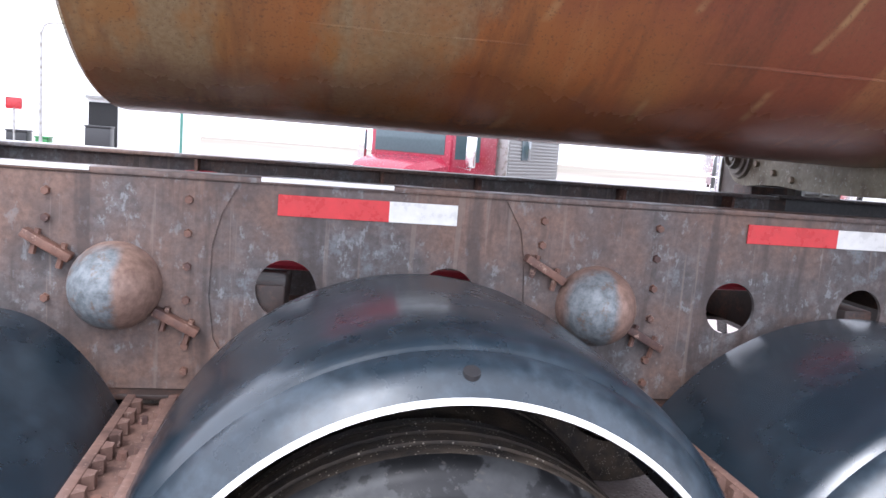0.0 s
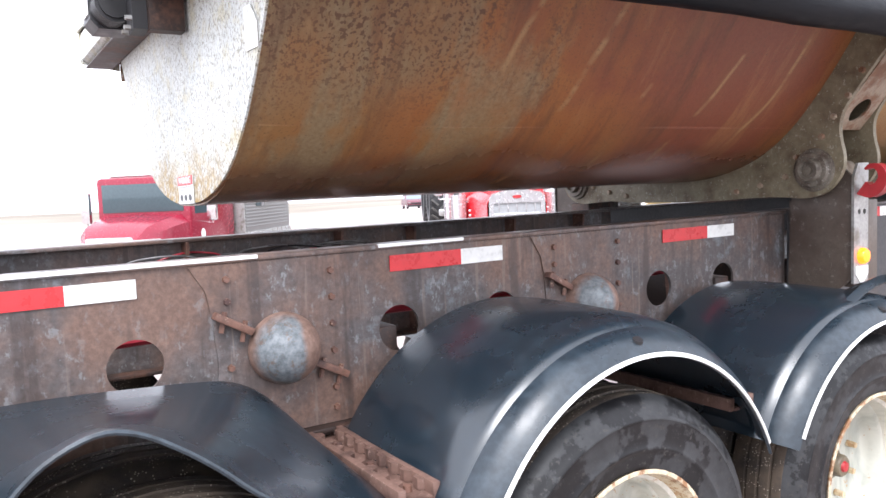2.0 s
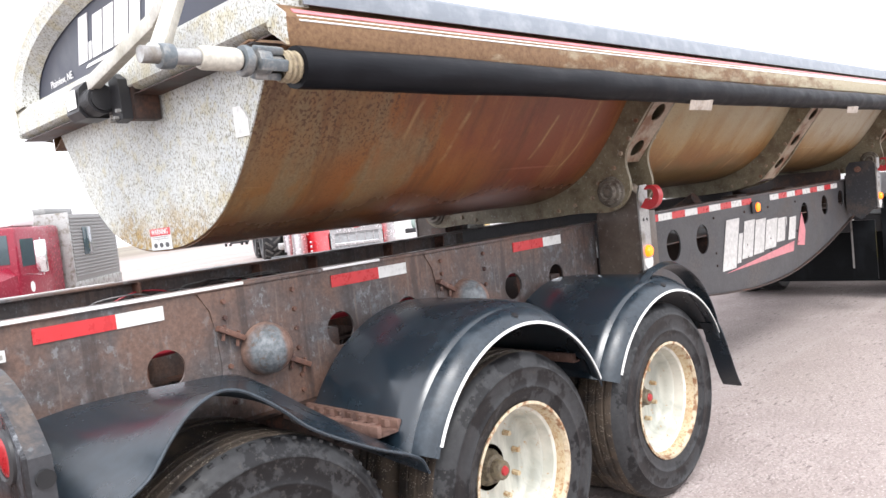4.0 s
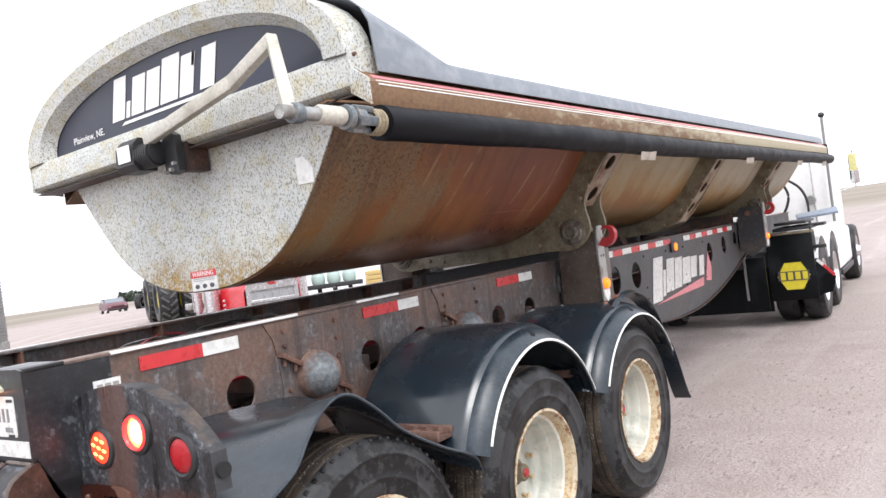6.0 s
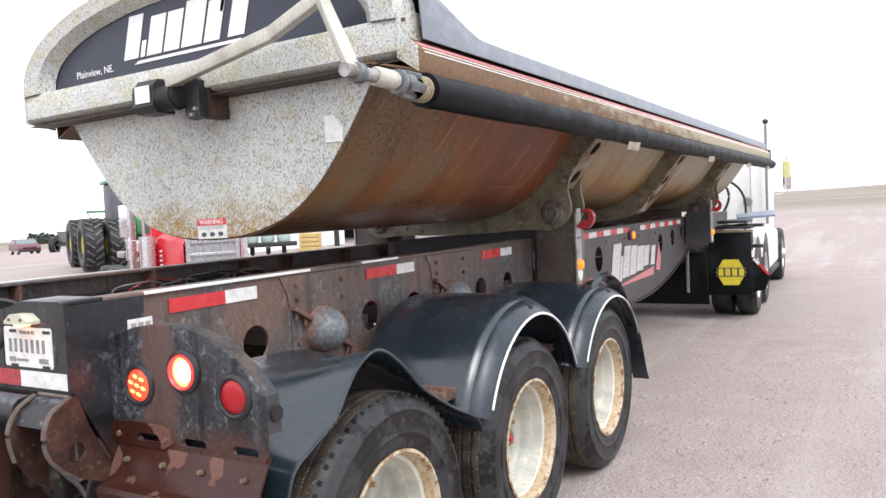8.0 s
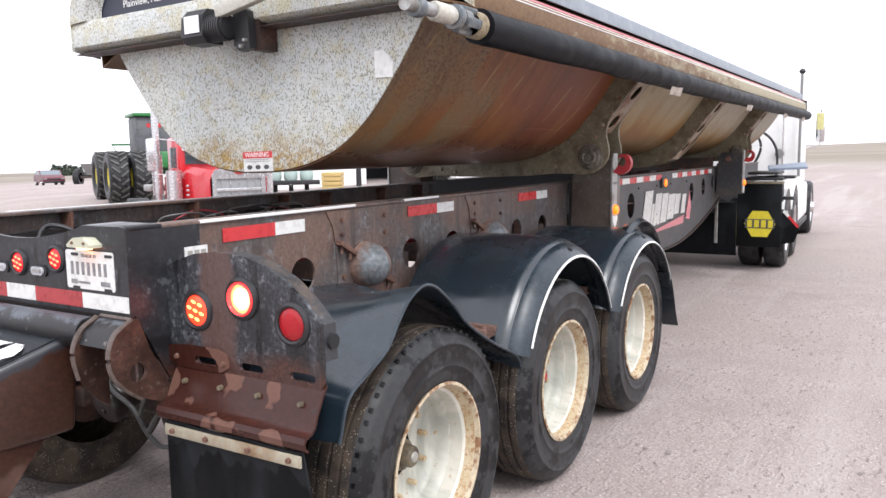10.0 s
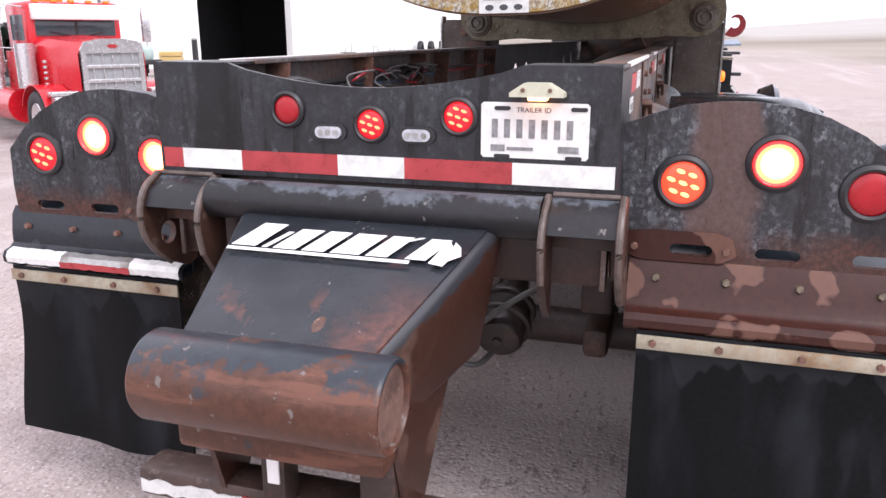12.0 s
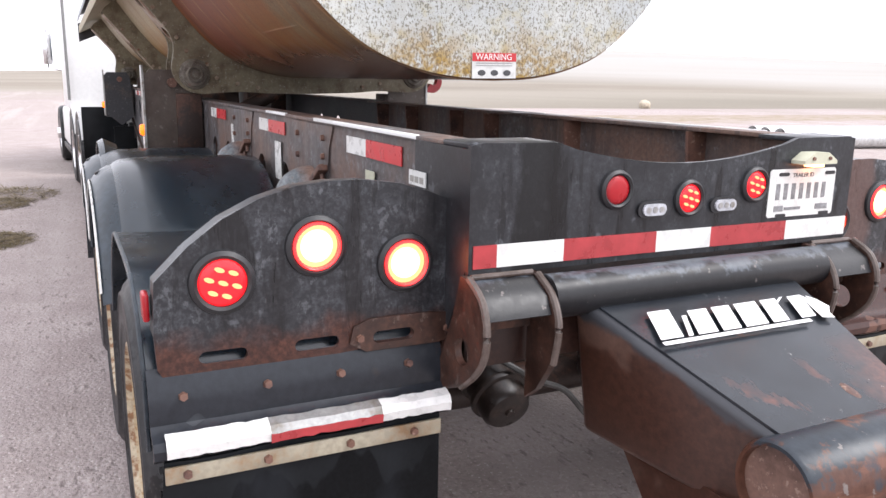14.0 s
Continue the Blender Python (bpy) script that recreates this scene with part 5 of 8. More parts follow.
    for w in (0.066, 0.014, 0.060, 0.058, 0.074, 0.054, 0.011, 0.050):
        mark(y, y - w, 0.098 if y > 0.25 else 0.128 if w == 0.014 else 0.112, 0.135 if w == 0.011 else 0.203, -0.040)
        y -= w + 0.0165
    mark(0.272, -0.200, 0.211, 0.223, 0.0)
    # ragged arrow after the lettering
    bm = mesh()
    base = Vector((-0.055, 0, 1.080)) + up * 0.0135
    pts = [(y + 0.006, 0.214), (y - 0.030, 0.222), (y - 0.036, 0.200), (y - 0.062, 0.176), (y - 0.052, 0.140), (y - 0.034, 0.120), (y - 0.034, 0.142), (y - 0.018, 0.112)]
    rows = [[base + d * b + Vector((0, a, 0)) + up * h for a, b in pts] for h in (0.0, 0.001)]
    vs = [[bm.verts.new(p) for p in r] for r in rows]
    bm.faces.new(vs[0]), bm.faces.new(vs[1][::-1])
    for k in range(len(pts)):
        bm.faces.new((vs[0][k], vs[1][k], vs[1][(k + 1) % len(pts)], vs[0][(k + 1) % len(pts)]))
    bmesh.ops.recalc_face_normals(bm, faces=bm.faces)
    part("brand_block", bm, "white", box_ob, "plain white arrow shape")
    # roller pipe with recessed end
    bm = mesh()
    prof = [(0.083, 0.022), (0.084, 0.004), (0.087, 0.0), (0.093, 0.0), (0.097, 0.005), (0.098, 0.012), (0.098, 0.54), (0.093, 0.548), (0.085, 0.548), (0.083, 0.53)]
    lathe(bm, prof, (-0.585, -0.283, 0.832), "y", 48)
    part("push_pipe", bm, "pipe", TRAILER, "red-brown worn steel push pipe")
    for y in (-0.267, 0.245):
        part("pipe_cap", cyl(mesh(), (-0.585, y - 0.004, 0.832), (-0.585, y + 0.004, 0.832), 0.084, seg=32), "pink_rust", TRAILER)
    # weld blob at the foot of the cover
    bm = mesh()
    bmesh.ops.create_icosphere(bm, subdivisions=2, radius=1.0)
    for v in bm.verts:
        k = 1.0 + 0.3 * noise.noise(v.co * 2.1)
        v.co = Vector((-0.480 + v.co.x * 0.030 * k, -0.075 + v.co.y * 0.017 * k, 0.939 + v.co.z * 0.007 * k + v.co.x * 0.0096))
    part("weld_blob", bm, "rust", TRAILER, "rusty weld blob", 60)
    # side legs, cross tube and step bar hanging below
    for y0, y1 in ((0.222, 0.25), (-0.238, -0.262)):
        low = [(-0.505, 0.735), (-0.425, 0.462), (-0.325, 0.462), (-0.085, 0.728)]
        bm = mesh()
        rows = [[(x, y0, z) for x, z in low], [(x, y0 + 0.014 * (1 if y0 > 0 else -1), z) for x, z in low]]
        vs = [[bm.verts.new(p) for p in r] for r in rows]
        bm.faces.new(vs[0]), bm.faces.new(vs[1][::-1])
        for k in range(4):
            bm.faces.new((vs[0][k], vs[1][k], vs[1][(k + 1) % 4], vs[0][(k + 1) % 4]))
        part("boom_leg", bm, "boom_side", TRAILER, "brown steel leg plate under the boom")
    part("hanger_plate", box(mesh(), -0.56, -0.44, -0.245, 0.245, 0.645, 0.725, 0.014), "pipe", TRAILER, "brown cross tube under the push pipe")
    for y0, y1 in ((0.035, 0.095), (-0.235, -0.150)):
        part("hanger_leg", box(mesh(), -0.47, -0.40, y0, y1, 0.46, 0.66, 0.006), "rust_dark", TRAILER)
    part("latch_tab", box(mesh(), -0.478, -0.471, 0.045, 0.075, 0.535, 0.60, 0.002), "white", TRAILER, "white paint-marked latch tab")
    bar = part("step_bar", box(mesh(), -0.425, -0.315, -0.515, 0.482, 0.395, 0.475, 0.016), "step_brown", TRAILER, "brown square step bar below the boom")
    y = 0.470
    for k, (w, mat, h) in enumerate(((0.17, "white_tape", 0.036), (0.12, "white_tape", 0.030), (0.05, "old_red_tape", 0.026), (0.17, "white_tape", 0.030), (0.06, "old_red_tape", 0.024), (0.20, "white_tape", 0.034), (0.18, "old_red_tape", 0.022))):
        rnd = random.Random(40 + k)
        n = 7
        top = [(y - w * j / n, 0.452 - 0.012 * rnd.random()) for j in range(n + 1)]
        foot = [(y - w * j / n, 0.452 - h - 0.010 * rnd.random()) for j in range(n, -1, -1)]
        part("tape_strip", plate(mesh(), top + foot, (), "x", -0.4285, 0.003), mat, bar, "torn red reflective tape" if "red" in mat else "torn white reflective tape")
        y -= w


def wheels():
    tyre_prof = [(0.302, 0.02), (0.31, 0.002), (0.345, -0.006), (0.362, -0.009), (0.366, -0.013), (0.374, -0.013), (0.378, -0.010), (0.40, -0.012), (0.448, -0.010), (0.452, -0.014), (0.460, -0.013), (0.464, -0.007), (0.482, 0.0), (0.502, 0.018), (0.514, 0.04), (0.516, 0.045), (0.516, 0.075), (0.506, 0.078), (0.506, 0.086), (0.518, 0.089), (0.519, 0.12), (0.508, 0.123), (0.508, 0.133), (0.519, 0.136), (0.518, 0.17), (0.506, 0.173), (0.506, 0.181), (0.516, 0.184), (0.513, 0.22), (0.50, 0.245), (0.46, 0.262), (0.40, 0.266), (0.33, 0.258), (0.302, 0.24)]
    rim_prof = [(0.302, 0.012), (0.310, -0.004), (0.298, -0.006), (0.290, 0.012), (0.286, 0.03), (0.280, 0.052), (0.268, 0.060), (0.263, 0.115), (0.252, 0.124), (0.249, 0.168), (0.238, 0.19), (0.215, 0.20), (0.19, 0.205), (0.12, 0.21), (0.10, 0.21)]
    rnd = random.Random(21)
    for s in (-1, 1):
        for ax in AXLES:
            off = LEFT_SHIFT if s > 0 else 0.0
            c = (ax, s * 1.345 + off, 0.517)
            w = part("wheel", lathe(mesh(), rim_prof[7:], c, "y", 48, -s), "rim_inner", TRAILER, "cream painted deep-dish wheel streaked with rust", 50)
            part("rim_well", lathe(mesh(), rim_prof[5:8], c, "y", 48, -s), "rim", w, "cream painted rim well", 30)
            part("rim_barrel", lathe(mesh(), rim_prof[3:6], c, "y", 48, -s), "rim_barrel", w, "rust-ringed rim barrel", 50)
            part("rim_lip", lathe(mesh(), rim_prof[:4], c, "y", 48, -s), "rim_edge", w, "rusty rim lip", 50)
            part("tyre", lathe(mesh(), tyre_prof[:15], c, "y", 56, -s), "rubber", w, "worn black tyre sidewall", 50)
            part("tread", lathe(mesh(), tyre_prof[14:], c, "y", 56, -s), "tread", w, "gritty tyre tread", 30)
            if ax < 1:
                bm = mesh()
                for k in range(64):
                    m = Matrix.Translation(c) @ Matrix.Rotation(2 * math.pi * (k + rnd.uniform(-0.1, 0.1)) / 64, 4, "Y")
                    box(bm, 0.497, 0.5105, -s * 0.018, -s * 0.040, -0.008, 0.008, 0.0, m)
                tagged(part("tread_shoulder", bm, "rubber", w, "gritty blocky tread shoulder"), kind="stuff")
            part("inner_tyre", lathe(mesh(), tyre_prof, (ax, s * 1.045 + off, 0.517), "y", 40, -s), "tread", w)
            bm = lathe(mesh(), [(0.0005, -0.075), (0.036, -0.075), (0.042, -0.068), (0.045, -0.03), (0.062, -0.026), (0.068, 0.0), (0.08, 0.012), (0.082, 0.04)], (c[0], c[1] - s * 0.196, c[2]), "y", 28, -s)
            part("hub", bm, "hub", w, "greasy olive-brown hub", 40)
            part("hub_cap", lathe(mesh(), [(0.0005, -0.010), (0.018, -0.008), (0.022, 0.0)], (c[0], c[1] - s * 0.121, c[2]), "y", 16, -s), "hook" if ax > 1 else "cover_steel", w, "red hub plug" if ax > 1 else "dull steel hub plug")
            for k in range(10):
                a = 2 * math.pi * k / 10 + 0.2
                p = (c[0] + 0.1675 * math.cos(a), c[1] - s * 0.205, c[2] + 0.1675 * math.sin(a))
                part("lug_nut", cyl(mesh(), p, (p[0], p[1] + s * 0.035, p[2]), 0.014, 0.012, seg=6), "rim_barrel", w)
            for k in range(2 if ax > 1 else 0):
                a = radians((-93 if ax < 3 else 84) + 180 * k)
                p = (c[0] + 0.190 * math.cos(a), c[1] - s * 0.204, c[2] + 0.190 * math.sin(a))
                part("hand_hole", cyl(mesh(), p, (p[0], p[1] + s * 0.006, p[2]), 0.036, seg=20), "dark", w)
    for ax in AXLES:
        part("axle", cyl(mesh(), (ax, -1.1, 0.517), (ax, 1.1, 0.517), 0.065, seg=16), "rust_dark", TRAILER)
        for s in (-1, 1):
            part("brake_drum", cyl(mesh(), (ax, s * 0.80, 0.517), (ax, s * 0.98, 0.517), 0.2, seg=28), "rust_dark", TRAILER)
            xb, yb, zb, lean = (ax - 0.36, s * 0.46, 0.70, 0.0) if ax > 1 else (0.445, s * 0.235 - 0.008, 0.560, -0.42)
            bm = lathe(mesh(), [(0.0005, -0.004), (0.014, -0.004), (0.016, 0.004), (0.05, 0.004), (0.072, 0.010), (0.084, 0.026), (0.086, 0.07), (0.098, 0.075), (0.101, 0.085), (0.098, 0.095), (0.086, 0.10), (0.085, 0.15), (0.098, 0.155), (0.101, 0.165), (0.098, 0.175), (0.07, 0.185), (0.05, 0.30), (0.0005, 0.30)], (0, 0, 0), "x", 28)
            bm.transform(Matrix.Translation((xb, yb, zb)) @ Matrix.Rotation(lean, 4, "Y"))
            part("brake_chamber", bm, "chamber", TRAILER, "dirty brown-black air brake chamber")
            part("spring_hanger", box(mesh(), ax - 0.25, ax - 0.12, s * 0.50, s * 0.60, 0.66, 0.90, 0.01), "tail_brown", TRAILER)
            part("trailing_arm", box(mesh(), ax - 0.24, ax + 0.22, s * 0.51, s * 0.59, 0.50, 0.60, 0.02), "rust_dark", TRAILER)
    for s in (-1, 1):
        if s < 0:
            pts = [(0.46, -0.12, 0.78), (0.43, -0.10, 0.69), (0.42, -0.07, 0.59), (0.42, -0.11, 0.535), (0.42, -0.18, 0.615), (0.43, -0.31, 0.72), (0.50, -0.40, 0.76)]
        else:
            pts = [(0.58, 0.30, 0.76), (0.47, 0.20, 0.70), (0.45, 0.14, 0.66), (0.45, 0.02, 0.605), (0.45, -0.08, 0.50), (0.47, -0.17, 0.46), (0.58, -0.24, 0.52)]
        part("air_hose", tube(mesh(), spline(pts, 6), 0.0105), "air_line", TRAILER, "grey looped air hose")
        for x in (1.325, 2.56):
            bm = mesh()
            for q in (x, x + 0.098):
                box(bm, q, q + 0.022, s * 0.635, s * 1.24, 0.862, 0.905, 0.003)
            box(bm, x + 0.022, x + 0.098, s * 0.635, s * 1.24, 0.862, 0.872)
            br = part("fender_bracket", bm, "pink_rust", TRAILER, "rusty notched fender bracket")
            for k in range(8):
                y0 = 0.68 + 0.068 * k
                for q, d in ((x + 0.022, 0.020), (x + 0.098, -0.014)):
                    part("tooth", plate(mesh(), [(q, s * y0), (q + d, s * (y0 + 0.008)), (q + d, s * (y0 + 0.03)), (q, s * (y0 + 0.042))], (), "z", 0.874, 0.029), "pink_rust", br)
                if k % 3 == 1:
                    part("bolt", bolt(mesh(), (x + 0.06, s * (y0 + 0.02), 0.872), (0, 0, 1), 0.013, 0.016), "rust", br)


def fenders():
    zc = 0.53
    for s in (-1, 1):
        off = LEFT_SHIFT if s > 0 else 0.0
        for ax in AXLES[1:]:
            flat_k = 1.0 if ax < 3 else 0.905
            bm = mesh()
            rows = []
            section = [(0.70, 0.715), (0.80, 0.722), (1.00, 0.723), (1.20, 0.720), (1.265, 0.713), (1.288, 0.703), (1.298, 0.694), (1.303, 0.690)]
            lip = [(1.303, 0.690), (1.318, 0.687), (1.345, 0.672), (1.368, 0.650), (1.388, 0.624)]
            a0, a1 = 22, 158
            n = 44
            for k in range(n + 1):
                a = radians(a0 + (a1 - a0) * k / n)
                rows.append([(ax + 0.012 - r * 0.94 * math.cos(a), s * y + off, zc + r * flat_k * math.sin(a)) for y, r in section])
            f = part("fender", sheet(bm, rows, 0.008), "plastic", TRAILER, "glossy black plastic half-round fender", 50)
            rows = []
            for k in range(n + 1):
                a = radians(a0 + (a1 - a0) * k / n)
                rows.append([(ax + 0.012 - q * 0.94 * math.cos(a), s * y + off, zc + q * flat_k * math.sin(a)) for y, q in lip])
            part("flare", sheet(mesh(), rows, 0.008), "flare", f, "scuffed fender lip with sky light put into its grey", 50)
            # white edge strip
            rows = []
            for k in range(n + 1):
                a = radians(a0 + 4 + (a1 - a0 - 8) * k / n)
                rows.append([(ax + 0.012 - r * 0.94 * math.cos(a), s * y + off, zc + r * flat_k * math.sin(a)) for y, r in ((1.396, 0.622), (1.391, 0.633))])
            part("edge_strip", sheet(mesh(), rows, 0.004), "white_tape", f, "white edge strip")
            p = (ax + 0.015, s * 1.352 + off, zc + 0.668 * flat_k)
            part("plug", cyl(mesh(), (p[0], p[1] - s * 0.006, p[2] - 0.02), (p[0], p[1] + s * 0.003, p[2] + 0.0), 0.018, 0.015, seg=16), "black", f)
            if ax > 3:
                rows = [[(ax + 0.555 + 0.24 * k / 6, s * y + off, zc + 0.30 - 0.42 * k / 6 + 0.02 * math.sin(k)) for y in (1.27, 1.33, 1.385)] for k in range(7)]
                part("fender_tail", sheet(mesh(), rows, 0.008), "plastic", f)
                rows = []
                for k in range(25):
                    a = radians(50 + 120 * k / 24)
                    rows.append([(ax + 0.18 - 0.66 * math.cos(a) * 0.9, s * y + off, zc + 0.02 + r * 0.93 * math.sin(a)) for y, r in ((1.20, 0.70), (1.27, 0.735), (1.30, 0.715))])
                part("second_lip", sheet(mesh(), rows, 0.006), "plastic", f)
        # rear fender: a bent sheet tied to the lamp plate, its outer edge pushed up into a fold
        xr = 0.0 if s > 0 else 0.035
        outer = [(0.135 + xr, 0.80), (0.185 + xr, 0.93), (0.30 + xr * 0.6, 0.985), (0.43, 1.04), (0.50, 1.12), (0.57, 1.185), (0.655, 1.22), (0.725, 1.21), (0.80, 1.165), (0.87, 1.11), (0.98, 1.015), (1.20, 0.89), (1.40, 0.795), (1.45, 0.72)]
        inner = [(0.135 + xr, 0.80), (0.155 + xr, 0.97), (0.23 + xr * 0.6, 1.07), (0.35, 1.125), (0.47, 1.142), (0.58, 1.145), (0.69, 1.143), (0.79, 1.138), (0.89, 1.132), (0.99, 1.125), (1.10, 1.108), (1.19, 1.055), (1.27, 0.965), (1.33, 0.86)]
        if s > 0:
            outer = [(0.135, 0.80), (0.155, 0.98), (0.24, 1.08), (0.35, 1.13), (0.47, 1.142), (0.58, 1.145), (0.69, 1.143), (0.79, 1.141), (0.87, 1.139), (0.95, 1.132), (1.05, 1.09), (1.20, 0.98), (1.30, 0.86), (1.36, 0.78)]
            part("side_marker", box(mesh(), 0.135, 0.185, 1.308, 1.322, 1.085, 1.145, 0.005), "lens_red", TRAILER, "small red side lens")
        line = list(zip(spline([(x, 0, z) for x, z in inner], 4), spline([(x, 0, z) for x, z in outer], 4)))
        rows = []
        for p, q in line:
            row = []
            for j in range(13):
                f = j / 12
                g = f ** 1.5
                row.append((p.x + (q.x - p.x) * g, s * (0.70 + 0.655 * f) + off, p.z + (q.z - p.z) * g - 0.012 * math.sin(math.pi * f)))
            rows.append(row)
        part("rear_fender", sheet(mesh(), rows, 0.008), "plastic", TRAILER, "bent black plastic rear fender", 60)
        part("fender_rim", tube(mesh(), [(q.x, s * 1.357 + off, q.z - 0.004) for p, q in line], 0.006, 6), "flare", TRAILER, "pale rolled edge of the rear fender")
        part("fold_hole", cyl(mesh(), (0.156 + xr, s * 1.322 + (off if s > 0 else 0), 1.115), (0.156 + xr, s * 1.334 + (off if s > 0 else 0), 1.115), 0.024, seg=18), "dark", TRAILER)


def cables():
    """Wiring along the inside of the far rail, with a loose tangle behind the tail panel."""
    rnd = random.Random(4)
    for k in range(7):
        mat = ("black", "steel_hose", "black", "cable_blue", "black", "steel_hose", "cable_red")[k]
        x0, x1 = (0.25, 2.3) if k < 5 else (1.9, 3.7)
        pts = []
        for j in range(9):
            x = x0 + (x1 - x0) * j / 8
            pts.append((x, 0.580 - 0.020 * rnd.random() - 0.008 * (k % 3), 1.315 + 0.030 * rnd.random() + 0.012 * (k % 3)))
        part("cable", tube(mesh(), spline(pts, 5), 0.008 if k % 2 else 0.006, 7), mat, TRAILER)
    for k in range(12):
        x, r = 0.95 + 1.1 * rnd.random(), 0.05 + 0.07 * rnd.random()
        y, z = 0.50 + 0.05 * rnd.random(), 1.325 + 0.02 * rnd.random()
        turn, arc = rnd.uniform(-0.5, 0.5), rnd.uniform(2.6, 4.6)
        pts = [(x + 1.7 * r * math.cos(turn + arc * j / 6), y + 0.03 * math.sin(2.1 * j + k), z + 0.55 * r * math.sin(turn + arc * j / 6)) for j in range(7)]
        part("cable", tube(mesh(), spline(pts, 5), 0.0045, 6), ("wire", "wire", "black", "wire", "cable_red", "wire")[k % 6], TRAILER)
    part("cable", tube(mesh(), spline([(0.30, 0.40, 1.30), (0.36, 0.44, 1.375), (0.40, 0.40, 1.392), (0.46, 0.34, 1.35), (0.5, 0.3, 1.22)], 6), 0.010, 8), "black", TRAILER)
    for k in range(6):
        pts = [(0.35 + 0.25 * k + 0.2 * rnd.random(), 0.45 * (2 * rnd.random() - 1), 1.19 + 0.08 * rnd.random()) for _ in range(5)]
        part("cable", tube(mesh(), spline(pts, 6), 0.008, 7), ("black", "steel_hose", "cable_red")[k % 3], TRAILER)
    part("hose_run", tube(mesh(), spline([(0.3, -0.4, 1.19), (1.2, -0.35, 1.20), (2.2, -0.38, 1.19), (3.5, -0.35, 1.2)], 6), 0.014), "cable_red", TRAILER)


rails(), side_tapes(), deep_frame(), outriggers(), rear_panel()
for side in (-1, 1):
    light_wing(side)
boom(), wheels(), fenders(), cables()

# ---- tub: rounded steel body lying over the chassis ----
TUB_TILT = 1.0
TUB_Y = -0.085
PIVOT = (0.0, 0.57, 1.63)
TUB = thing("side_dump_tub", "rusted round-bottomed steel dump tub with a speckled grey end", "dump body", at=pose(*PIVOT, -TUB_TILT, 0, 0), origin=PIVOT)
TUB_HALF = [(0.0, 1.600), (0.17, 1.607), (0.34, 1.640), (0.50, 1.703), (0.65, 1.812), (0.78, 1.955), (0.90, 2.115), (1.00, 2.262)]
TUB_X0, TUB_X1 = 1.18, 11.0
RAIL_OUT = {-1: 1.285, 1: 1.20}


def tub_curve(n=6):
    half = [(p.x, p.y) for p in spline([(a, b, 0) for a, b in TUB_HALF], n)]
    return [(TUB_Y - a, b) for a, b in half[::-1]] + [(TUB_Y + a, b) for a, b in half[1:]]


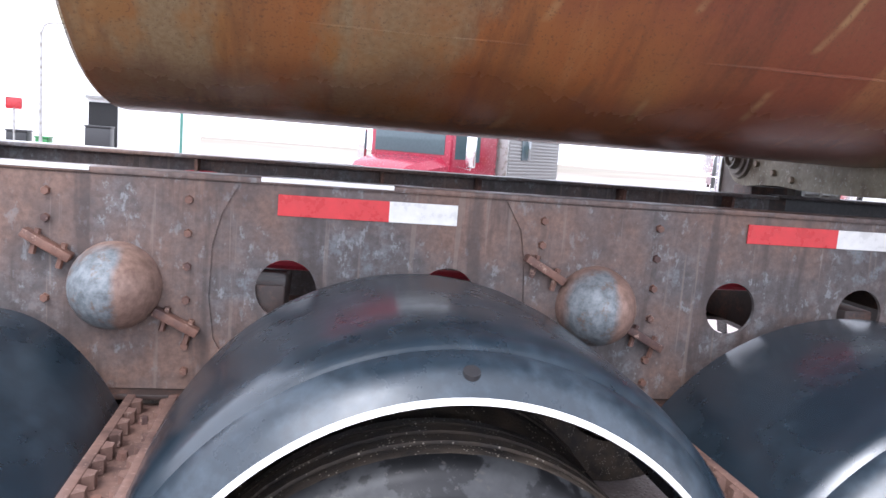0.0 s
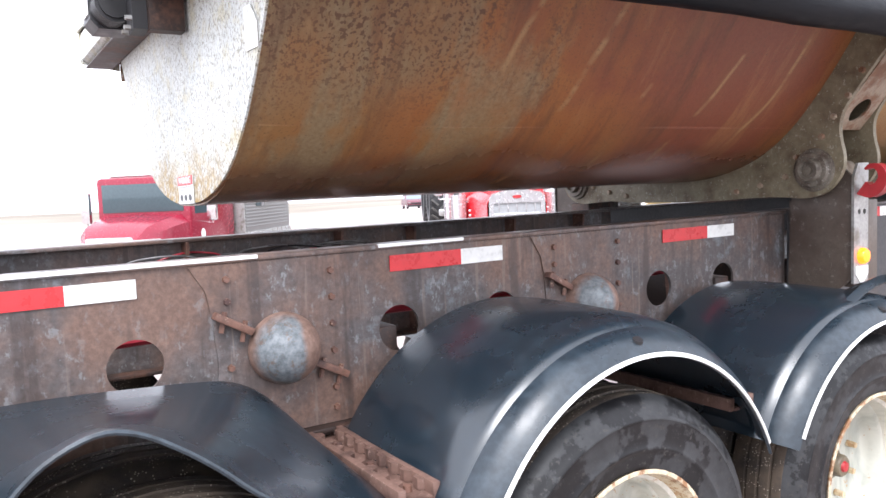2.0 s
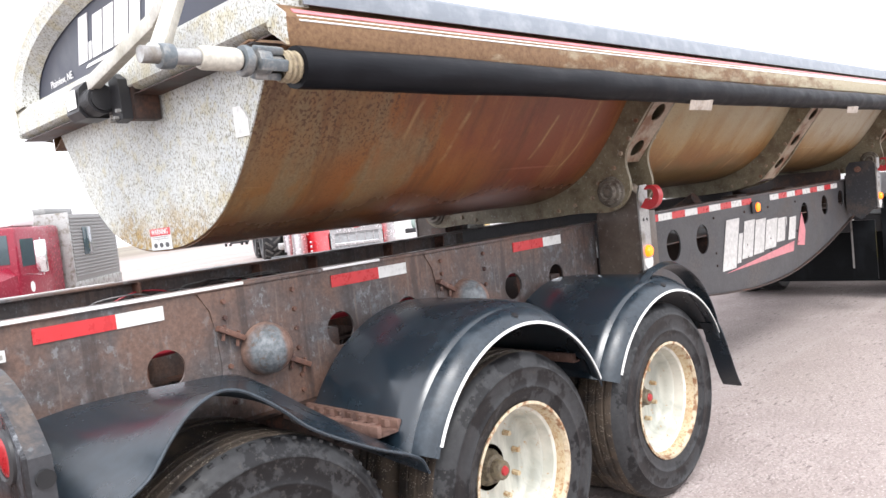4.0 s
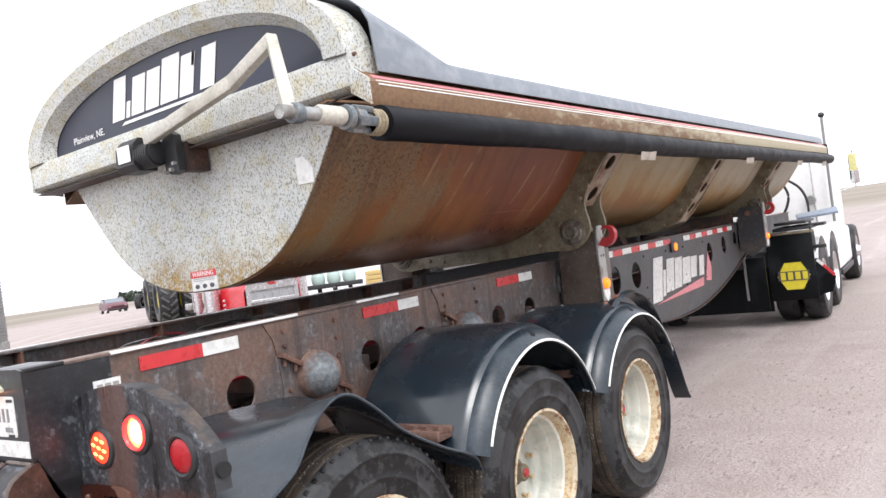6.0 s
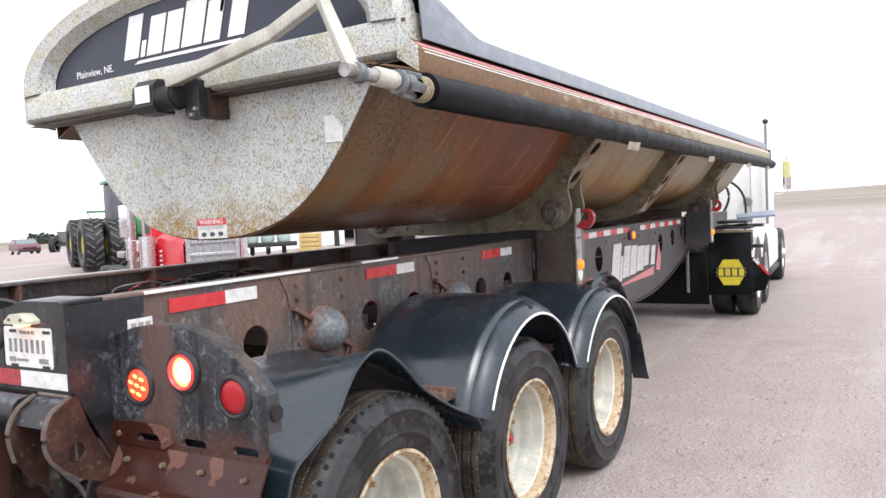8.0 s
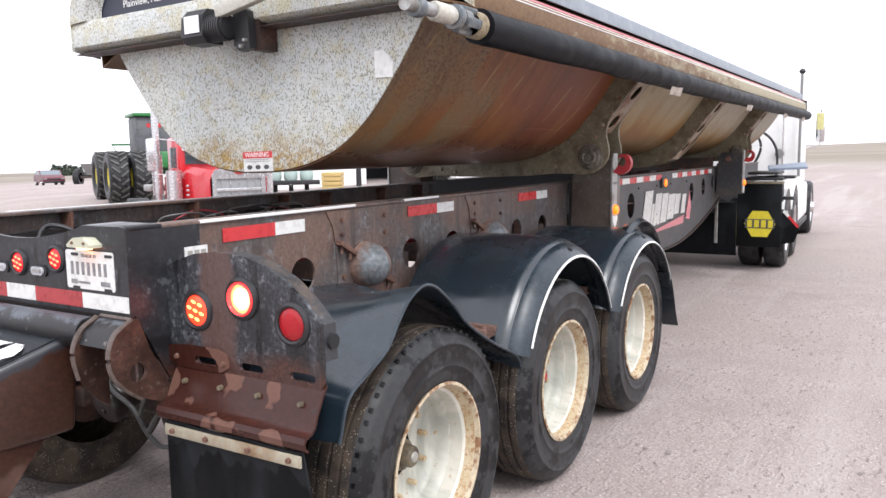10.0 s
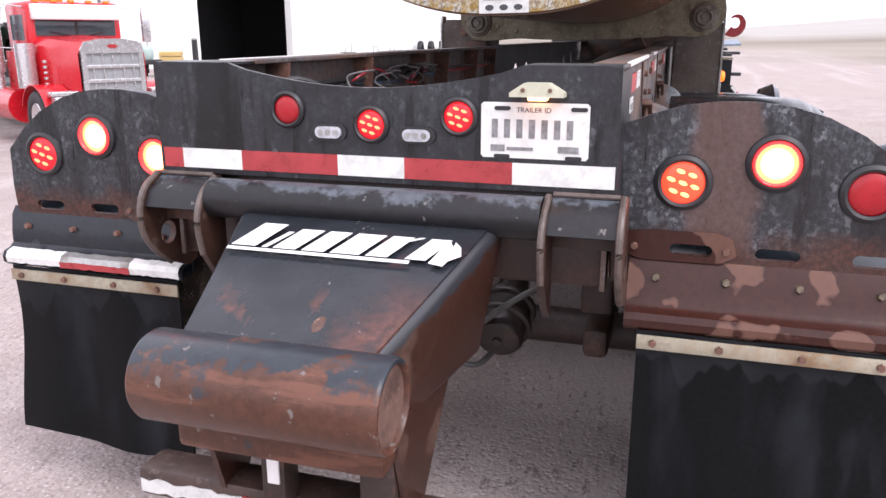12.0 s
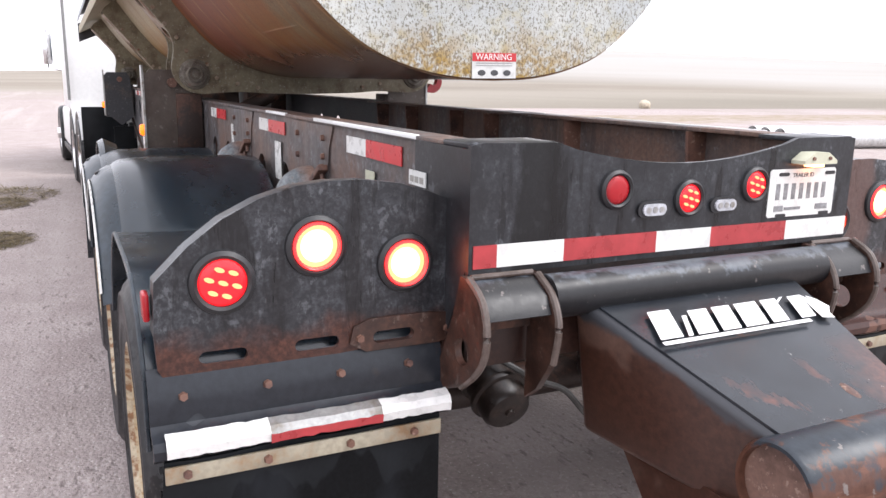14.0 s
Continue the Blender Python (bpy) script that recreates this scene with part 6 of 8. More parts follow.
def tub_shell():
    prof = tub_curve()
    xs = [TUB_X0 + (TUB_X1 - TUB_X0) * k / 60 for k in range(61)]
    rows = [[(x, y, z + 0.004 * noise.noise((x * 1.2, y * 2, z * 2)) - 0.005 * max(0.0, noise.noise((x * 2.3, y * 1.4, 7.0)))) for y, z in prof] for x in xs]
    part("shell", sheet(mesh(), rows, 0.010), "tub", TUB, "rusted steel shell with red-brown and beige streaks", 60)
    for x, name in ((TUB_X0 - 0.004, "end_plate"), (TUB_X1 - 0.006, "front_plate")):
        bm = plate(mesh(), [(TUB_Y + (y - TUB_Y) * 1.004, z - 0.004) for y, z in prof] + [(TUB_Y + 1.02, 2.42), (TUB_Y - 1.02, 2.42)], (), "x", x - 0.008, 0.014)
        part(name, bm, "zinc", TUB, "pale grey end plate peppered with rust specks")
    # weld bead round the end plate and two lapped seams along the shell
    part("weld_bead", tube(mesh(), [(TUB_X0 - 0.001, y, z - 0.003) for y, z in prof], 0.006, 6), "tub", TUB)
    for s in (-1, 1):
        for x0, x1 in ((TUB_X0 + 0.03, 3.66), (3.94, 6.24), (6.52, 8.83), (9.11, TUB_X1 - 0.02)):
            part("seam", tube(mesh(), [(x0 + (x1 - x0) * k / 8, TUB_Y + s * 0.648, 1.806 + 0.003 * math.sin(k * 1.9)) for k in range(9)], 0.008, 6), "tub", TUB, "lapped weld seam")
    # hat channel across the end, with bolted caps
    W = 1.205
    bm = mesh()
    sheet(bm, [[(x, TUB_Y - W, z), (x, TUB_Y + W, z)] for x, z in ((1.17, 2.258), (1.06, 2.276), (1.038, 2.292), (1.035, 2.40), (1.048, 2.422), (1.20, 2.43))], 0.006)
    r = part("end_rim", bm, "zinc_rim", TUB, "speckled channel across the end")
    part("rim_lip", box(mesh(), 1.05, 1.165, TUB_Y - W, TUB_Y + W, 2.252, 2.257), "rust_dark", r)
    for s in (-1, 1):
        cap = part("rim_cap", plate(mesh(), [(1.03, 2.272), (1.20, 2.245), (1.20, 2.46), (1.045, 2.45), (1.03, 2.43)], (), "y", TUB_Y + (W if s > 0 else -W - 0.008), 0.008), "zinc_rim", r)
        for x, z in ((1.062, 2.30), (1.062, 2.41), (1.15, 2.29)):
            part("bolt", bolt(mesh(), (x, TUB_Y + s * (W + 0.008), z), (0, s, 0), 0.009, 0.014), "rust", cap)
        o = RAIL_OUT[s]
        rows = [[(x, TUB_Y + s * y, z) for y, z in ((0.998, 2.255), (1.06, 2.262), (o - 0.05, 2.215), (o - 0.004, 2.196), (o, 2.205), (o, 2.288), (o - 0.012, 2.30), (o - 0.10, 2.37))] for x in (1.05 if s < 0 else 1.2, 3.6, 6.0, 8.4, TUB_X1 + 0.12)]
        if s < 0:
            part("rail_cap", plate(mesh(), [(TUB_Y - 1.195, 2.262), (TUB_Y - o, 2.20), (TUB_Y - o, 2.30), (TUB_Y - 1.195, 2.37)], (), "x", 1.04, 0.012), "zinc_rim", TUB)
        part("side_rail", sheet(mesh(), rows, 0.008), "rail_rust", TUB, "rusty pale top rail")
        part("rail_end", plate(mesh(), [(TUB_Y + s * (o - 0.30), 2.20), (TUB_Y + s * (o + 0.012), 2.07), (TUB_Y + s * (o + 0.012), 2.33), (TUB_Y + s * (o - 0.30), 2.40)], (), "x", TUB_X1 + 0.122, 0.012), "black", TUB, "dark end plate of the top rail")
        rows = [[(x, TUB_Y + s * (o + 0.003 - 0.014 * j), 2.280 + 0.020 * j) for j in (0, 1)] for x in (1.1, 6.0, TUB_X1 + 0.12)]
        part("rail_trim", sheet(mesh(), rows, 0.004), "white", TUB, "pale trim line")
        rows = [[(x, TUB_Y + s * (o - 0.022 - 0.016 * j), 2.311 + 0.016 * j) for j in (0, 1)] for x in (1.1, 6.0, TUB_X1 + 0.12)]
        part("tarp_stripe", sheet(mesh(), rows, 0.004), "pink", TUB, "faded red stripe")


def arch(k, n, w=1.18, base=2.33, rise=0.12, square=0.85):
    a = math.pi * k / n
    return TUB_Y - w * math.cos(a), base + rise * max(0.0, math.sin(a)) ** square


def tarp_and_bow():
    n = 24
    rows = []
    for j in range(37):
        x = 1.15 + 0.275 * j
        up = 0.30 * smooth01((1.75 - x) / 0.6)
        row = []
        for k in range(n + 1):
            y, z = arch(k, n, 1.215, 2.345, 0.17 + up, 0.42)
            if y < TUB_Y:
                y = TUB_Y - (TUB_Y - y) * 1.255 / 1.215
            row.append((x, y, z))
        rows.append(row)
    part("tarp", sheet(mesh(), rows, 0.006), "tarp_sky_sheen", TUB, "dark tarp drawn taut over the load, sky sheen in its grey-blue colour", 60)
    outline = [arch(k, n, 1.10, 2.42, 0.38) for k in range(n + 1)]
    part("end_board", plate(mesh(), [(y, z) for y, z in outline], (), "x", 1.10, 0.012), "board", TUB, "dark blue-black arched end board")
    rows = []
    for k in range(n + 1):
        y0, z0 = arch(k, n, 1.205, 2.42, 0.46)
        y1, z1 = arch(k, n, 1.03, 2.42, 0.335)
        rows.append([(1.19, y0, z0), (1.03, y0, z0), (1.022, y0, z0 - 0.008), (1.03, (y0 + 2 * y1) / 3, (z0 + 2 * z1) / 3), (1.095, y1, z1)])
    part("bow", sheet(mesh(), rows, 0.008), "zinc_rim", TUB, "speckled grey bow round the end board")
    # brand mark on the board as plain slanted blocks
    y = 0.376
    for w in (0.105, 0.03, 0.105, 0.105, 0.135, 0.10, 0.022, 0.10):
        z1 = 2.715 if w > 0.11 or y > 0.3 else 2.585 if w == 0.03 else 2.69
        z0 = 2.63 if w == 0.022 else 2.508
        sl = 0.30 * (z1 - z0)
        part("brand_block", plate(mesh(), [(y, z0), (y - w, z0), (y - w - sl, z1), (y - sl, z1)], (), "x", 1.096, 0.003), "white", TUB, "plain white brand shape")
        y -= w + 0.016
    part("brand_block", plate(mesh(), [(0.30, 2.478), (-0.42, 2.478), (-0.42, 2.492), (0.27, 2.492)], (), "x", 1.096, 0.003), "white", TUB, "plain white underline")
    text("Plainview, NE.", (1.0955, 0.756, 2.468), 0.052, "white", TUB, (90, 0, -90))


def roll_tube():
    y, z = TUB_Y - 1.30, 2.125
    rnd = random.Random(2)
    n = 150
    bm = mesh()
    rings = []
    for k in range(n + 1):
        x = 1.05 + (TUB_X1 + 0.10 - 1.05) * k / n
        r = 0.066 + 0.0035 * noise.noise((x * 3.1, 0, 2.0)) + 0.002 * rnd.random()
        twist = 0.5 * x
        rings.append([bm.verts.new((x, y + (r + 0.003 * math.sin(3 * a + 9 * x + twist)) * math.cos(a), z - 0.012 * smooth01((x - 2) / 3) + (r + 0.002 * math.sin(2 * a - 5 * x)) * math.sin(a))) for a in (2 * math.pi * q / 20 for q in range(20))])
    for a, b in zip(rings, rings[1:]):
        for q in range(20):
            bm.faces.new((a[q], a[(q + 1) % 20], b[(q + 1) % 20], b[q]))
    bm.faces.new(rings[0][::-1]), bm.faces.new(rings[-1])
    t = part("tarp_roll", bm, "tarp", TUB, "rolled black tarp along the rail", 60)
    part("roll_sleeve", lathe(mesh(), [(0.0005, 0.0), (0.030, 0.002), (0.035, 0.012), (0.035, 0.115), (0.030, 0.13)], (0.72, y, z + 0.012), "x", 24), "sleeve", t, "off-white plastic sleeve")
    part("roll_pipe", cyl(mesh(), (0.55, y, z + 0.012), (1.12, y, z + 0.012), 0.024, seg=16), "steel", t)
    for x, r, w in ((0.60, 0.036, 0.045), (0.855, 0.047, 0.03), (0.90, 0.042, 0.05)):
        part("joint_collar", lathe(mesh(), [(r * 0.6, 0.0), (r * 0.95, 0.003), (r, 0.010), (r, w - 0.010), (r * 0.95, w - 0.003), (r * 0.6, w)], (x, y, z + 0.010), "x", 14), "joint", t, "dull blue-grey metal universal joint")
    for k in range(4):
        m = Matrix.Translation((0.945, y, z + 0.008)) @ Matrix.Rotation(radians(20 + 90 * k), 4, "X")
        box(bm := mesh(), -0.045, 0.05, -0.018, 0.018, 0.026, 0.050, 0.006, m)
        part("joint_yoke", bm, "joint", t)
    for x in (0.992, 1.012, 1.034):
        part("cord_wrap", lathe(mesh(), [(0.040, 0.0), (0.049, 0.004), (0.051, 0.010), (0.047, 0.018), (0.040, 0.020)], (x, y, z), "x", 20), "cord", t, "tan cord wound round the roll")
    for x in (3.62, 6.28, 8.62, 10.3):
        m = Matrix.Translation((x, y - 0.004, z - 0.062)) @ Matrix.Rotation(radians(18), 4, "X")
        part("strap_tag", box(mesh(), 0, 0.27, -0.036, -0.032, -0.045, 0.050, 0.001, m), "tag", t, "pale strap tag")
    # crank motor on the end with its arm
    body = [(1.03, 2.345), (0.945, 2.345), (0.915, 2.315), (0.905, 2.22), (0.93, 2.19), (1.03, 2.19)]
    m = part("crank_motor", plate(mesh(), body, (), "y", -0.035, 0.135), "black", TUB, "black tarp crank motor")
    part("end_cap", plate(mesh(), [(a * 0.94 + 0.058, 2.267 + (b - 2.267) * 0.9) for a, b in body], (), "y", 0.10, 0.012), "black", m)
    part("cap_bolt", bolt(mesh(), (0.965, 0.112, 2.275), (0, 1, 0), 0.012, 0.012), "steel", m)
    part("cap_slot", box(mesh(), 0.925, 0.94, 0.112, 0.114, 2.205, 2.25), "white", m)
    part("label", plate(mesh(), [(-0.02, 2.235), (-0.02, 2.312), (0.075, 2.312), (0.075, 2.235)], (), "x", 0.9, 0.004, Matrix.Translation((0.0, 0, 0))), "white", m, "white sticker")
    for k in range(7):
        part("fin", cyl(mesh(), (0.97, -0.036 - 0.014 * k, 2.255), (0.97, -0.044 - 0.014 * k, 2.255), 0.062, seg=22), "black", m)
    part("fin_core", cyl(mesh(), (0.97, -0.035, 2.255), (0.97, -0.14, 2.255), 0.050, seg=18), "black", m)
    part("motor_mount", plate(mesh(), [(-0.135, 2.17), (-0.135, 2.345), (-0.175, 2.352), (-0.23, 2.32), (-0.232, 2.155), (-0.17, 2.145)], (), "x", 1.0, 0.045), "black", m)
    part("mount_plate", plate(mesh(), [(-0.20, 2.15), (-0.20, 2.34), (-0.255, 2.33), (-0.255, 2.15)], (), "x", 1.046, 0.11), "rust_dark", m)
    for q in ((-0.19, 2.165), (-0.215, 2.19), (-0.15, 2.158)):
        part("bolt", bolt(mesh(), (1.0, q[0], q[1]), (-1, 0, 0), 0.010, 0.02), "steel", m)
    for p, q, h in (((0.945, -0.10, 2.318), (0.945, -0.74, 2.43), 0.030), ((0.945, -0.73, 2.428), (0.93, -1.02, 2.53), 0.028), ((0.93, -1.01, 2.53), (0.60, y, z + 0.012), 0.024)):
        p, q = Vector(p), Vector(q)
        turn = (q - p).to_track_quat("X", "Z").to_matrix().to_4x4()
        part("crank_arm", box(mesh(), 0, (q - p).length, -0.022, 0.022, -h, h, 0.007, Matrix.Translation(p) @ turn), "sleeve", TUB, "pale grey square crank arm")
    dec = part("warning_decal", plate(mesh(), [(0.016, 1.596), (0.016, 1.692), (-0.178, 1.692), (-0.178, 1.596)], (), "x", 1.163, 0.003), "white_tape", TUB, "white warning decal")
    part("decal_band", box(mesh(), 1.1615, 1.163, -0.178, 0.016, 1.660, 1.692), "red_tape", dec)
    text("WARNING", (1.1612, 0.002, 1.666), 0.033, "white", TUB, (90, 0, -90))
    for k in range(3):
        part("print_bar", plate(mesh(), circle(-0.137 + 0.056 * k, 1.617, 0.017, 14, 0.011), (), "x", 1.1615, 0.0015), "bar_dark", dec)
    for zz in (1.643, 1.652):
        part("print_bar", box(mesh(), 1.1615, 1.163, -0.160, 0.0, zz, zz + 0.003), "steel", dec)
    part("decal", plate(mesh(), [(-0.806, 2.102), (-0.858, 2.10), (-0.903, 2.05), (-0.899, 1.984), (-0.807, 1.987)], (), "x", 1.163, 0.003), "white_tape", TUB, "torn white decal")


RIBS = ((3.80, True), (6.38, False), (8.97, True))


def ribs():
    """Paired saddle plates under the shell, a holed strip between them, and pin bosses on the first and last pair."""
    prof = tub_curve()
    for x, pinned in RIBS:
        low = [(0.72, 1.49), (0.60, 1.497), (0.45, 1.50), (0.30, 1.49), (0.0, 1.485)] if pinned else [(0.60, 1.545), (0.45, 1.505), (0.30, 1.485), (0.0, 1.475)]
        lower = [(1.03, 2.25), (1.125, 2.16), (1.05, 2.06), (0.955, 1.945), (0.885, 1.845), (0.872, 1.76), (0.89, 1.66), (0.875, 1.585), (0.81, 1.515)] + low if pinned else [(1.03, 2.25), (1.125, 2.16), (1.045, 2.05), (0.93, 1.91), (0.80, 1.74), (0.70, 1.63)] + low
        pts = [(p.x, p.y) for p in spline([(TUB_Y - a, b, 0) for a, b in lower], 3)] + [(p.x, p.y) for p in spline([(TUB_Y + a, b, 0) for a, b in lower[::-1]], 3)][1:]
        inner = [(y, z + 0.002) for y, z in prof[::-1]]
        for dx in (-0.13, 0.13):
            bm = plate(mesh(), pts + inner, (), "x", x + dx - 0.012, 0.024)
            rib = part("saddle_plate", bm, "saddle", TUB, "curved saddle plate with flaking grey paint")
            face = x + dx + math.copysign(0.012, dx)
            for s in (-1, 1):
                for a, b in ((0.955, 2.02), (0.895, 1.925), (0.83, 1.845), (0.775, 1.765), (0.715, 1.70), (0.655, 1.685), (0.60, 1.60), (0.47, 1.565), (0.34, 1.54)):
                    if not (pinned and math.hypot(a - 0.757, b - 1.612) < 0.105):
                        part("bolt", bolt(mesh(), (face, TUB_Y + s * (a + 0.02), b - 0.012), (math.copysign(1, dx), 0, 0), 0.015, 0.014), "cover", rib)
        for s in (-1, 1):
            # holed strip between the two saddle plates
            d = Vector((0.0, -s * 0.65, -0.76)).normalized()
            top = Vector((x, TUB_Y + s * 1.123, 2.136))
            nrm = Vector((0, s * 0.76, -0.65)).normalized()
            m = Matrix(((1, d.x, nrm.x, top.x), (0, d.y, nrm.y, top.y), (0, d.z, nrm.z, top.z), (0, 0, 0, 1)))
            L = 0.47 if pinned else 0.76
            holes = [circle(0, v, 0.058, 22) for v in ((0.12, 0.37) if pinned else (0.12, 0.37, 0.60))]
            bm = plate(mesh(), [(-0.115, 0.0), (0.115, 0.0), (0.115, L), (-0.115, L)], holes, "z", -0.012, 0.010, m)
            part("cover_strip", bm, "cover", TUB, "pale rusty cover strip with round holes")
            part("strip_back", plate(mesh(), [(-0.115, 0.0), (0.115, 0.0), (0.115, L), (-0.115, L)], (), "z", -0.10, 0.006, m), "dark", TUB)
            if pinned:
                c = (x, TUB_Y + s * 0.757, 1.612)
                for dx, way in ((-0.142, -1), (0.142, 1)):
                    bm = lathe(mesh(), [(0.0005, 0.052), (0.016, 0.052), (0.018, 0.040), (0.034, 0.040), (0.040, 0.058), (0.047, 0.058), (0.052, 0.045), (0.054, 0.032), (0.072, 0.030), (0.078, 0.018), (0.090, 0.014), (0.094, 0.0)], (x + dx, c[1], c[2]), "x", 32, way)
                    part("pin_boss", bm, "boss", TUB, "round pin boss")
                part("pin", cyl(mesh(), (x - 0.14, c[1], c[2]), (x + 0.14, c[1], c[2]), 0.036, seg=20), "pin", TUB, "pale pivot pin")
        part("saddle_web", sheet(mesh(), [[(x - 0.118, TUB_Y + a, b), (x + 0.118, TUB_Y + a, b)] for a, b in ((-0.60, 1.56), (-0.42, 1.53), (0.0, 1.505), (0.42, 1.53), (0.60, 1.56))], 0.012), "rust_dark", TUB)


def pivot_blocks():
    for x in (3.80, 8.97):
        bm = box(mesh(), x - 0.10, x + 0.08, 0.625, 0.78, 1.15, 1.49, 0.006)
        b = part("pivot_post", bm, "rust_dark", TRAILER)
        bm = box(mesh(), x + 0.16, x + 0.36, 0.64, 0.78, 1.15, 1.47, 0.01)
        for q in (x + 0.16, x + 0.25, x + 0.342):
            plate(bm, [(0.64, 1.46), (0.78, 1.46), (0.78, 1.53), (0.75, 1.56), (0.67, 1.56), (0.64, 1.53)], (), "x", q, 0.018)
        part("clevis", bm, "steel", b, "pale steel pivot clevis")
        for q in (x + 0.18, x + 0.27):
            part("roller", cyl(mesh(), (q, 0.71, 1.53), (q + 0.068, 0.71, 1.53), 0.036, seg=18), "white", b, "white pivot roller")
    for x in (6.2, 7.3):
        part("rest_block", box(mesh(), x - 0.1, x + 0.1, -0.55, -0.40, 1.2, 1.47, 0.01), "rust_dark", TRAILER)
    # added plate, blocks the bright view through the gap below the tub
    part("added_gap_plate", box(mesh(), 8.60, 8.64, -0.60, 0.60, 1.215, 1.570, 0.006), "rust_dark", TRAILER, "added dark plate closing the gap under the tub")
    part("lift_cylinder", cyl(mesh(), (5.75, 0.1, 1.22), (5.75, -0.35, 1.47), 0.07, seg=20), "rust_dark", TRAILER)


MAT["saddle"] = worn("flaking_olive_steel", (0.225, 0.195, 0.128), (0.135, 0.100, 0.060), 0.55, scale=9.0, lo=0.46, hi=0.64, third=(0.31, 0.295, 0.24))
MAT["cover"] = worn("pale_rusty_plate", (0.33, 0.26, 0.19), (0.2, 0.1, 0.055), 0.55, scale=7.0, lo=0.48, hi=0.6)
MAT["board"] = plain("dark_blue_board", (0.022, 0.026, 0.045), 0.4, vary=0.25, scale=6.0)
MAT["sleeve"] = worn("yellowed_white_plastic", (0.55, 0.53, 0.46), (0.40, 0.38, 0.31), 0.4, scale=7.0, lo=0.5, hi=0.7)
MAT["joint"] = worn("blue_grey_joint", (0.15, 0.175, 0.19), (0.26, 0.26, 0.25), 0.4, 0.3, scale=14.0)
MAT["cord"] = worn("tan_cord", (0.36, 0.30, 0.20), (0.20, 0.16, 0.11), 0.8, scale=30.0)
MAT["tag"] = worn("pale_strap_tag", (0.50, 0.44, 0.38), (0.36, 0.30, 0.24), 0.6, scale=14.0)
MAT["pin"] = worn("rubbed_pivot_pin", (0.50, 0.44, 0.36), (0.28, 0.20, 0.15), 0.4, 0.2, scale=10.0)
tub_shell(), tarp_and_bow(), roll_tube(), ribs(), pivot_blocks()


# ---- the road tractor that pulls the trailer ----
def road_wheel(parent, x, y, z, r, w, s, rim="chrome", deep=False):
    prof = [(r * 0.57, 0.01), (r * 0.62, -0.004), (r * 0.78, -0.012), (r * 0.92, -0.004), (r * 0.985, 0.03), (r, 0.06), (r, w - 0.06), (r * 0.985, w - 0.03), (r * 0.9, w), (r * 0.57, w - 0.02)]
    t = part("wheel", lathe(mesh(), prof, (x, y, z), "y", 36, -s), "rubber", parent, "black truck tyre")
    d = 0.10 if deep else -0.02
    part("rim", lathe(mesh(), [(r * 0.57, 0.012), (r * 0.55, 0.0), (r * 0.52, 0.02), (r * 0.47, 0.06 + d), (r * 0.3, 0.07 + d), (r * 0.2, 0.02 + d), (r * 0.18, -0.03 + d), (0.0005, -0.035 + d)], (x, y, z), "y", 30, -s), rim, t)


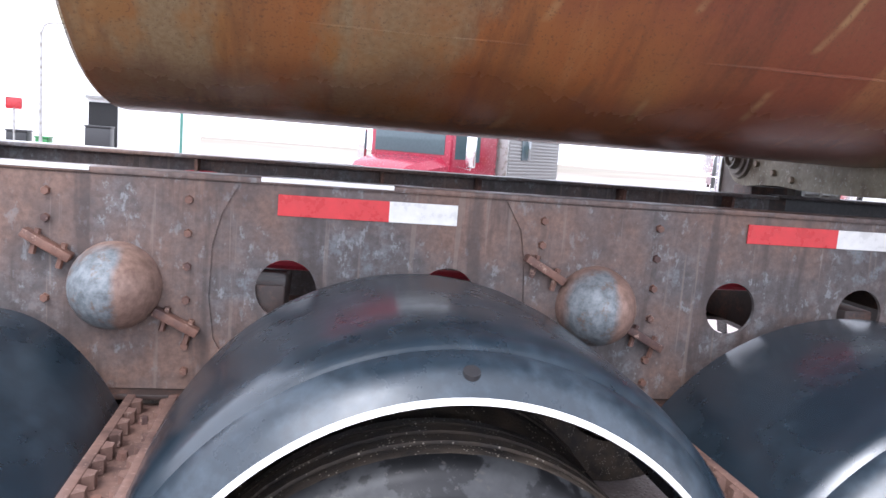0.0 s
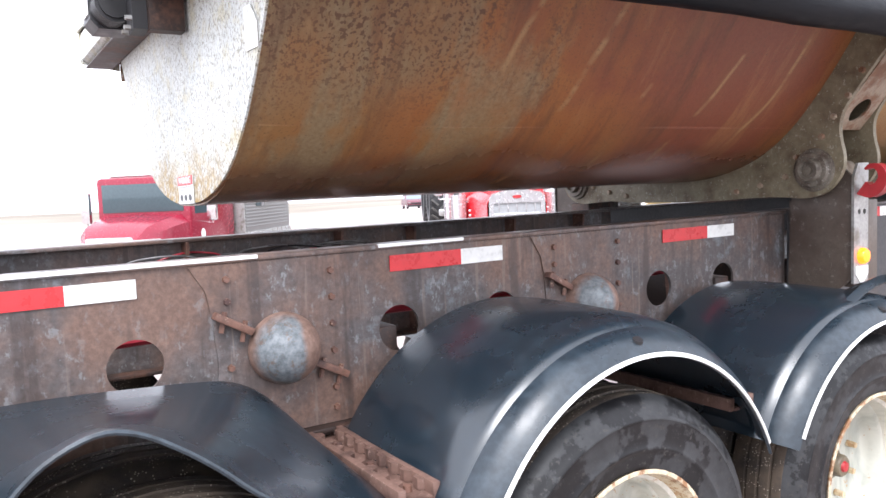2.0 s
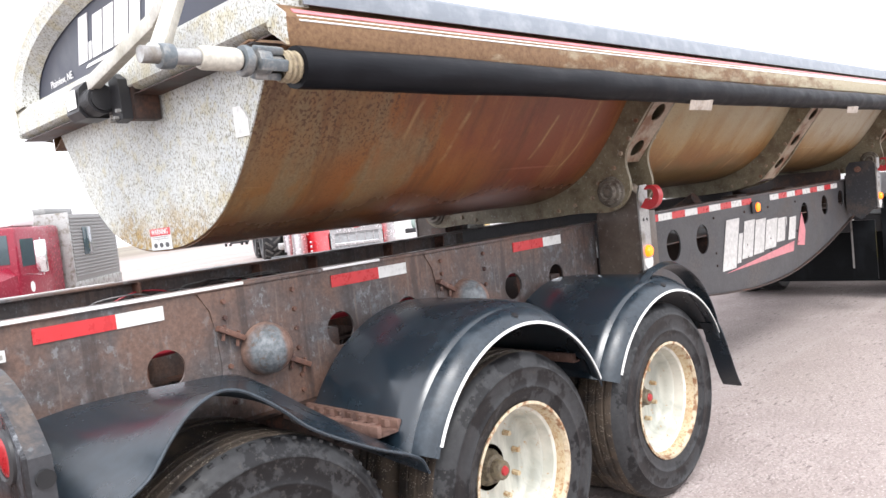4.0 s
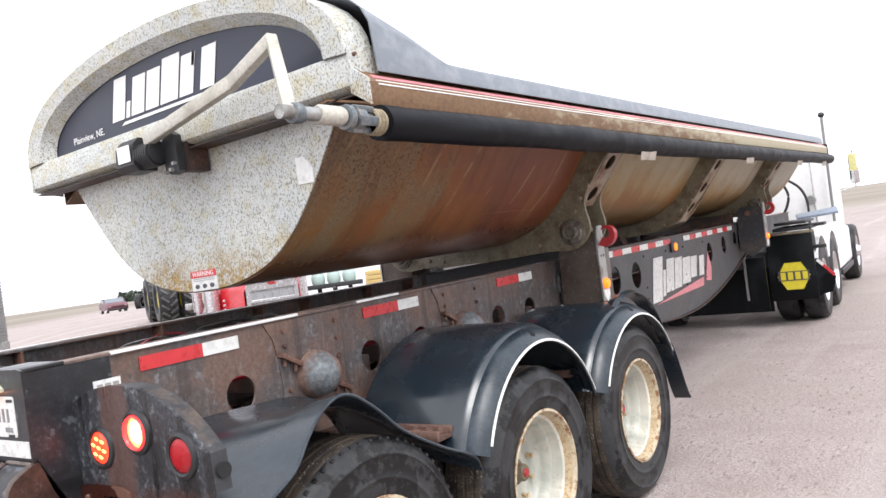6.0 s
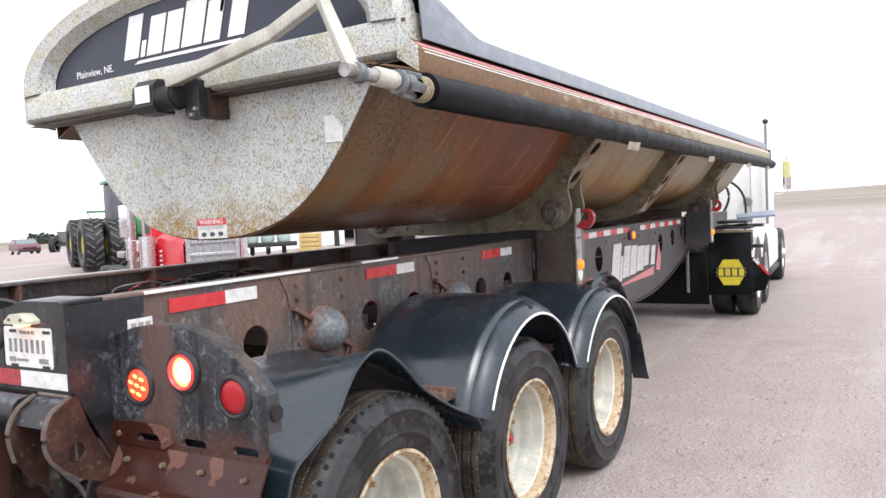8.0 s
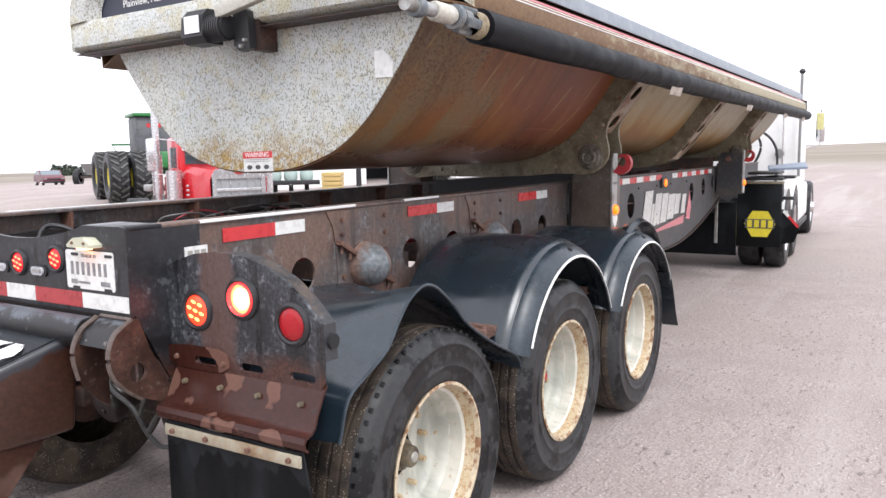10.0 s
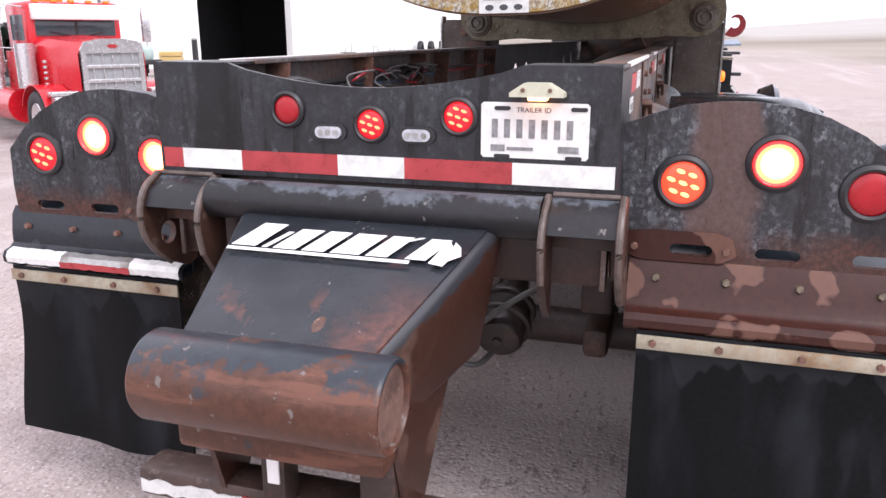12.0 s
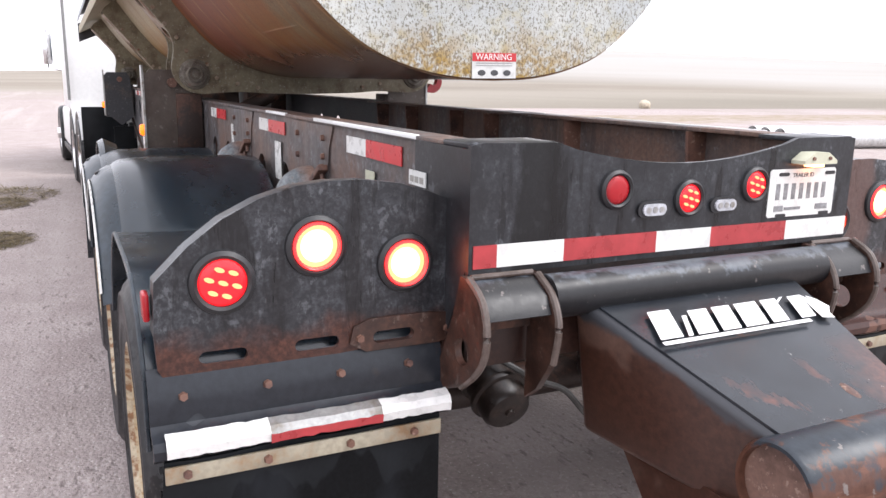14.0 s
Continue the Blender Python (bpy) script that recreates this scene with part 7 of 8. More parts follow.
def tractor_unit():
    T = thing("road_tractor", "white sleeper road tractor coupled to the trailer", "truck", at=Matrix.Translation((10.4, 0, 0)) @ pose(0, 0, 0, 0, 0, 2.6) @ Matrix.Translation((-10.4, 0, 0)))
    for s in (-1, 1):
        for x in (10.22, 11.47):
            road_wheel(T, x, s * 1.27, 0.515, 0.515, 0.27, s, "chrome", True)
            road_wheel(T, x, s * 0.94, 0.515, 0.515, 0.27, s, "black")
            rows = []
            for k in range(15):
                a = radians(25 + 130 * k / 14)
                rows.append([(x - 0.62 * math.cos(a), s * y, 0.52 + 0.60 * math.sin(a)) for y in (0.72, 1.0, 1.27)])
            part("fender", sheet(mesh(), rows, 0.01), "white", T, "white half-round fender")
        road_wheel(T, 15.15, s * 1.27, 0.515, 0.515, 0.28, s, "chrome")
        part("mud_flap", box(mesh(), 9.40, 9.415, s * (0.71 if s < 0 else 0.74), s * 1.265, 0.36, 1.205, 0.003), "flap", T, "black mud flap")
        if s < 0:
            hexa = [(-1.0 + 0.195 * math.cos(a), 0.671 + 0.20 * math.sin(a)) for a in (math.pi / 3 * k for k in range(6))]
            part("brand_shape", plate(mesh(), hexa, (), "x", 9.394, 0.004), "yellow", T, "plain yellow hexagon")
            part("brand_shape", box(mesh(), 9.390, 9.394, -1.185, -0.815, 0.612, 0.735), "bar_dark", T)
            for k in range(4):
                part("brand_shape", box(mesh(), 9.386, 9.390, -1.165 + 0.087 * k, -1.105 + 0.087 * k, 0.625, 0.722), "yellow", T)
            part("quarter_fender", plate(mesh(), [(-1.266, 0.87), (-1.30, 0.87), (-1.49, 0.62), (-1.43, 0.44), (-1.266, 0.40)], (), "x", 9.41, 0.014), "flap", T, "black quarter fender")
            part("quarter_tape", plate(mesh(), [(-1.275, 0.842), (-1.300, 0.866), (-1.365, 0.792), (-1.340, 0.768)], (), "x", 9.404, 0.006), "white_tape", T)
            part("quarter_tape", plate(mesh(), [(-1.340, 0.768), (-1.365, 0.792), (-1.485, 0.655), (-1.460, 0.631)], (), "x", 9.404, 0.006), "red_tape", T)
        part("frame_rail", box(mesh(), 9.5, 15.6, s * 0.36, s * 0.44, 0.80, 1.02, 0.005), "black", T)
        part("side_skirt", box(mesh(), 12.5, 14.4, s * 0.80, s * 1.24, 0.42, 1.06, 0.07), "white", T, "white fairing below the sleeper")
        part("skirt_step", box(mesh(), 12.55, 14.35, s * 0.82, s * 1.25, 0.33, 0.42, 0.01), "black", T)
        part("whip_pole", cyl(mesh(), (12.6, s * 1.21, 1.2), (12.6, s * 1.21, 2.90), 0.022, seg=12), "grey", T, "thin bright pole behind the cab")
        part("pole_tip", lathe(mesh(), [(0.0005, 0.0), (0.040, 0.02), (0.052, 0.05), (0.040, 0.08), (0.0005, 0.10)], (12.6, s * 1.21, 2.88), "z", 18), "black", T, "black rounded pole tip")
        mi = part("mirror", box(mesh(), 15.02, 15.16, s * 1.30, s * 1.46, 1.78, 2.36, 0.03), "chrome", T)
        part("mirror_arm", tube(mesh(), [(15.1, s * 1.10, 2.42), (15.1, s * 1.38, 2.40), (15.1, s * 1.38, 1.72), (15.1, s * 1.10, 1.66)], 0.014, 8), "chrome", mi)
        if s < 0:
            part("mirror_glass", box(mesh(), 15.005, 15.018, s * 1.32, s * 1.44, 2.02, 2.33), "pale_yellow", mi, "mirror glass with a painted yellow reflection")
    part("rear_box", box(mesh(), 9.42, 9.80, -1.25, -0.75, 0.95, 1.20, 0.01), "tarp", T, "black box behind the drive axle")
    part("deck_edge", box(mesh(), 9.39, 9.60, -1.27, -0.73, 1.208, 1.235, 0.004), "saddle", T, "olive worn deck edge")
    part("catwalk", box(mesh(), 9.45, 10.30, -1.26, -0.80, 1.25, 1.29, 0.006), "black", T)
    part("catwalk", box(mesh(), 9.50, 10.30, -1.20, -0.82, 1.325, 1.36, 0.006), "black", T)
    part("slab", box(mesh(), 9.70, 9.98, -1.385, -1.02, 1.268, 1.305, 0.006), "black", T)
    part("side_step", box(mesh(), 9.50, 9.60, -1.40, -1.24, 0.992, 1.036, 0.006), "black", T, "black step beside the flap")
    rows = [[(10.25, -1.00, 1.355), (10.62, -1.475, 1.375)], [(10.45, -0.96, 1.400), (10.84, -1.43, 1.440)]]
    part("ramp", sheet(mesh(), rows, 0.03), "ramp_blue", T, "blue-grey deck ramp")
    part("rear_bar", box(mesh(), 9.5, 9.6, -0.70, 0.70, 0.80, 1.0, 0.01), "black", T)
    # sleeper and cab as one rounded body
    bm = mesh()
    box(bm, 12.7, 14.0, -1.22, 1.22, 1.0, 2.95, 0.10)
    part("sleeper", bm, "white", T, "white sleeper with rounded corners")
    bm = mesh()
    box(bm, 14.0, 15.35, -1.10, 1.10, 1.0, 2.75, 0.09)
    cab = part("cab", bm, "white", T)
    part("bonnet", box(mesh(), 15.3, 17.0, -0.95, 0.95, 0.95, 1.75, 0.12), "white", T)
    for s in (-1, 1):
        part("door_glass", box(mesh(), 14.4, 15.1, s * 1.098, s * 1.106, 1.75, 2.4, 0.004), "glass", cab)
    part("rear_window", box(mesh(), 12.692, 12.70, -0.35, 0.35, 2.0, 2.4), "glass", T)
    part("grab_rail", tube(mesh(), spline([(12.66, -0.95, 1.2), (12.62, -0.95, 1.9), (12.6, -0.95, 2.5)], 4), 0.015), "chrome", T)
    part("work_lamp", lathe(mesh(), [(0.0005, 0.0), (0.07, 0.0), (0.08, 0.05)], (12.60, -0.90, 1.585), "x", 20, 1), "steel", T, "small round lamp on the sleeper wall")
    for pts in ([(11.95, -0.91, 1.05), (11.9, -0.935, 1.25), (11.9, -0.94, 1.55), (11.9, -0.90, 1.72), (11.9, -0.805, 1.86), (11.9, -0.64, 1.97), (11.9, -0.53, 1.945), (11.8, -0.40, 1.80), (11.6, -0.30, 1.5)], [(11.5, -0.40, 1.30), (11.6, -0.53, 1.39), (11.6, -0.64, 1.455), (11.6, -0.72, 1.65), (11.6, -0.705, 1.80), (11.6, -0.625, 1.915), (11.6, -0.52, 1.91), (11.7, -0.40, 1.75), (11.9, -0.34, 1.5)]):
        part("air_hose", tube(mesh(), spline(pts, 6), 0.020, 8), "black", T, "looped black air hose behind the sleeper")
    for s in (-1, 1):
        part("landing_leg", cyl(mesh(), (8.94, s * 0.59, 0.45), (8.94, s * 0.59, 1.0), 0.022, seg=12), "steel", TRAILER, "slim bare steel leg")
        part("drop_flap", box(mesh(), 8.7, 8.72, *sorted((s * 0.66, s * 0.885)), 0.36, 1.0), "flap", TRAILER)
    # added sheet, stands in for the dark mass of wheels, axle and shade
    part("dark_filler", box(mesh(), 9.62, 9.635, -0.68, 0.72, 0.20, 0.98), "flap", T, "added black sheet for the dark mass between the wheels")


tractor_unit()


# ---- parked vehicles beyond the trailer (each faces its own +x) ----
def red_truck():
    z = ground_z(9.2, 8.45)
    T = thing("red_truck", "red conventional road truck with a bright grille and white visor", "truck", at=pose(9.20, 8.42, z, 0, 0, 242) @ Matrix.Scale(0.925, 4))
    # +x is forward; the grille stands at x = 0
    bm = mesh()
    rows = []
    for x, hw, zt, zb in ((-0.02, 0.60, 1.89, 0.62), (-0.35, 0.66, 1.93, 0.7), (-1.0, 0.76, 1.97, 0.8), (-1.55, 0.84, 2.0, 0.8)):
        rows.append([(x, -hw, zb), (x, -hw, zt - 0.22), (x, -hw * 0.86, zt - 0.05), (x, 0, zt), (x, hw * 0.86, zt - 0.05), (x, hw, zt - 0.22), (x, hw, zb)])
    part("bonnet", sheet(bm, rows, 0.01), "red", T, "long red bonnet")
    o = [(-0.56, 0.60), (0.56, 0.60), (0.56, 1.76), (0.48, 1.88), (0.2, 1.93), (-0.2, 1.93), (-0.48, 1.88), (-0.56, 1.76)]
    hole = [(-0.47, 0.70), (0.47, 0.70), (0.47, 1.68), (-0.47, 1.68)]
    g = part("grille_surround", plate(mesh(), o, [hole], "x", -0.02, 0.05), "bright_trim", T, "bright metal grille surround")
    part("grille_mesh", box(mesh(), -0.03, -0.01, -0.47, 0.47, 0.70, 1.68), "grille", g)
    for zz in (0.95, 1.20, 1.45):
        part("grille_bar", box(mesh(), -0.005, 0.03, -0.47, 0.47, zz - 0.03, zz + 0.03, 0.006), "bright_trim", g)
    for k in range(-2, 3):
        part("grille_rib", box(mesh(), -0.008, 0.018, k * 0.18 - 0.012, k * 0.18 + 0.012, 0.70, 1.68), "bright_trim", g)
    part("badge", plate(mesh(), circle(0, 1.80, 0.09, 20, 0.035), (), "x", 0.03, 0.01), "hook", g)
    part("bumper", box(mesh(), -0.05, 0.16, -1.18, 1.18, 0.38, 0.78, 0.03), "bright_trim", T, "bright bumper")
    for s in (-1, 1):
        part("headlamp_rail", box(mesh(), -0.25, 0.0, s * 0.66, s * 1.12, 0.96, 1.04, 0.02), "bright_trim", T)
        hl = part("headlamp", box(mesh(), -0.2, 0.02, s * 0.70, s * 1.08, 0.80, 0.95, 0.02), "bright_trim", T)
        part("lens", box(mesh(), 0.02, 0.03, s * 0.72, s * 1.06, 0.82, 0.93, 0.004), "white", hl)
        rows = []
        for k in range(13):
            a = radians(20 + 140 * k / 12)
            rows.append([(-0.75 - 0.68 * math.cos(a), s * y, 0.52 + 0.62 * math.sin(a)) for y in (0.72, 1.0, 1.2)])
        part("fender", sheet(mesh(), rows, 0.02), "red", T)
        road_wheel(T, -0.75, s * 1.17, 0.52, 0.52, 0.3, s)
        for x in (-5.2, -6.5):
            road_wheel(T, x, s * 1.25, 0.52, 0.52, 0.55, s)
        st = part("exhaust_pipe", cyl(mesh(), (-2.72, s * 1.12, 0.8), (-2.72, s * 1.12, 3.45), 0.075, seg=20), "bright_trim", T, "tall bright exhaust pipe")
        part("pipe_guard", cyl(mesh(), (-2.72, s * 1.12, 1.3), (-2.72, s * 1.12, 2.2), 0.12, seg=20), "bright_trim", st)
        part("air_cleaner", cyl(mesh(), (-1.42, s * 1.02, 1.05), (-1.42, s * 1.02, 1.85), 0.17, seg=24), "bright_trim", T)
        part("step_tank", cyl(mesh(), (-3.4, s * 1.0, 0.70), (-1.8, s * 1.0, 0.70), 0.32, seg=24), "red", T)
        part("mirror", box(mesh(), -1.72, -1.62, s * 1.34, s * 1.52, 1.85, 2.55, 0.03), "bright_trim", T)
        part("mirror_arm", tube(mesh(), [(-1.7, s * 0.88, 2.5), (-1.68, s * 1.43, 2.56), (-1.68, s * 1.43, 1.78), (-1.7, s * 0.88, 1.75)], 0.014, 8), "bright_trim", T)
        for k in range(6):
            part("vent", box(mesh(), -1.1, -1.0, s * 0.80, s * 0.85, 1.0 + 0.1 * k, 1.05 + 0.1 * k, 0.01), "bright_trim", T)
        part("cowl_panel", box(mesh(), -2.6, -1.5, s * 0.86, s * 1.0, 0.95, 1.7, 0.02), "red", T)
    bm = mesh()
    box(bm, -2.75, -1.55, -0.88, 0.88, 1.0, 2.60, 0.09)
    cab = part("cab", bm, "red", T)
    part("windscreen", box(mesh(), -1.548, -1.53, -0.74, 0.74, 1.98, 2.30, 0.006), "glass", cab, "split windscreen")
    part("pillar", box(mesh(), -1.53, -1.515, -0.02, 0.02, 1.98, 2.30), "black", cab)
    part("visor", box(mesh(), -1.60, -1.36, -0.80, 0.80, 2.27, 2.55, 0.03), "white", cab, "white sun visor")
    for k in range(5):
        part("roof_lamp", box(mesh(), -1.75, -1.62, -0.66 + 0.33 * k - 0.05, -0.66 + 0.33 * k + 0.05, 2.59, 2.64, 0.01), "amber", cab)
    part("beacon", box(mesh(), -2.1, -1.85, -0.55, -0.08, 2.59, 2.70, 0.02), "amber", cab)
    for s in (-1, 1):
        part("side_glass", box(mesh(), -2.45, -1.75, s * 0.878, s * 0.886, 1.90, 2.36), "glass", cab)
        part("wiper", tube(mesh(), [(-1.515, s * 0.1, 1.98), (-1.51, s * 0.5, 2.06)], 0.01, 6), "black", cab)
    part("chassis", box(mesh(), -7.2, -0.2, -0.42, 0.42, 0.72, 1.0, 0.01), "black", T)
    for x in (-2.95,):
        part("tarp_bow", tube(mesh(), [(x, -1.05, 1.0), (x, -1.05, 3.06), (x, 1.05, 3.34), (x, 1.05, 1.0)], 0.045, 8), "grey", T, "tall bow over the back")
    part("deck_box", box(mesh(), -3.6, -3.0, -1.3, -0.5, 1.35, 1.5, 0.02), "steel", T)


def maroon_truck():
    z = ground_z(4.5, 15.0)
    T = thing("maroon_truck", "maroon medium truck with a grey ribbed box body", "truck", at=pose(2.3, 12.3, z, 0, 0, 228) @ Matrix.Translation((-1.0, 0, 0)) @ Matrix.Diagonal((0.86, 1, 1, 1)))
    rows = []
    for x, hw, zt, zb in ((0.0, 0.62, 1.25, 0.6), (-0.3, 0.78, 1.5, 0.6), (-0.9, 0.9, 1.62, 0.75), (-1.5, 1.0, 1.7, 0.75)):
        rows.append([(x, -hw, zb), (x, -hw, zt - 0.2), (x, -hw * 0.85, zt - 0.04), (x, 0, zt), (x, hw * 0.85, zt - 0.04), (x, hw, zt - 0.2), (x, hw, zb)])
    part("bonnet", sheet(mesh(), rows, 0.01), "maroon", T)
    g = part("grille_surround", box(mesh(), -0.02, 0.05, -0.5, 0.5, 0.65, 1.28, 0.05), "chrome", T, "bright grille")
    for k in range(6):
        part("grille_bar", box(mesh(), 0.05, 0.06, -0.44, 0.44, 0.72 + 0.085 * k, 0.76 + 0.085 * k), "grey", g)
    part("bumper", box(mesh(), -0.1, 0.15, -1.15, 1.15, 0.38, 0.62, 0.04), "chrome", T)
    for s in (-1, 1):
        rows = []
        for k in range(13):
            a = radians(15 + 150 * k / 12)
            rows.append([(-0.85 - 0.66 * math.cos(a), s * y, 0.5 + 0.62 * math.sin(a)) for y in (0.8, 1.05, 1.2)])
        part("fender", sheet(mesh(), rows, 0.02), "black", T)
        part("headlamp", box(mesh(), -0.45, -0.05, s * 0.72, s * 1.1, 0.68, 0.95, 0.06), "chrome", T)
        road_wheel(T, -0.85, s * 1.16, 0.5, 0.5, 0.28, s)
        road_wheel(T, -6.3, s * 1.2, 0.5, 0.5, 0.5, s)
        part("mirror", box(mesh(), -1.75, -1.62, s * 1.32, s * 1.52, 1.5, 2.15, 0.03), "chrome", T)
        part("mirror_arm", tube(mesh(), [(-1.8, s * 1.0, 1.5), (-1.7, s * 1.42, 1.45), (-1.7, s * 1.42, 2.2)], 0.014, 8), "chrome", T)
        part("side_tank", cyl(mesh(), (-3.3, s * 1.0, 0.6), (-1.9, s * 1.0, 0.6), 0.25, seg=20), "chrome", T)
    cab = part("cab", box(mesh(), -3.85, -1.45, -1.05, 1.05, 0.85, 2.45, 0.10), "maroon", T)
    part("windscreen", box(mesh(), -1.45, -1.435, -0.9, 0.9, 1.72, 2.3, 0.005), "glass", cab)
    for s in (-1, 1):
        part("side_glass", box(mesh(), -2.3, -1.65, s * 1.048, s * 1.056, 1.65, 2.2), "glass", cab)
        part("rear_glass", box(mesh(), -2.85, -2.62, s * 1.048, s * 1.056, 1.6, 2.15), "glass", cab)
        part("door_seal", plate(mesh(), circle(-2.0, 1.22, 0.11, 16), (), "y", s * 1.056, 0.004), "white", cab)
    part("roof_fairing", box(mesh(), -2.9, -1.7, -0.95, 0.95, 2.44, 2.85, 0.12), "white", cab)
    b = part("box_body", box(mesh(), -7.3, -4.0, -1.22, 1.22, 0.98, 2.66, 0.02), "grey", T, "grey ribbed box body")
    for s in (-1, 1):
        for k in range(18):
            part("slat", box(mesh(), -7.28, -4.04, s * 1.22, s * 1.242, 1.22 + 0.078 * k, 1.265 + 0.078 * k, 0.004), "grey", b)
        part("body_sill", box(mesh(), -7.3, -4.0, s * 1.2, s * 1.25, 0.86, 1.12, 0.01), "steel", b)
        part("side_window", box(mesh(), -5.3, -4.75, s * 1.245, s * 1.255, 1.7, 2.35, 0.004), "glass", b)
        part("skirt_box", box(mesh(), -5.5, -4.3, s * 0.9, s * 1.22, 0.45, 0.86, 0.01), "steel", b)
    part("front_post", box(mesh(), -4.04, -3.96, -1.23, 1.23, 0.95, 2.70, 0.01), "steel", b)
    part("roof_unit", box(mesh(), -6.2, -4.4, -0.6, 0.6, 2.66, 2.86, 0.06), "grey", b)
    part("chassis", box(mesh(), -7.3, -0.3, -0.4, 0.4, 0.6, 0.85, 0.01), "black", T)


def farm_tractor():
    z = ground_z(15.6, 18.65)
    T = thing("farm_tractor", "green articulated farm tractor on dual tall tyres", "tractor", at=pose(15.6, 18.65, z, 0, 0, 243) @ Matrix.Diagonal((0.80, 0.80, 0.80, 1)))
    for x in (-1.6, 1.6):
        for s in (-1, 1):
            for y in (1.15, 2.0):
                w = part("wheel", lathe(mesh(), [(0.45, 0.1), (0.62, -0.02), (0.86, -0.02), (0.96, 0.06), (0.96, 0.62), (0.86, 0.70), (0.45, 0.6)], (x, s * (y + 0.35), 0.98), "y", 36, -s), "rubber", T, "tall black lugged tyre")
                for k in range(20):
                    a = 2 * math.pi * k / 20
                    bm = mesh()
                    for h, t0 in ((-1, 0.0), (1, 0.5)):
                        aa = a + t0 * 2 * math.pi / 20
                        m = Matrix.Translation((x, s * (y + 0.0), 0.98)) @ Matrix.Rotation(aa, 4, "Y") @ Matrix.Translation((0.975, h * 0.16, 0)) @ Matrix.Rotation(h * 0.7, 4, "X")
                        box(bm, -0.03, 0.03, -0.17, 0.17, -0.035, 0.035, 0.0, m)
                    part("lug", bm, "farm_lug", w)
                part("rim", lathe(mesh(), [(0.45, 0.08), (0.40, 0.1), (0.36, 0.2), (0.0005, 0.22)], (x, s * (y + 0.35), 0.98), "y", 24, -s), "yellow", w)
    part("bonnet", box(mesh(), 0.6, 2.3, -0.45, 0.45, 1.3, 1.95, 0.08), "green", T)
    part("rear_frame", box(mesh(), -2.6, 0.5, -0.6, 0.6, 1.0, 1.7, 0.05), "green", T)
    c = part("cab", box(mesh(), -1.0, 0.7, -1.02, 0.58, 1.7, 3.35, 0.08), "cab_cover", T, "cab wrapped in a grey cover")
    part("roof", box(mesh(), -1.1, 0.85, -1.14, 0.70, 3.35, 3.50, 0.05), "green", c)
    for k in range(5):
        part("brand_block", box(mesh(), 0.70, 0.715, -0.62 + 0.2 * k, -0.48 + 0.2 * k, 2.92, 3.08), "red_tape", c, "plain red brand shape")
    part("hitch_frame", tube(mesh(), [(-2.6, -0.9, 1.2), (-3.0, -1.4, 2.3), (-3.1, 1.4, 2.3), (-2.6, 0.9, 1.2)], 0.05, 8), "green", T)
    part("step_rail", tube(mesh(), [(0.2, 1.0, 1.2), (0.5, 1.1, 2.4), (0.9, 1.0, 2.5)], 0.03, 8), "green", T)


def maroon_car():
    x, y = 33.0, 53.2
    T = thing("maroon_car", "maroon saloon car parked far across the lot", "car", at=pose(x, y, ground_z(x, y), 0, 0, 248) @ Matrix.Scale(0.86, 4))
    side = [(-2.3, 0.32), (-2.35, 0.84), (-1.7, 0.93), (-1.55, 0.95), (-0.95, 1.33), (0.35, 1.37), (1.05, 0.97), (2.05, 0.84), (2.28, 0.70), (2.30, 0.30)]
    part("body", plate(mesh(), side, (), "y", -0.86, 1.72), "car_plum", T, "maroon body")
    part("windscreen", sheet(mesh(), [[(0.40, -0.74, 1.345), (0.40, 0.74, 1.345)], [(1.06, -0.80, 0.985), (1.06, 0.80, 0.985)]], 0.02), "car_glass", T)
    for s in (-1, 1):
        part("side_glass", plate(mesh(), [(-1.35, 0.97), (-0.90, 1.27), (0.30, 1.30), (0.85, 0.98)], (), "y", s * 0.865 - 0.004, 0.008), "car_glass", T)
        part("headlamp", box(mesh(), 2.20, 2.31, s * 0.55, s * 0.82, 0.60, 0.72, 0.02), "grey", T)
        for xx in (-1.4, 1.45):
            road_wheel(T, xx, s * 0.86, 0.32, 0.32, 0.2, s)
    part("grille", box(mesh(), 2.27, 2.315, -0.5, 0.5, 0.56, 0.69, 0.02), "black", T)
    part("bumper", box(mesh(), 2.25, 2.38, -0.85, 0.85, 0.30, 0.48, 0.03), "black", T)


def towed_implement():
    x, y = 33.2, 48.0
    T = thing("towed_implement", "dark towed implement on two tall tyres behind the farm tractor", "implement", at=pose(x, y, ground_z(x, y), 0, 0, 215))
    part("axle_beam", box(mesh(), -0.12, 0.12, -1.1, 1.1, 0.62, 0.82, 0.02), "black", T)
    part("drawbar", box(mesh(), 0.1, 2.2, -0.08, 0.08, 0.60, 0.74, 0.01), "rust_dark", T)
    part("hopper", sheet(mesh(), [[(-0.6, -0.7, 1.6), (0.6, -0.7, 1.6), (0.6, 0.7, 1.6), (-0.6, 0.7, 1.6), (-0.6, -0.7, 1.6)], [(-0.3, -0.4, 0.85), (0.3, -0.4, 0.85), (0.3, 0.4, 0.85), (-0.3, 0.4, 0.85), (-0.3, -0.4, 0.85)]], 0.02), "grey", T, "dull grey hopper")
    for s in (-1, 1):
        road_wheel(T, 0.0, s * 1.3, 0.62, 0.62, 0.4, s, "grey")


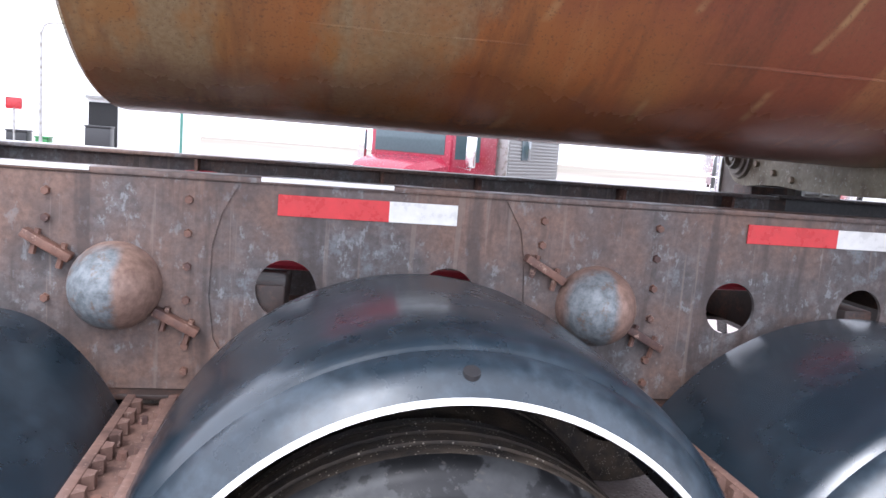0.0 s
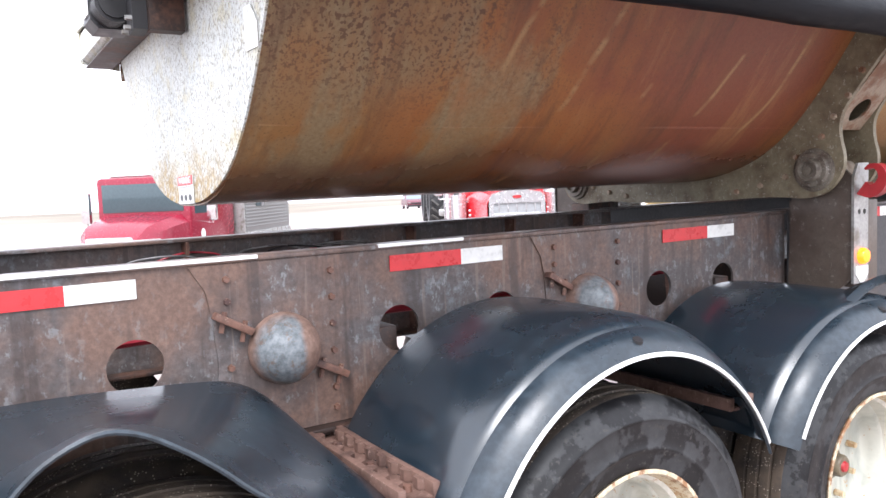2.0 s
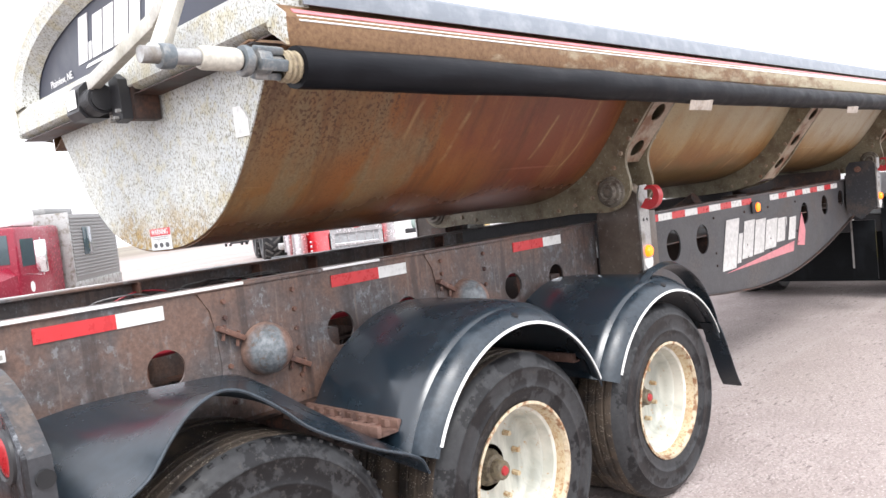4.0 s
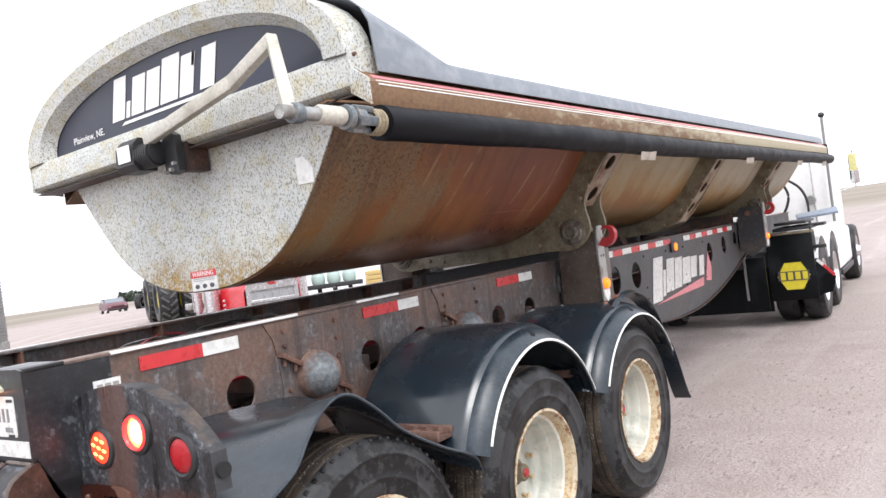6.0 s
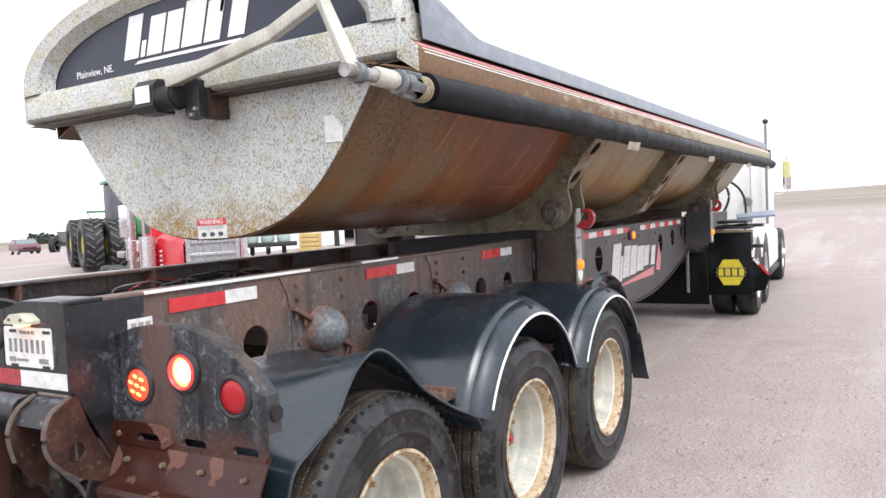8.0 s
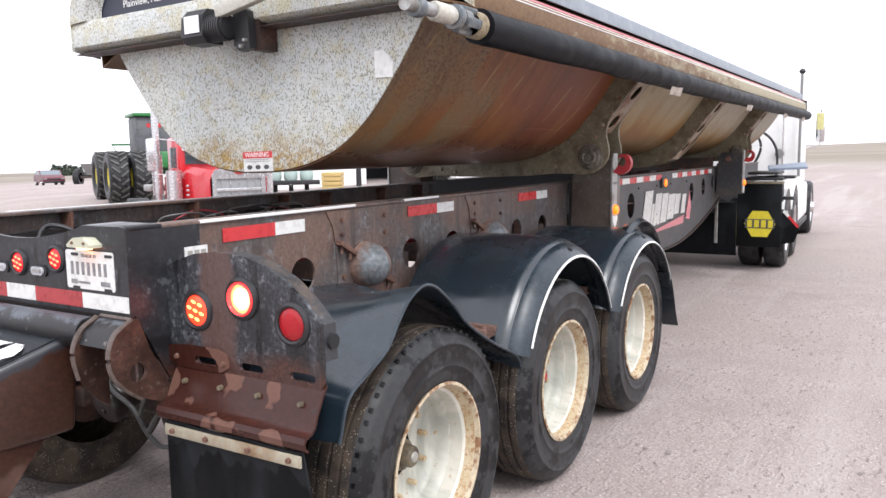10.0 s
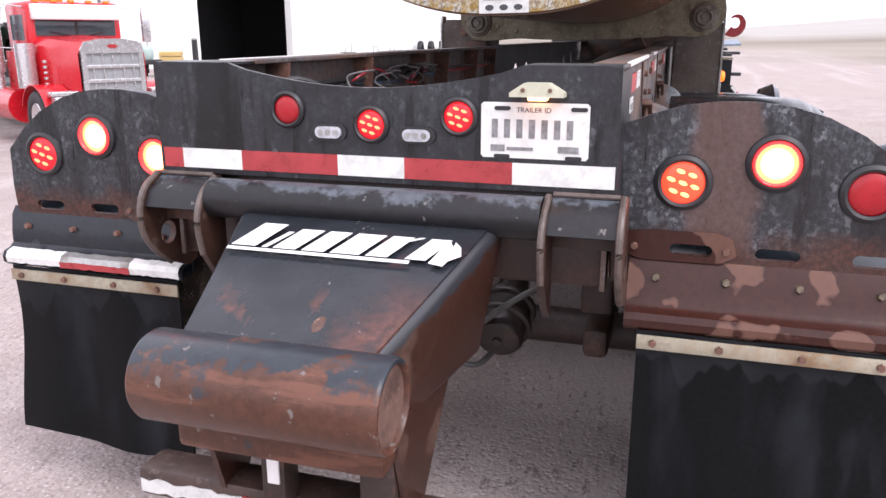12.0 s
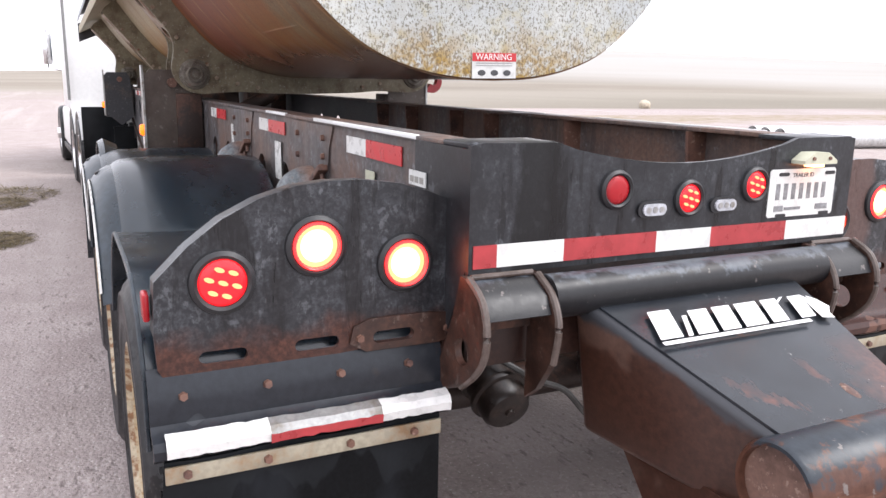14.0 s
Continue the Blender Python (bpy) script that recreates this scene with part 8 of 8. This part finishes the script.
def far_shrubs():
    """Low dark evergreens along the far edge of the field."""
    rnd = random.Random(21)
    for k in range(9):
        az, d = radians(57.8 - 0.20 * k + rnd.uniform(-0.06, 0.06)), 120.0
        x, y = -1.7 + d * math.cos(az), -2.2 + d * math.sin(az)
        T = thing("evergreen_shrub", "small dark evergreen at the far field edge", "shrub", "far evergreens", at=pose(x, y, ground_z(x, y)))
        h = rnd.uniform(1.1, 1.7)
        part("trunk", cyl(mesh(), (0, 0, 0), (0, 0, h * 0.9), 0.06, 0.02, seg=6), "wood", T)
        bm = mesh()
        for _ in range(160):
            z = rnd.random() ** 1.3
            rr = 0.75 * (1 - z * 0.85) * rnd.uniform(0.5, 1.1)
            a = rnd.uniform(0, 6.28)
            p = Vector((rr * math.cos(a), rr * math.sin(a), 0.1 + z * h))
            q = Vector((rnd.uniform(-1, 1), rnd.uniform(-1, 1), rnd.uniform(-0.6, 0.6))).normalized() * 0.22
            w = q.orthogonal().normalized() * 0.09
            bm.faces.new([bm.verts.new(v) for v in (p - q, p + w, p + q, p - w)])
        tagged(part("foliage", bm, "needles", T), kind="stuff")


def gravel_stones():
    """Loose stones lying over the lot where the walk passes."""
    rnd = random.Random(77)
    verts, faces = [], []
    for _ in range(7000):
        x, y = rnd.uniform(-2.6, 9.5), rnd.uniform(-4.6, 3.2)
        if rnd.random() > 1.0 / (1.0 + 0.12 * max(0.0, x - 1.0)):
            continue
        q = rnd.random()
        r0 = 0.003 + 0.010 * q ** 4
        z = ground_z(x, y)
        b = len(verts)
        for k in range(5):
            a = 2 * math.pi * k / 5 + rnd.random()
            verts.append((x + r0 * rnd.uniform(0.7, 1.3) * math.cos(a), y + r0 * rnd.uniform(0.7, 1.3) * math.sin(a), z - 0.002 + r0 * 0.3))
        verts.append((x + r0 * rnd.uniform(-0.3, 0.3), y + r0 * rnd.uniform(-0.3, 0.3), z + r0 * rnd.uniform(0.6, 1.1)))
        faces += [(b + k, b + (k + 1) % 5, b + 5) for k in range(5)]
    for _ in range(420):
        a = rnd.gauss(0.0, 0.55)
        x, y = 3.3 + 1.1 * rnd.gauss(0, 0.6), 2.55 + 0.28 * a
        r0 = 0.008 + 0.022 * rnd.random() ** 3
        z = ground_z(x, y)
        b = len(verts)
        for k in range(5):
            q = 2 * math.pi * k / 5 + rnd.random()
            verts.append((x + r0 * rnd.uniform(0.7, 1.3) * math.cos(q), y + r0 * rnd.uniform(0.7, 1.3) * math.sin(q), z - 0.002 + r0 * 0.3))
        verts.append((x, y, z + r0 * rnd.uniform(0.6, 1.1)))
        faces += [(b + k, b + (k + 1) % 5, b + 5) for k in range(5)]
    me = bpy.data.meshes.new("gravel")
    me.from_pydata(verts, [], faces)
    me.materials.append(MAT["stone"])
    tagged(new("gravel", me), "loose pinkish gravel stones strewn over the lot", "gravel", kind="stuff")


MAT["needles"] = plain("dark_needles", (0.035, 0.05, 0.03), 0.8, vary=0.35)
MAT["stone"] = plain("pinkish_stone", (0.36, 0.30, 0.28), 0.9, vary=0.45, scale=9.0)
MAT["cab_cover"] = worn("grey_cab_cover", (0.13, 0.135, 0.145), (0.075, 0.08, 0.09), 0.6, scale=2.5)
MAT["amber"] = plain("amber_lens", (0.6, 0.2, 0.02), 0.3)
red_truck(), maroon_truck(), farm_tractor(), maroon_car(), towed_implement(), far_shrubs(), gravel_stones()


# ---- buildings and far clutter ----
def white_barn():
    z = 0.1
    T = thing("white_barn", "long white metal barn with a dark open doorway", "building", at=pose(0, 0, 0))
    x0, x1, y, top, low = 20.2, 68.4, 18.7, 4.9, 3.94
    da, db, dt = 26.7, 35.0, 4.5
    wall = part("wall", plate(mesh(), [(x0, z), (da, z), (da, dt), (db, dt), (db, z), (x1, z), (x1, low), (39.2, 5.05), (x0, top)], (), "y", y, 0.25), "white_sheet", T, "white ribbed metal wall")
    for xe, h in ((x0, top), (x1 - 0.25, low)):
        part("end_wall", plate(mesh(), [(y + 0.25, z), (y + 5.5, z), (y + 5.5, h), (y + 2.8, h + 0.6), (y + 0.25, h)], (), "x", xe, 0.25), "white_sheet", T)
    part("back_wall", plate(mesh(), [(x0, z), (x1, z), (x1, low), (39.2, 5.05), (x0, top)], (), "y", y + 5.5, 0.25), "white_sheet", T)
    line = ((x0 - 0.02, top), (39.2, 5.05), (x1 + 0.02, low))
    part("roof", sheet(mesh(), [[(a, y - 0.05, h) for a, h in line], [(a, y + 2.8, h + 0.72) for a, h in line], [(a, y + 5.8, h) for a, h in line]], 0.10), "white_sheet", T)
    part("eave_trim", plate(mesh(), [(36.0, 4.93), (39.2, 4.95), (x1, low - 0.10), (x1, low + 0.04), (39.2, 5.09), (36.0, 5.07)], (), "y", y - 0.14, 0.085), "grey", T, "grey gutter along the eave")
    part("downspout", cyl(mesh(), (x1 - 0.1, y - 0.10, z), (x1 - 0.1, y - 0.10, low - 0.1), 0.05, seg=10), "grey", T, "thin grey downspout")
    for xx in (da, db):
        part("door_jamb", box(mesh(), xx - 0.12, xx + 0.12, y - 0.05, y + 0.3, z, dt), "white_sheet", T)
    # near-black sheets put the barn's inner shade into colour behind the doorway
    part("shade_lining", box(mesh(), da - 4, db + 4, y + 5.3, y + 5.4, z, top - 0.2), "dark", T)
    part("shade_lining", box(mesh(), da - 4.1, da - 4, y + 0.3, y + 5.3, z, top - 0.2), "dark", T)
    part("shade_lining", box(mesh(), db + 4, db + 4.1, y + 0.3, y + 5.3, z, top - 0.2), "dark", T)
    part("shade_lining", box(mesh(), da - 4, db + 4, y + 0.3, y + 5.3, top - 0.25, top - 0.2), "dark", T)
    part("shade_floor", box(mesh(), da - 4, db + 4, y + 0.35, y + 5.3, z - 0.02, z + 0.03), "dark", T)
    for k in range(118):
        xx = x0 + 0.4 + 0.6 * k
        if xx < x1 - 0.2:
            part("wall_rib", box(mesh(), xx, xx + 0.06, y - 0.03, y, dt + 0.02 if da - 0.2 < xx < db + 0.2 else z, min(top, 5.05 - 0.038 * max(0.0, xx - 39.2)) - 0.2), "white_sheet", wall)


def far_shed():
    T = thing("white_shed", "white shed with green roof trim", "building")
    y, z = 34.0, -0.45
    o = [(-22.0, z), (-3.95, z), (-3.95, 3.95), (-8.7, 6.75), (-22.0, 6.75)]
    part("wall", plate(mesh(), o, (), "y", y, 6.0), "white_sheet", T)
    part("roof_trim", tube(mesh(), [(-22.2, y - 0.1, 6.8), (-8.7, y - 0.1, 6.8), (-3.7, y - 0.1, 3.85)], 0.12, 6), "teal", T, "green roof edge trim")
    part("corner_trim", box(mesh(), -4.05, -3.93, y - 0.06, y + 0.02, z, 3.95), "teal", T)
    d = part("doorway", box(mesh(), -7.9, -6.7, y - 0.05, y, z, 2.15), "dark", T, "dark glazed doorway")
    part("canopy", box(mesh(), -8.0, -6.2, y - 0.25, y, 2.3, 2.42), "grey", T)
    L = thing("lamp_post", "slim pale yard lamp post beside the shed", "lamp post", at=pose(-8.6, 30.0, ground_z(-8.6, 30)))
    part("pole", cyl(mesh(), (0, 0, 0), (0, 0, 5.0), 0.07, 0.05, seg=12), "steel", L)
    part("arm", tube(mesh(), spline([(0, 0, 4.9), (0.2, 0, 5.3), (0.9, 0, 5.4)], 5), 0.04, 8), "steel", L)
    part("lamp_head", box(mesh(), 0.85, 1.4, -0.12, 0.12, 5.32, 5.46, 0.05), "grey", L)
    for x, w, h, mat in ((-10.4, 0.8, 1.1, "black"), (-9.3, 0.5, 0.9, "green"), (-7.4, 1.0, 1.5, "black")):
        B = thing("yard_bin", "dark bin standing by the shed", "bin", "bins by the shed", at=pose(x, 31.5, ground_z(x, 31.5)))
        part("tub", box(mesh(), 0, w, 0, 0.7, 0, h, 0.05), mat, B)
        part("lid", box(mesh(), -0.02, w + 0.02, -0.03, 0.72, h, h + 0.08, 0.02), mat, B)
    S = thing("red_sign", "small red round sign on a post", "sign", at=pose(-9.9, 31.0, ground_z(-9.9, 31)))
    part("post", cyl(mesh(), (0, 0, 0), (0, 0, 2.4), 0.04, seg=10), "steel", S)
    part("board", box(mesh(), -0.3, 0.3, -0.04, 0.0, 2.0, 2.45, 0.05), "hook", S)
    C = thing("parked_car", "pale car parked by the shed", "car", at=pose(-13.0, 27.0, ground_z(-13, 27), 0, 0, 0))
    part("body", box(mesh(), -2.2, 2.2, -0.9, 0.9, 0.3, 0.95, 0.2), "white", C)
    part("cabin", box(mesh(), -1.2, 1.3, -0.8, 0.8, 0.9, 1.5, 0.2), "glass", C)
    for s in (-1, 1):
        for xx in (-1.4, 1.4):
            road_wheel(C, xx, s * 0.9, 0.33, 0.33, 0.2, s)


def bare_tree(name, x, y, h, seed, spread=0.55):
    rnd = random.Random(seed)
    T = thing(name, "bare leafless winter tree", "tree", "bare trees", at=pose(x, y, ground_z(x, y)))
    part("trunk", tube(mesh(), [(0, 0, 0), (0.1, 0, h * 0.2), (0.0, 0.1, h * 0.42)], h * 0.026, 8), "wood", T)
    bm = mesh()

    def grow(p, d, length, r, depth):
        q = p + d * length
        cyl(bm, p, q, r, r * 0.65, seg=5, caps=False)
        if depth:
            for _ in range(3 if depth > 1 else 4):
                nd = (d + Vector((rnd.uniform(-1, 1), rnd.uniform(-1, 1), rnd.uniform(-0.2, 0.8))) * spread).normalized()
                grow(p.lerp(q, rnd.uniform(0.55, 1.0)), nd, length * rnd.uniform(0.55, 0.8), r * 0.6, depth - 1)

    for k in range(4):
        a = k * 1.6 + rnd.random()
        grow(Vector((0, 0.05, h * (0.25 + 0.06 * k))), Vector((0.6 * math.cos(a), 0.6 * math.sin(a), 1)).normalized(), h * 0.24, h * 0.008, 4)
    tagged(part("branchwork", bm, "wood", T), kind="stuff")


def clutter():
    rnd = random.Random(9)
    # low machinery along the barn
    for x, y, w, tall in ((38.5, 17.2, 0.7, 1.5), (42.0, 17.0, 0.6, 1.2), (44.5, 16.9, 0.7, 1.4), (47.5, 16.8, 1.2, 0.9), (51.5, 16.2, 0.9, 1.1)):
        T = thing("tillage_implement", "low dark tillage implement parked along the barn", "implement", "implements by the barn", at=pose(x, y, ground_z(x, y), 0, 0, rnd.uniform(-20, 60)) @ Matrix.Scale(0.62, 4))
        part("tool_bar", box(mesh(), -0.08, 0.08, -w, w, 0.55, 0.68, 0.01), "grey", T)
        part("drawbar", box(mesh(), 0.08, 1.3, -0.06, 0.06, 0.5, 0.6, 0.01), "black", T)
        part("mast", tube(mesh(), [(0, -w * 0.4, 0.6), (0, -w * 0.4, tall), (0, w * 0.4, tall), (0, w * 0.4, 0.6)], 0.035, 6), "grey", T)
        for k in range(6):
            yy = -w + 2 * w * k / 5
            part("shank", tube(mesh(), spline([(0.0, yy, 0.6), (-0.25, yy, 0.5), (-0.3, yy, 0.2), (-0.1, yy, 0.0)], 3), 0.025, 5), "rust_dark", T)
        for q in (-1, 1):
            road_wheel(T, 0.3, q * w * 0.8, 0.3, 0.3, 0.18, q, "grey")
    # old tyres leaning together, then a flat-bed trailer with a box on it
    for k in range(4):
        P = thing("loose_tyre", "large bare black tyre standing on the lot", "tyre", "tyres by the barn", at=pose(53.7 + 0.22 * k, 18.2 - 0.72 * k, ground_z(54, 17), 0, 0, (8, 30, 20, 65)[k]) @ Matrix.Scale(0.68, 4))
        part("tyre_ring", lathe(mesh(), [(0.45, -0.2), (0.6, -0.26), (0.78, -0.24), (0.86, -0.1), (0.86, 0.1), (0.78, 0.24), (0.6, 0.26), (0.45, 0.2)], (0, 0, 0.84), "y", 28), "rubber", P)
    F = thing("flatbed_trailer", "low dark flatbed trailer with a grey crate on its deck", "trailer", at=pose(58.8, 14.4, ground_z(58.8, 14.4), 0, 0, -70) @ Matrix.Scale(0.8, 4))
    part("deck", box(mesh(), -3.2, 3.2, -1.1, 1.1, 0.55, 0.7, 0.02), "black", F)
    part("headboard", box(mesh(), -2.9, -2.8, -1.1, 1.1, 0.7, 1.3, 0.02), "grey", F)
    part("crate", box(mesh(), -1.0, 0.9, -0.8, 0.8, 0.7, 1.75, 0.04), "grey", F)
    for q in (-1, 1):
        for xx in (0.8, 1.7):
            road_wheel(F, xx, q * 1.1, 0.36, 0.36, 0.22, q)
    # seed planter with pale domed hoppers
    P = thing("seed_planter", "dark planter frame carrying pale green domed hoppers", "implement", at=pose(18.6, 15.7, ground_z(18.6, 15.7), 0, 0, 132) @ Matrix.Scale(0.66, 4))
    part("frame", box(mesh(), -1.5, 1.5, -0.35, 0.35, 0.55, 0.78, 0.02), "black", P)
    for k in (-1, 0, 1):
        part("hopper", lathe(mesh(), [(0.30, 0.0), (0.36, 0.12), (0.36, 0.42), (0.30, 0.58), (0.18, 0.68), (0.0005, 0.72)], (k * 0.82, 0, 0.78), "z", 24), "pale_teal", P, "pale green domed hopper")
        part("row_unit", box(mesh(), k * 0.82 - 0.12, k * 0.82 + 0.12, -0.6, -0.3, 0.15, 0.7, 0.03), "black", P)
        part("gauge_wheel", lathe(mesh(), [(0.05, -0.05), (0.27, -0.05), (0.3, 0.0), (0.27, 0.05), (0.05, 0.05)], (k * 0.82, -0.5, 0.3), "x", 20), "rubber", P)
    part("tongue", box(mesh(), -0.06, 0.06, 0.3, 2.2, 0.5, 0.62, 0.01), "black", P)
    B = thing("wooden_crate", "ochre wooden crate by the barn wall", "crate", at=pose(21.6, 16.3, ground_z(21.6, 16.3), 0, 0, 30))
    for k in range(4):
        part("plank", box(mesh(), -0.5, 0.5, -0.35, 0.35, 0.02 + 0.17 * k, 0.17 + 0.17 * k, 0.008), "ochre", B)
    G = thing("steel_bollard", "short dark post beside the doorway", "bollard", at=pose(24.9, 17.6, ground_z(24.9, 17.6)))
    part("post", cyl(mesh(), (0, 0, 0), (0, 0, 1.05), 0.12, 0.11, seg=14), "black", G)
    part("cap", lathe(mesh(), [(0.115, 0.0), (0.10, 0.05), (0.0005, 0.08)], (0, 0, 1.05), "z", 14), "grey", G)
    # stack of corrugated culvert pipes
    for k, (px, py) in enumerate(((13.53, -16.0), (14.12, -16.1), (14.71, -16.25))):
        P = thing("culvert_pipe", "bright corrugated metal culvert pipe lying on the gravel", "pipe", "culvert pipes")
        P.matrix_world = pose(px, py, ground_z(px, py) + 0.278, 0, 0, 260 + 0.6 * k)
        prof = [(0.262 + 0.014 * math.cos(j * math.pi), 0.075 * j) for j in range(104)]
        part("pipe_wall", lathe(mesh(), prof, (0, 0, 0), "x", 28), "zinc_plain", P)
    # hay clumps along the lot edge
    for x, y, r in ((10.3, 2.15, 0.6), (9.5, 2.25, 0.4), (7.0, 2.15, 0.36)):
        T = thing("hay_clump", "flattened clump of dry hay on the gravel", "hay", "hay clumps")
        T.matrix_world = pose(x, y, ground_z(x, y))
        bm = mesh()
        for _ in range(900):
            a, d = rnd.uniform(0, 6.28), r * math.sqrt(rnd.random())
            p = Vector((d * math.cos(a) * 1.3, d * math.sin(a), 0.004 + 0.06 * rnd.random() * (1 - d / r)))
            q = Vector((rnd.uniform(-1, 1), rnd.uniform(-1, 1), rnd.uniform(-0.02, 0.10))).normalized() * rnd.uniform(0.04, 0.13)
            side = Vector((-q.y, q.x, 0)).normalized() * 0.006
            vs = [bm.verts.new(v) for v in (p - side, p + side, p + q + side, p + q - side)]
            bm.faces.new(vs)
        tagged(part("straw", bm, "hay", T), kind="stuff")
    B = thing("field_boulder", "pale weathered boulder far out in the field", "boulder", at=pose(44.4, -37.4, ground_z(44.4, -37.4), 0, 0, 50))
    bm = mesh()
    bmesh.ops.create_icosphere(bm, subdivisions=3, radius=1.0)
    for v in bm.verts:
        k = 1.0 + 0.18 * noise.noise(v.co * 1.7)
        v.co = Vector((v.co.x * 0.42 * k, v.co.y * 0.72 * k, max(-0.05, v.co.z * 0.40 * k + 0.22)))
    part("rock", bm, "pale_rock", B, smooth=60)
    # warning cone
    C = thing("traffic_cone", "small red cone on the lot", "cone", at=pose(16.2, 12.2, ground_z(16.2, 12.2)) @ Matrix.Scale(0.8, 4))
    part("cone_body", cyl(mesh(), (0, 0, 0.03), (0, 0, 0.7), 0.16, 0.03, seg=20), "hook", C)
    part("cone_foot", box(mesh(), -0.2, 0.2, -0.2, 0.2, 0.0, 0.03, 0.01), "hook", C)


MAT["white_sheet"] = plain("white_sheet_metal", (0.80, 0.80, 0.79), 0.45, vary=0.03, scale=2.0)
MAT["pale_rock"] = worn("pale_rock", (0.55, 0.47, 0.36), (0.38, 0.33, 0.27), 0.9, scale=5.0)
MAT["pale_teal"] = plain("pale_green_plastic", (0.34, 0.44, 0.41), 0.4)
MAT["ochre"] = plain("ochre_boards", (0.5, 0.36, 0.14), 0.7)
MAT["teal"] = plain("green_teal_paint", (0.05, 0.16, 0.13), 0.4)
MAT["zinc_plain"] = plain("bright_zinc", (0.62, 0.63, 0.63), 0.35, 0.5)
white_barn(), far_shed()
bare_tree("bare_tree", -5.9, 46.0, 9.5, 3)
bare_tree("bare_tree", -7.5, 49.0, 8.5, 5)
clutter()
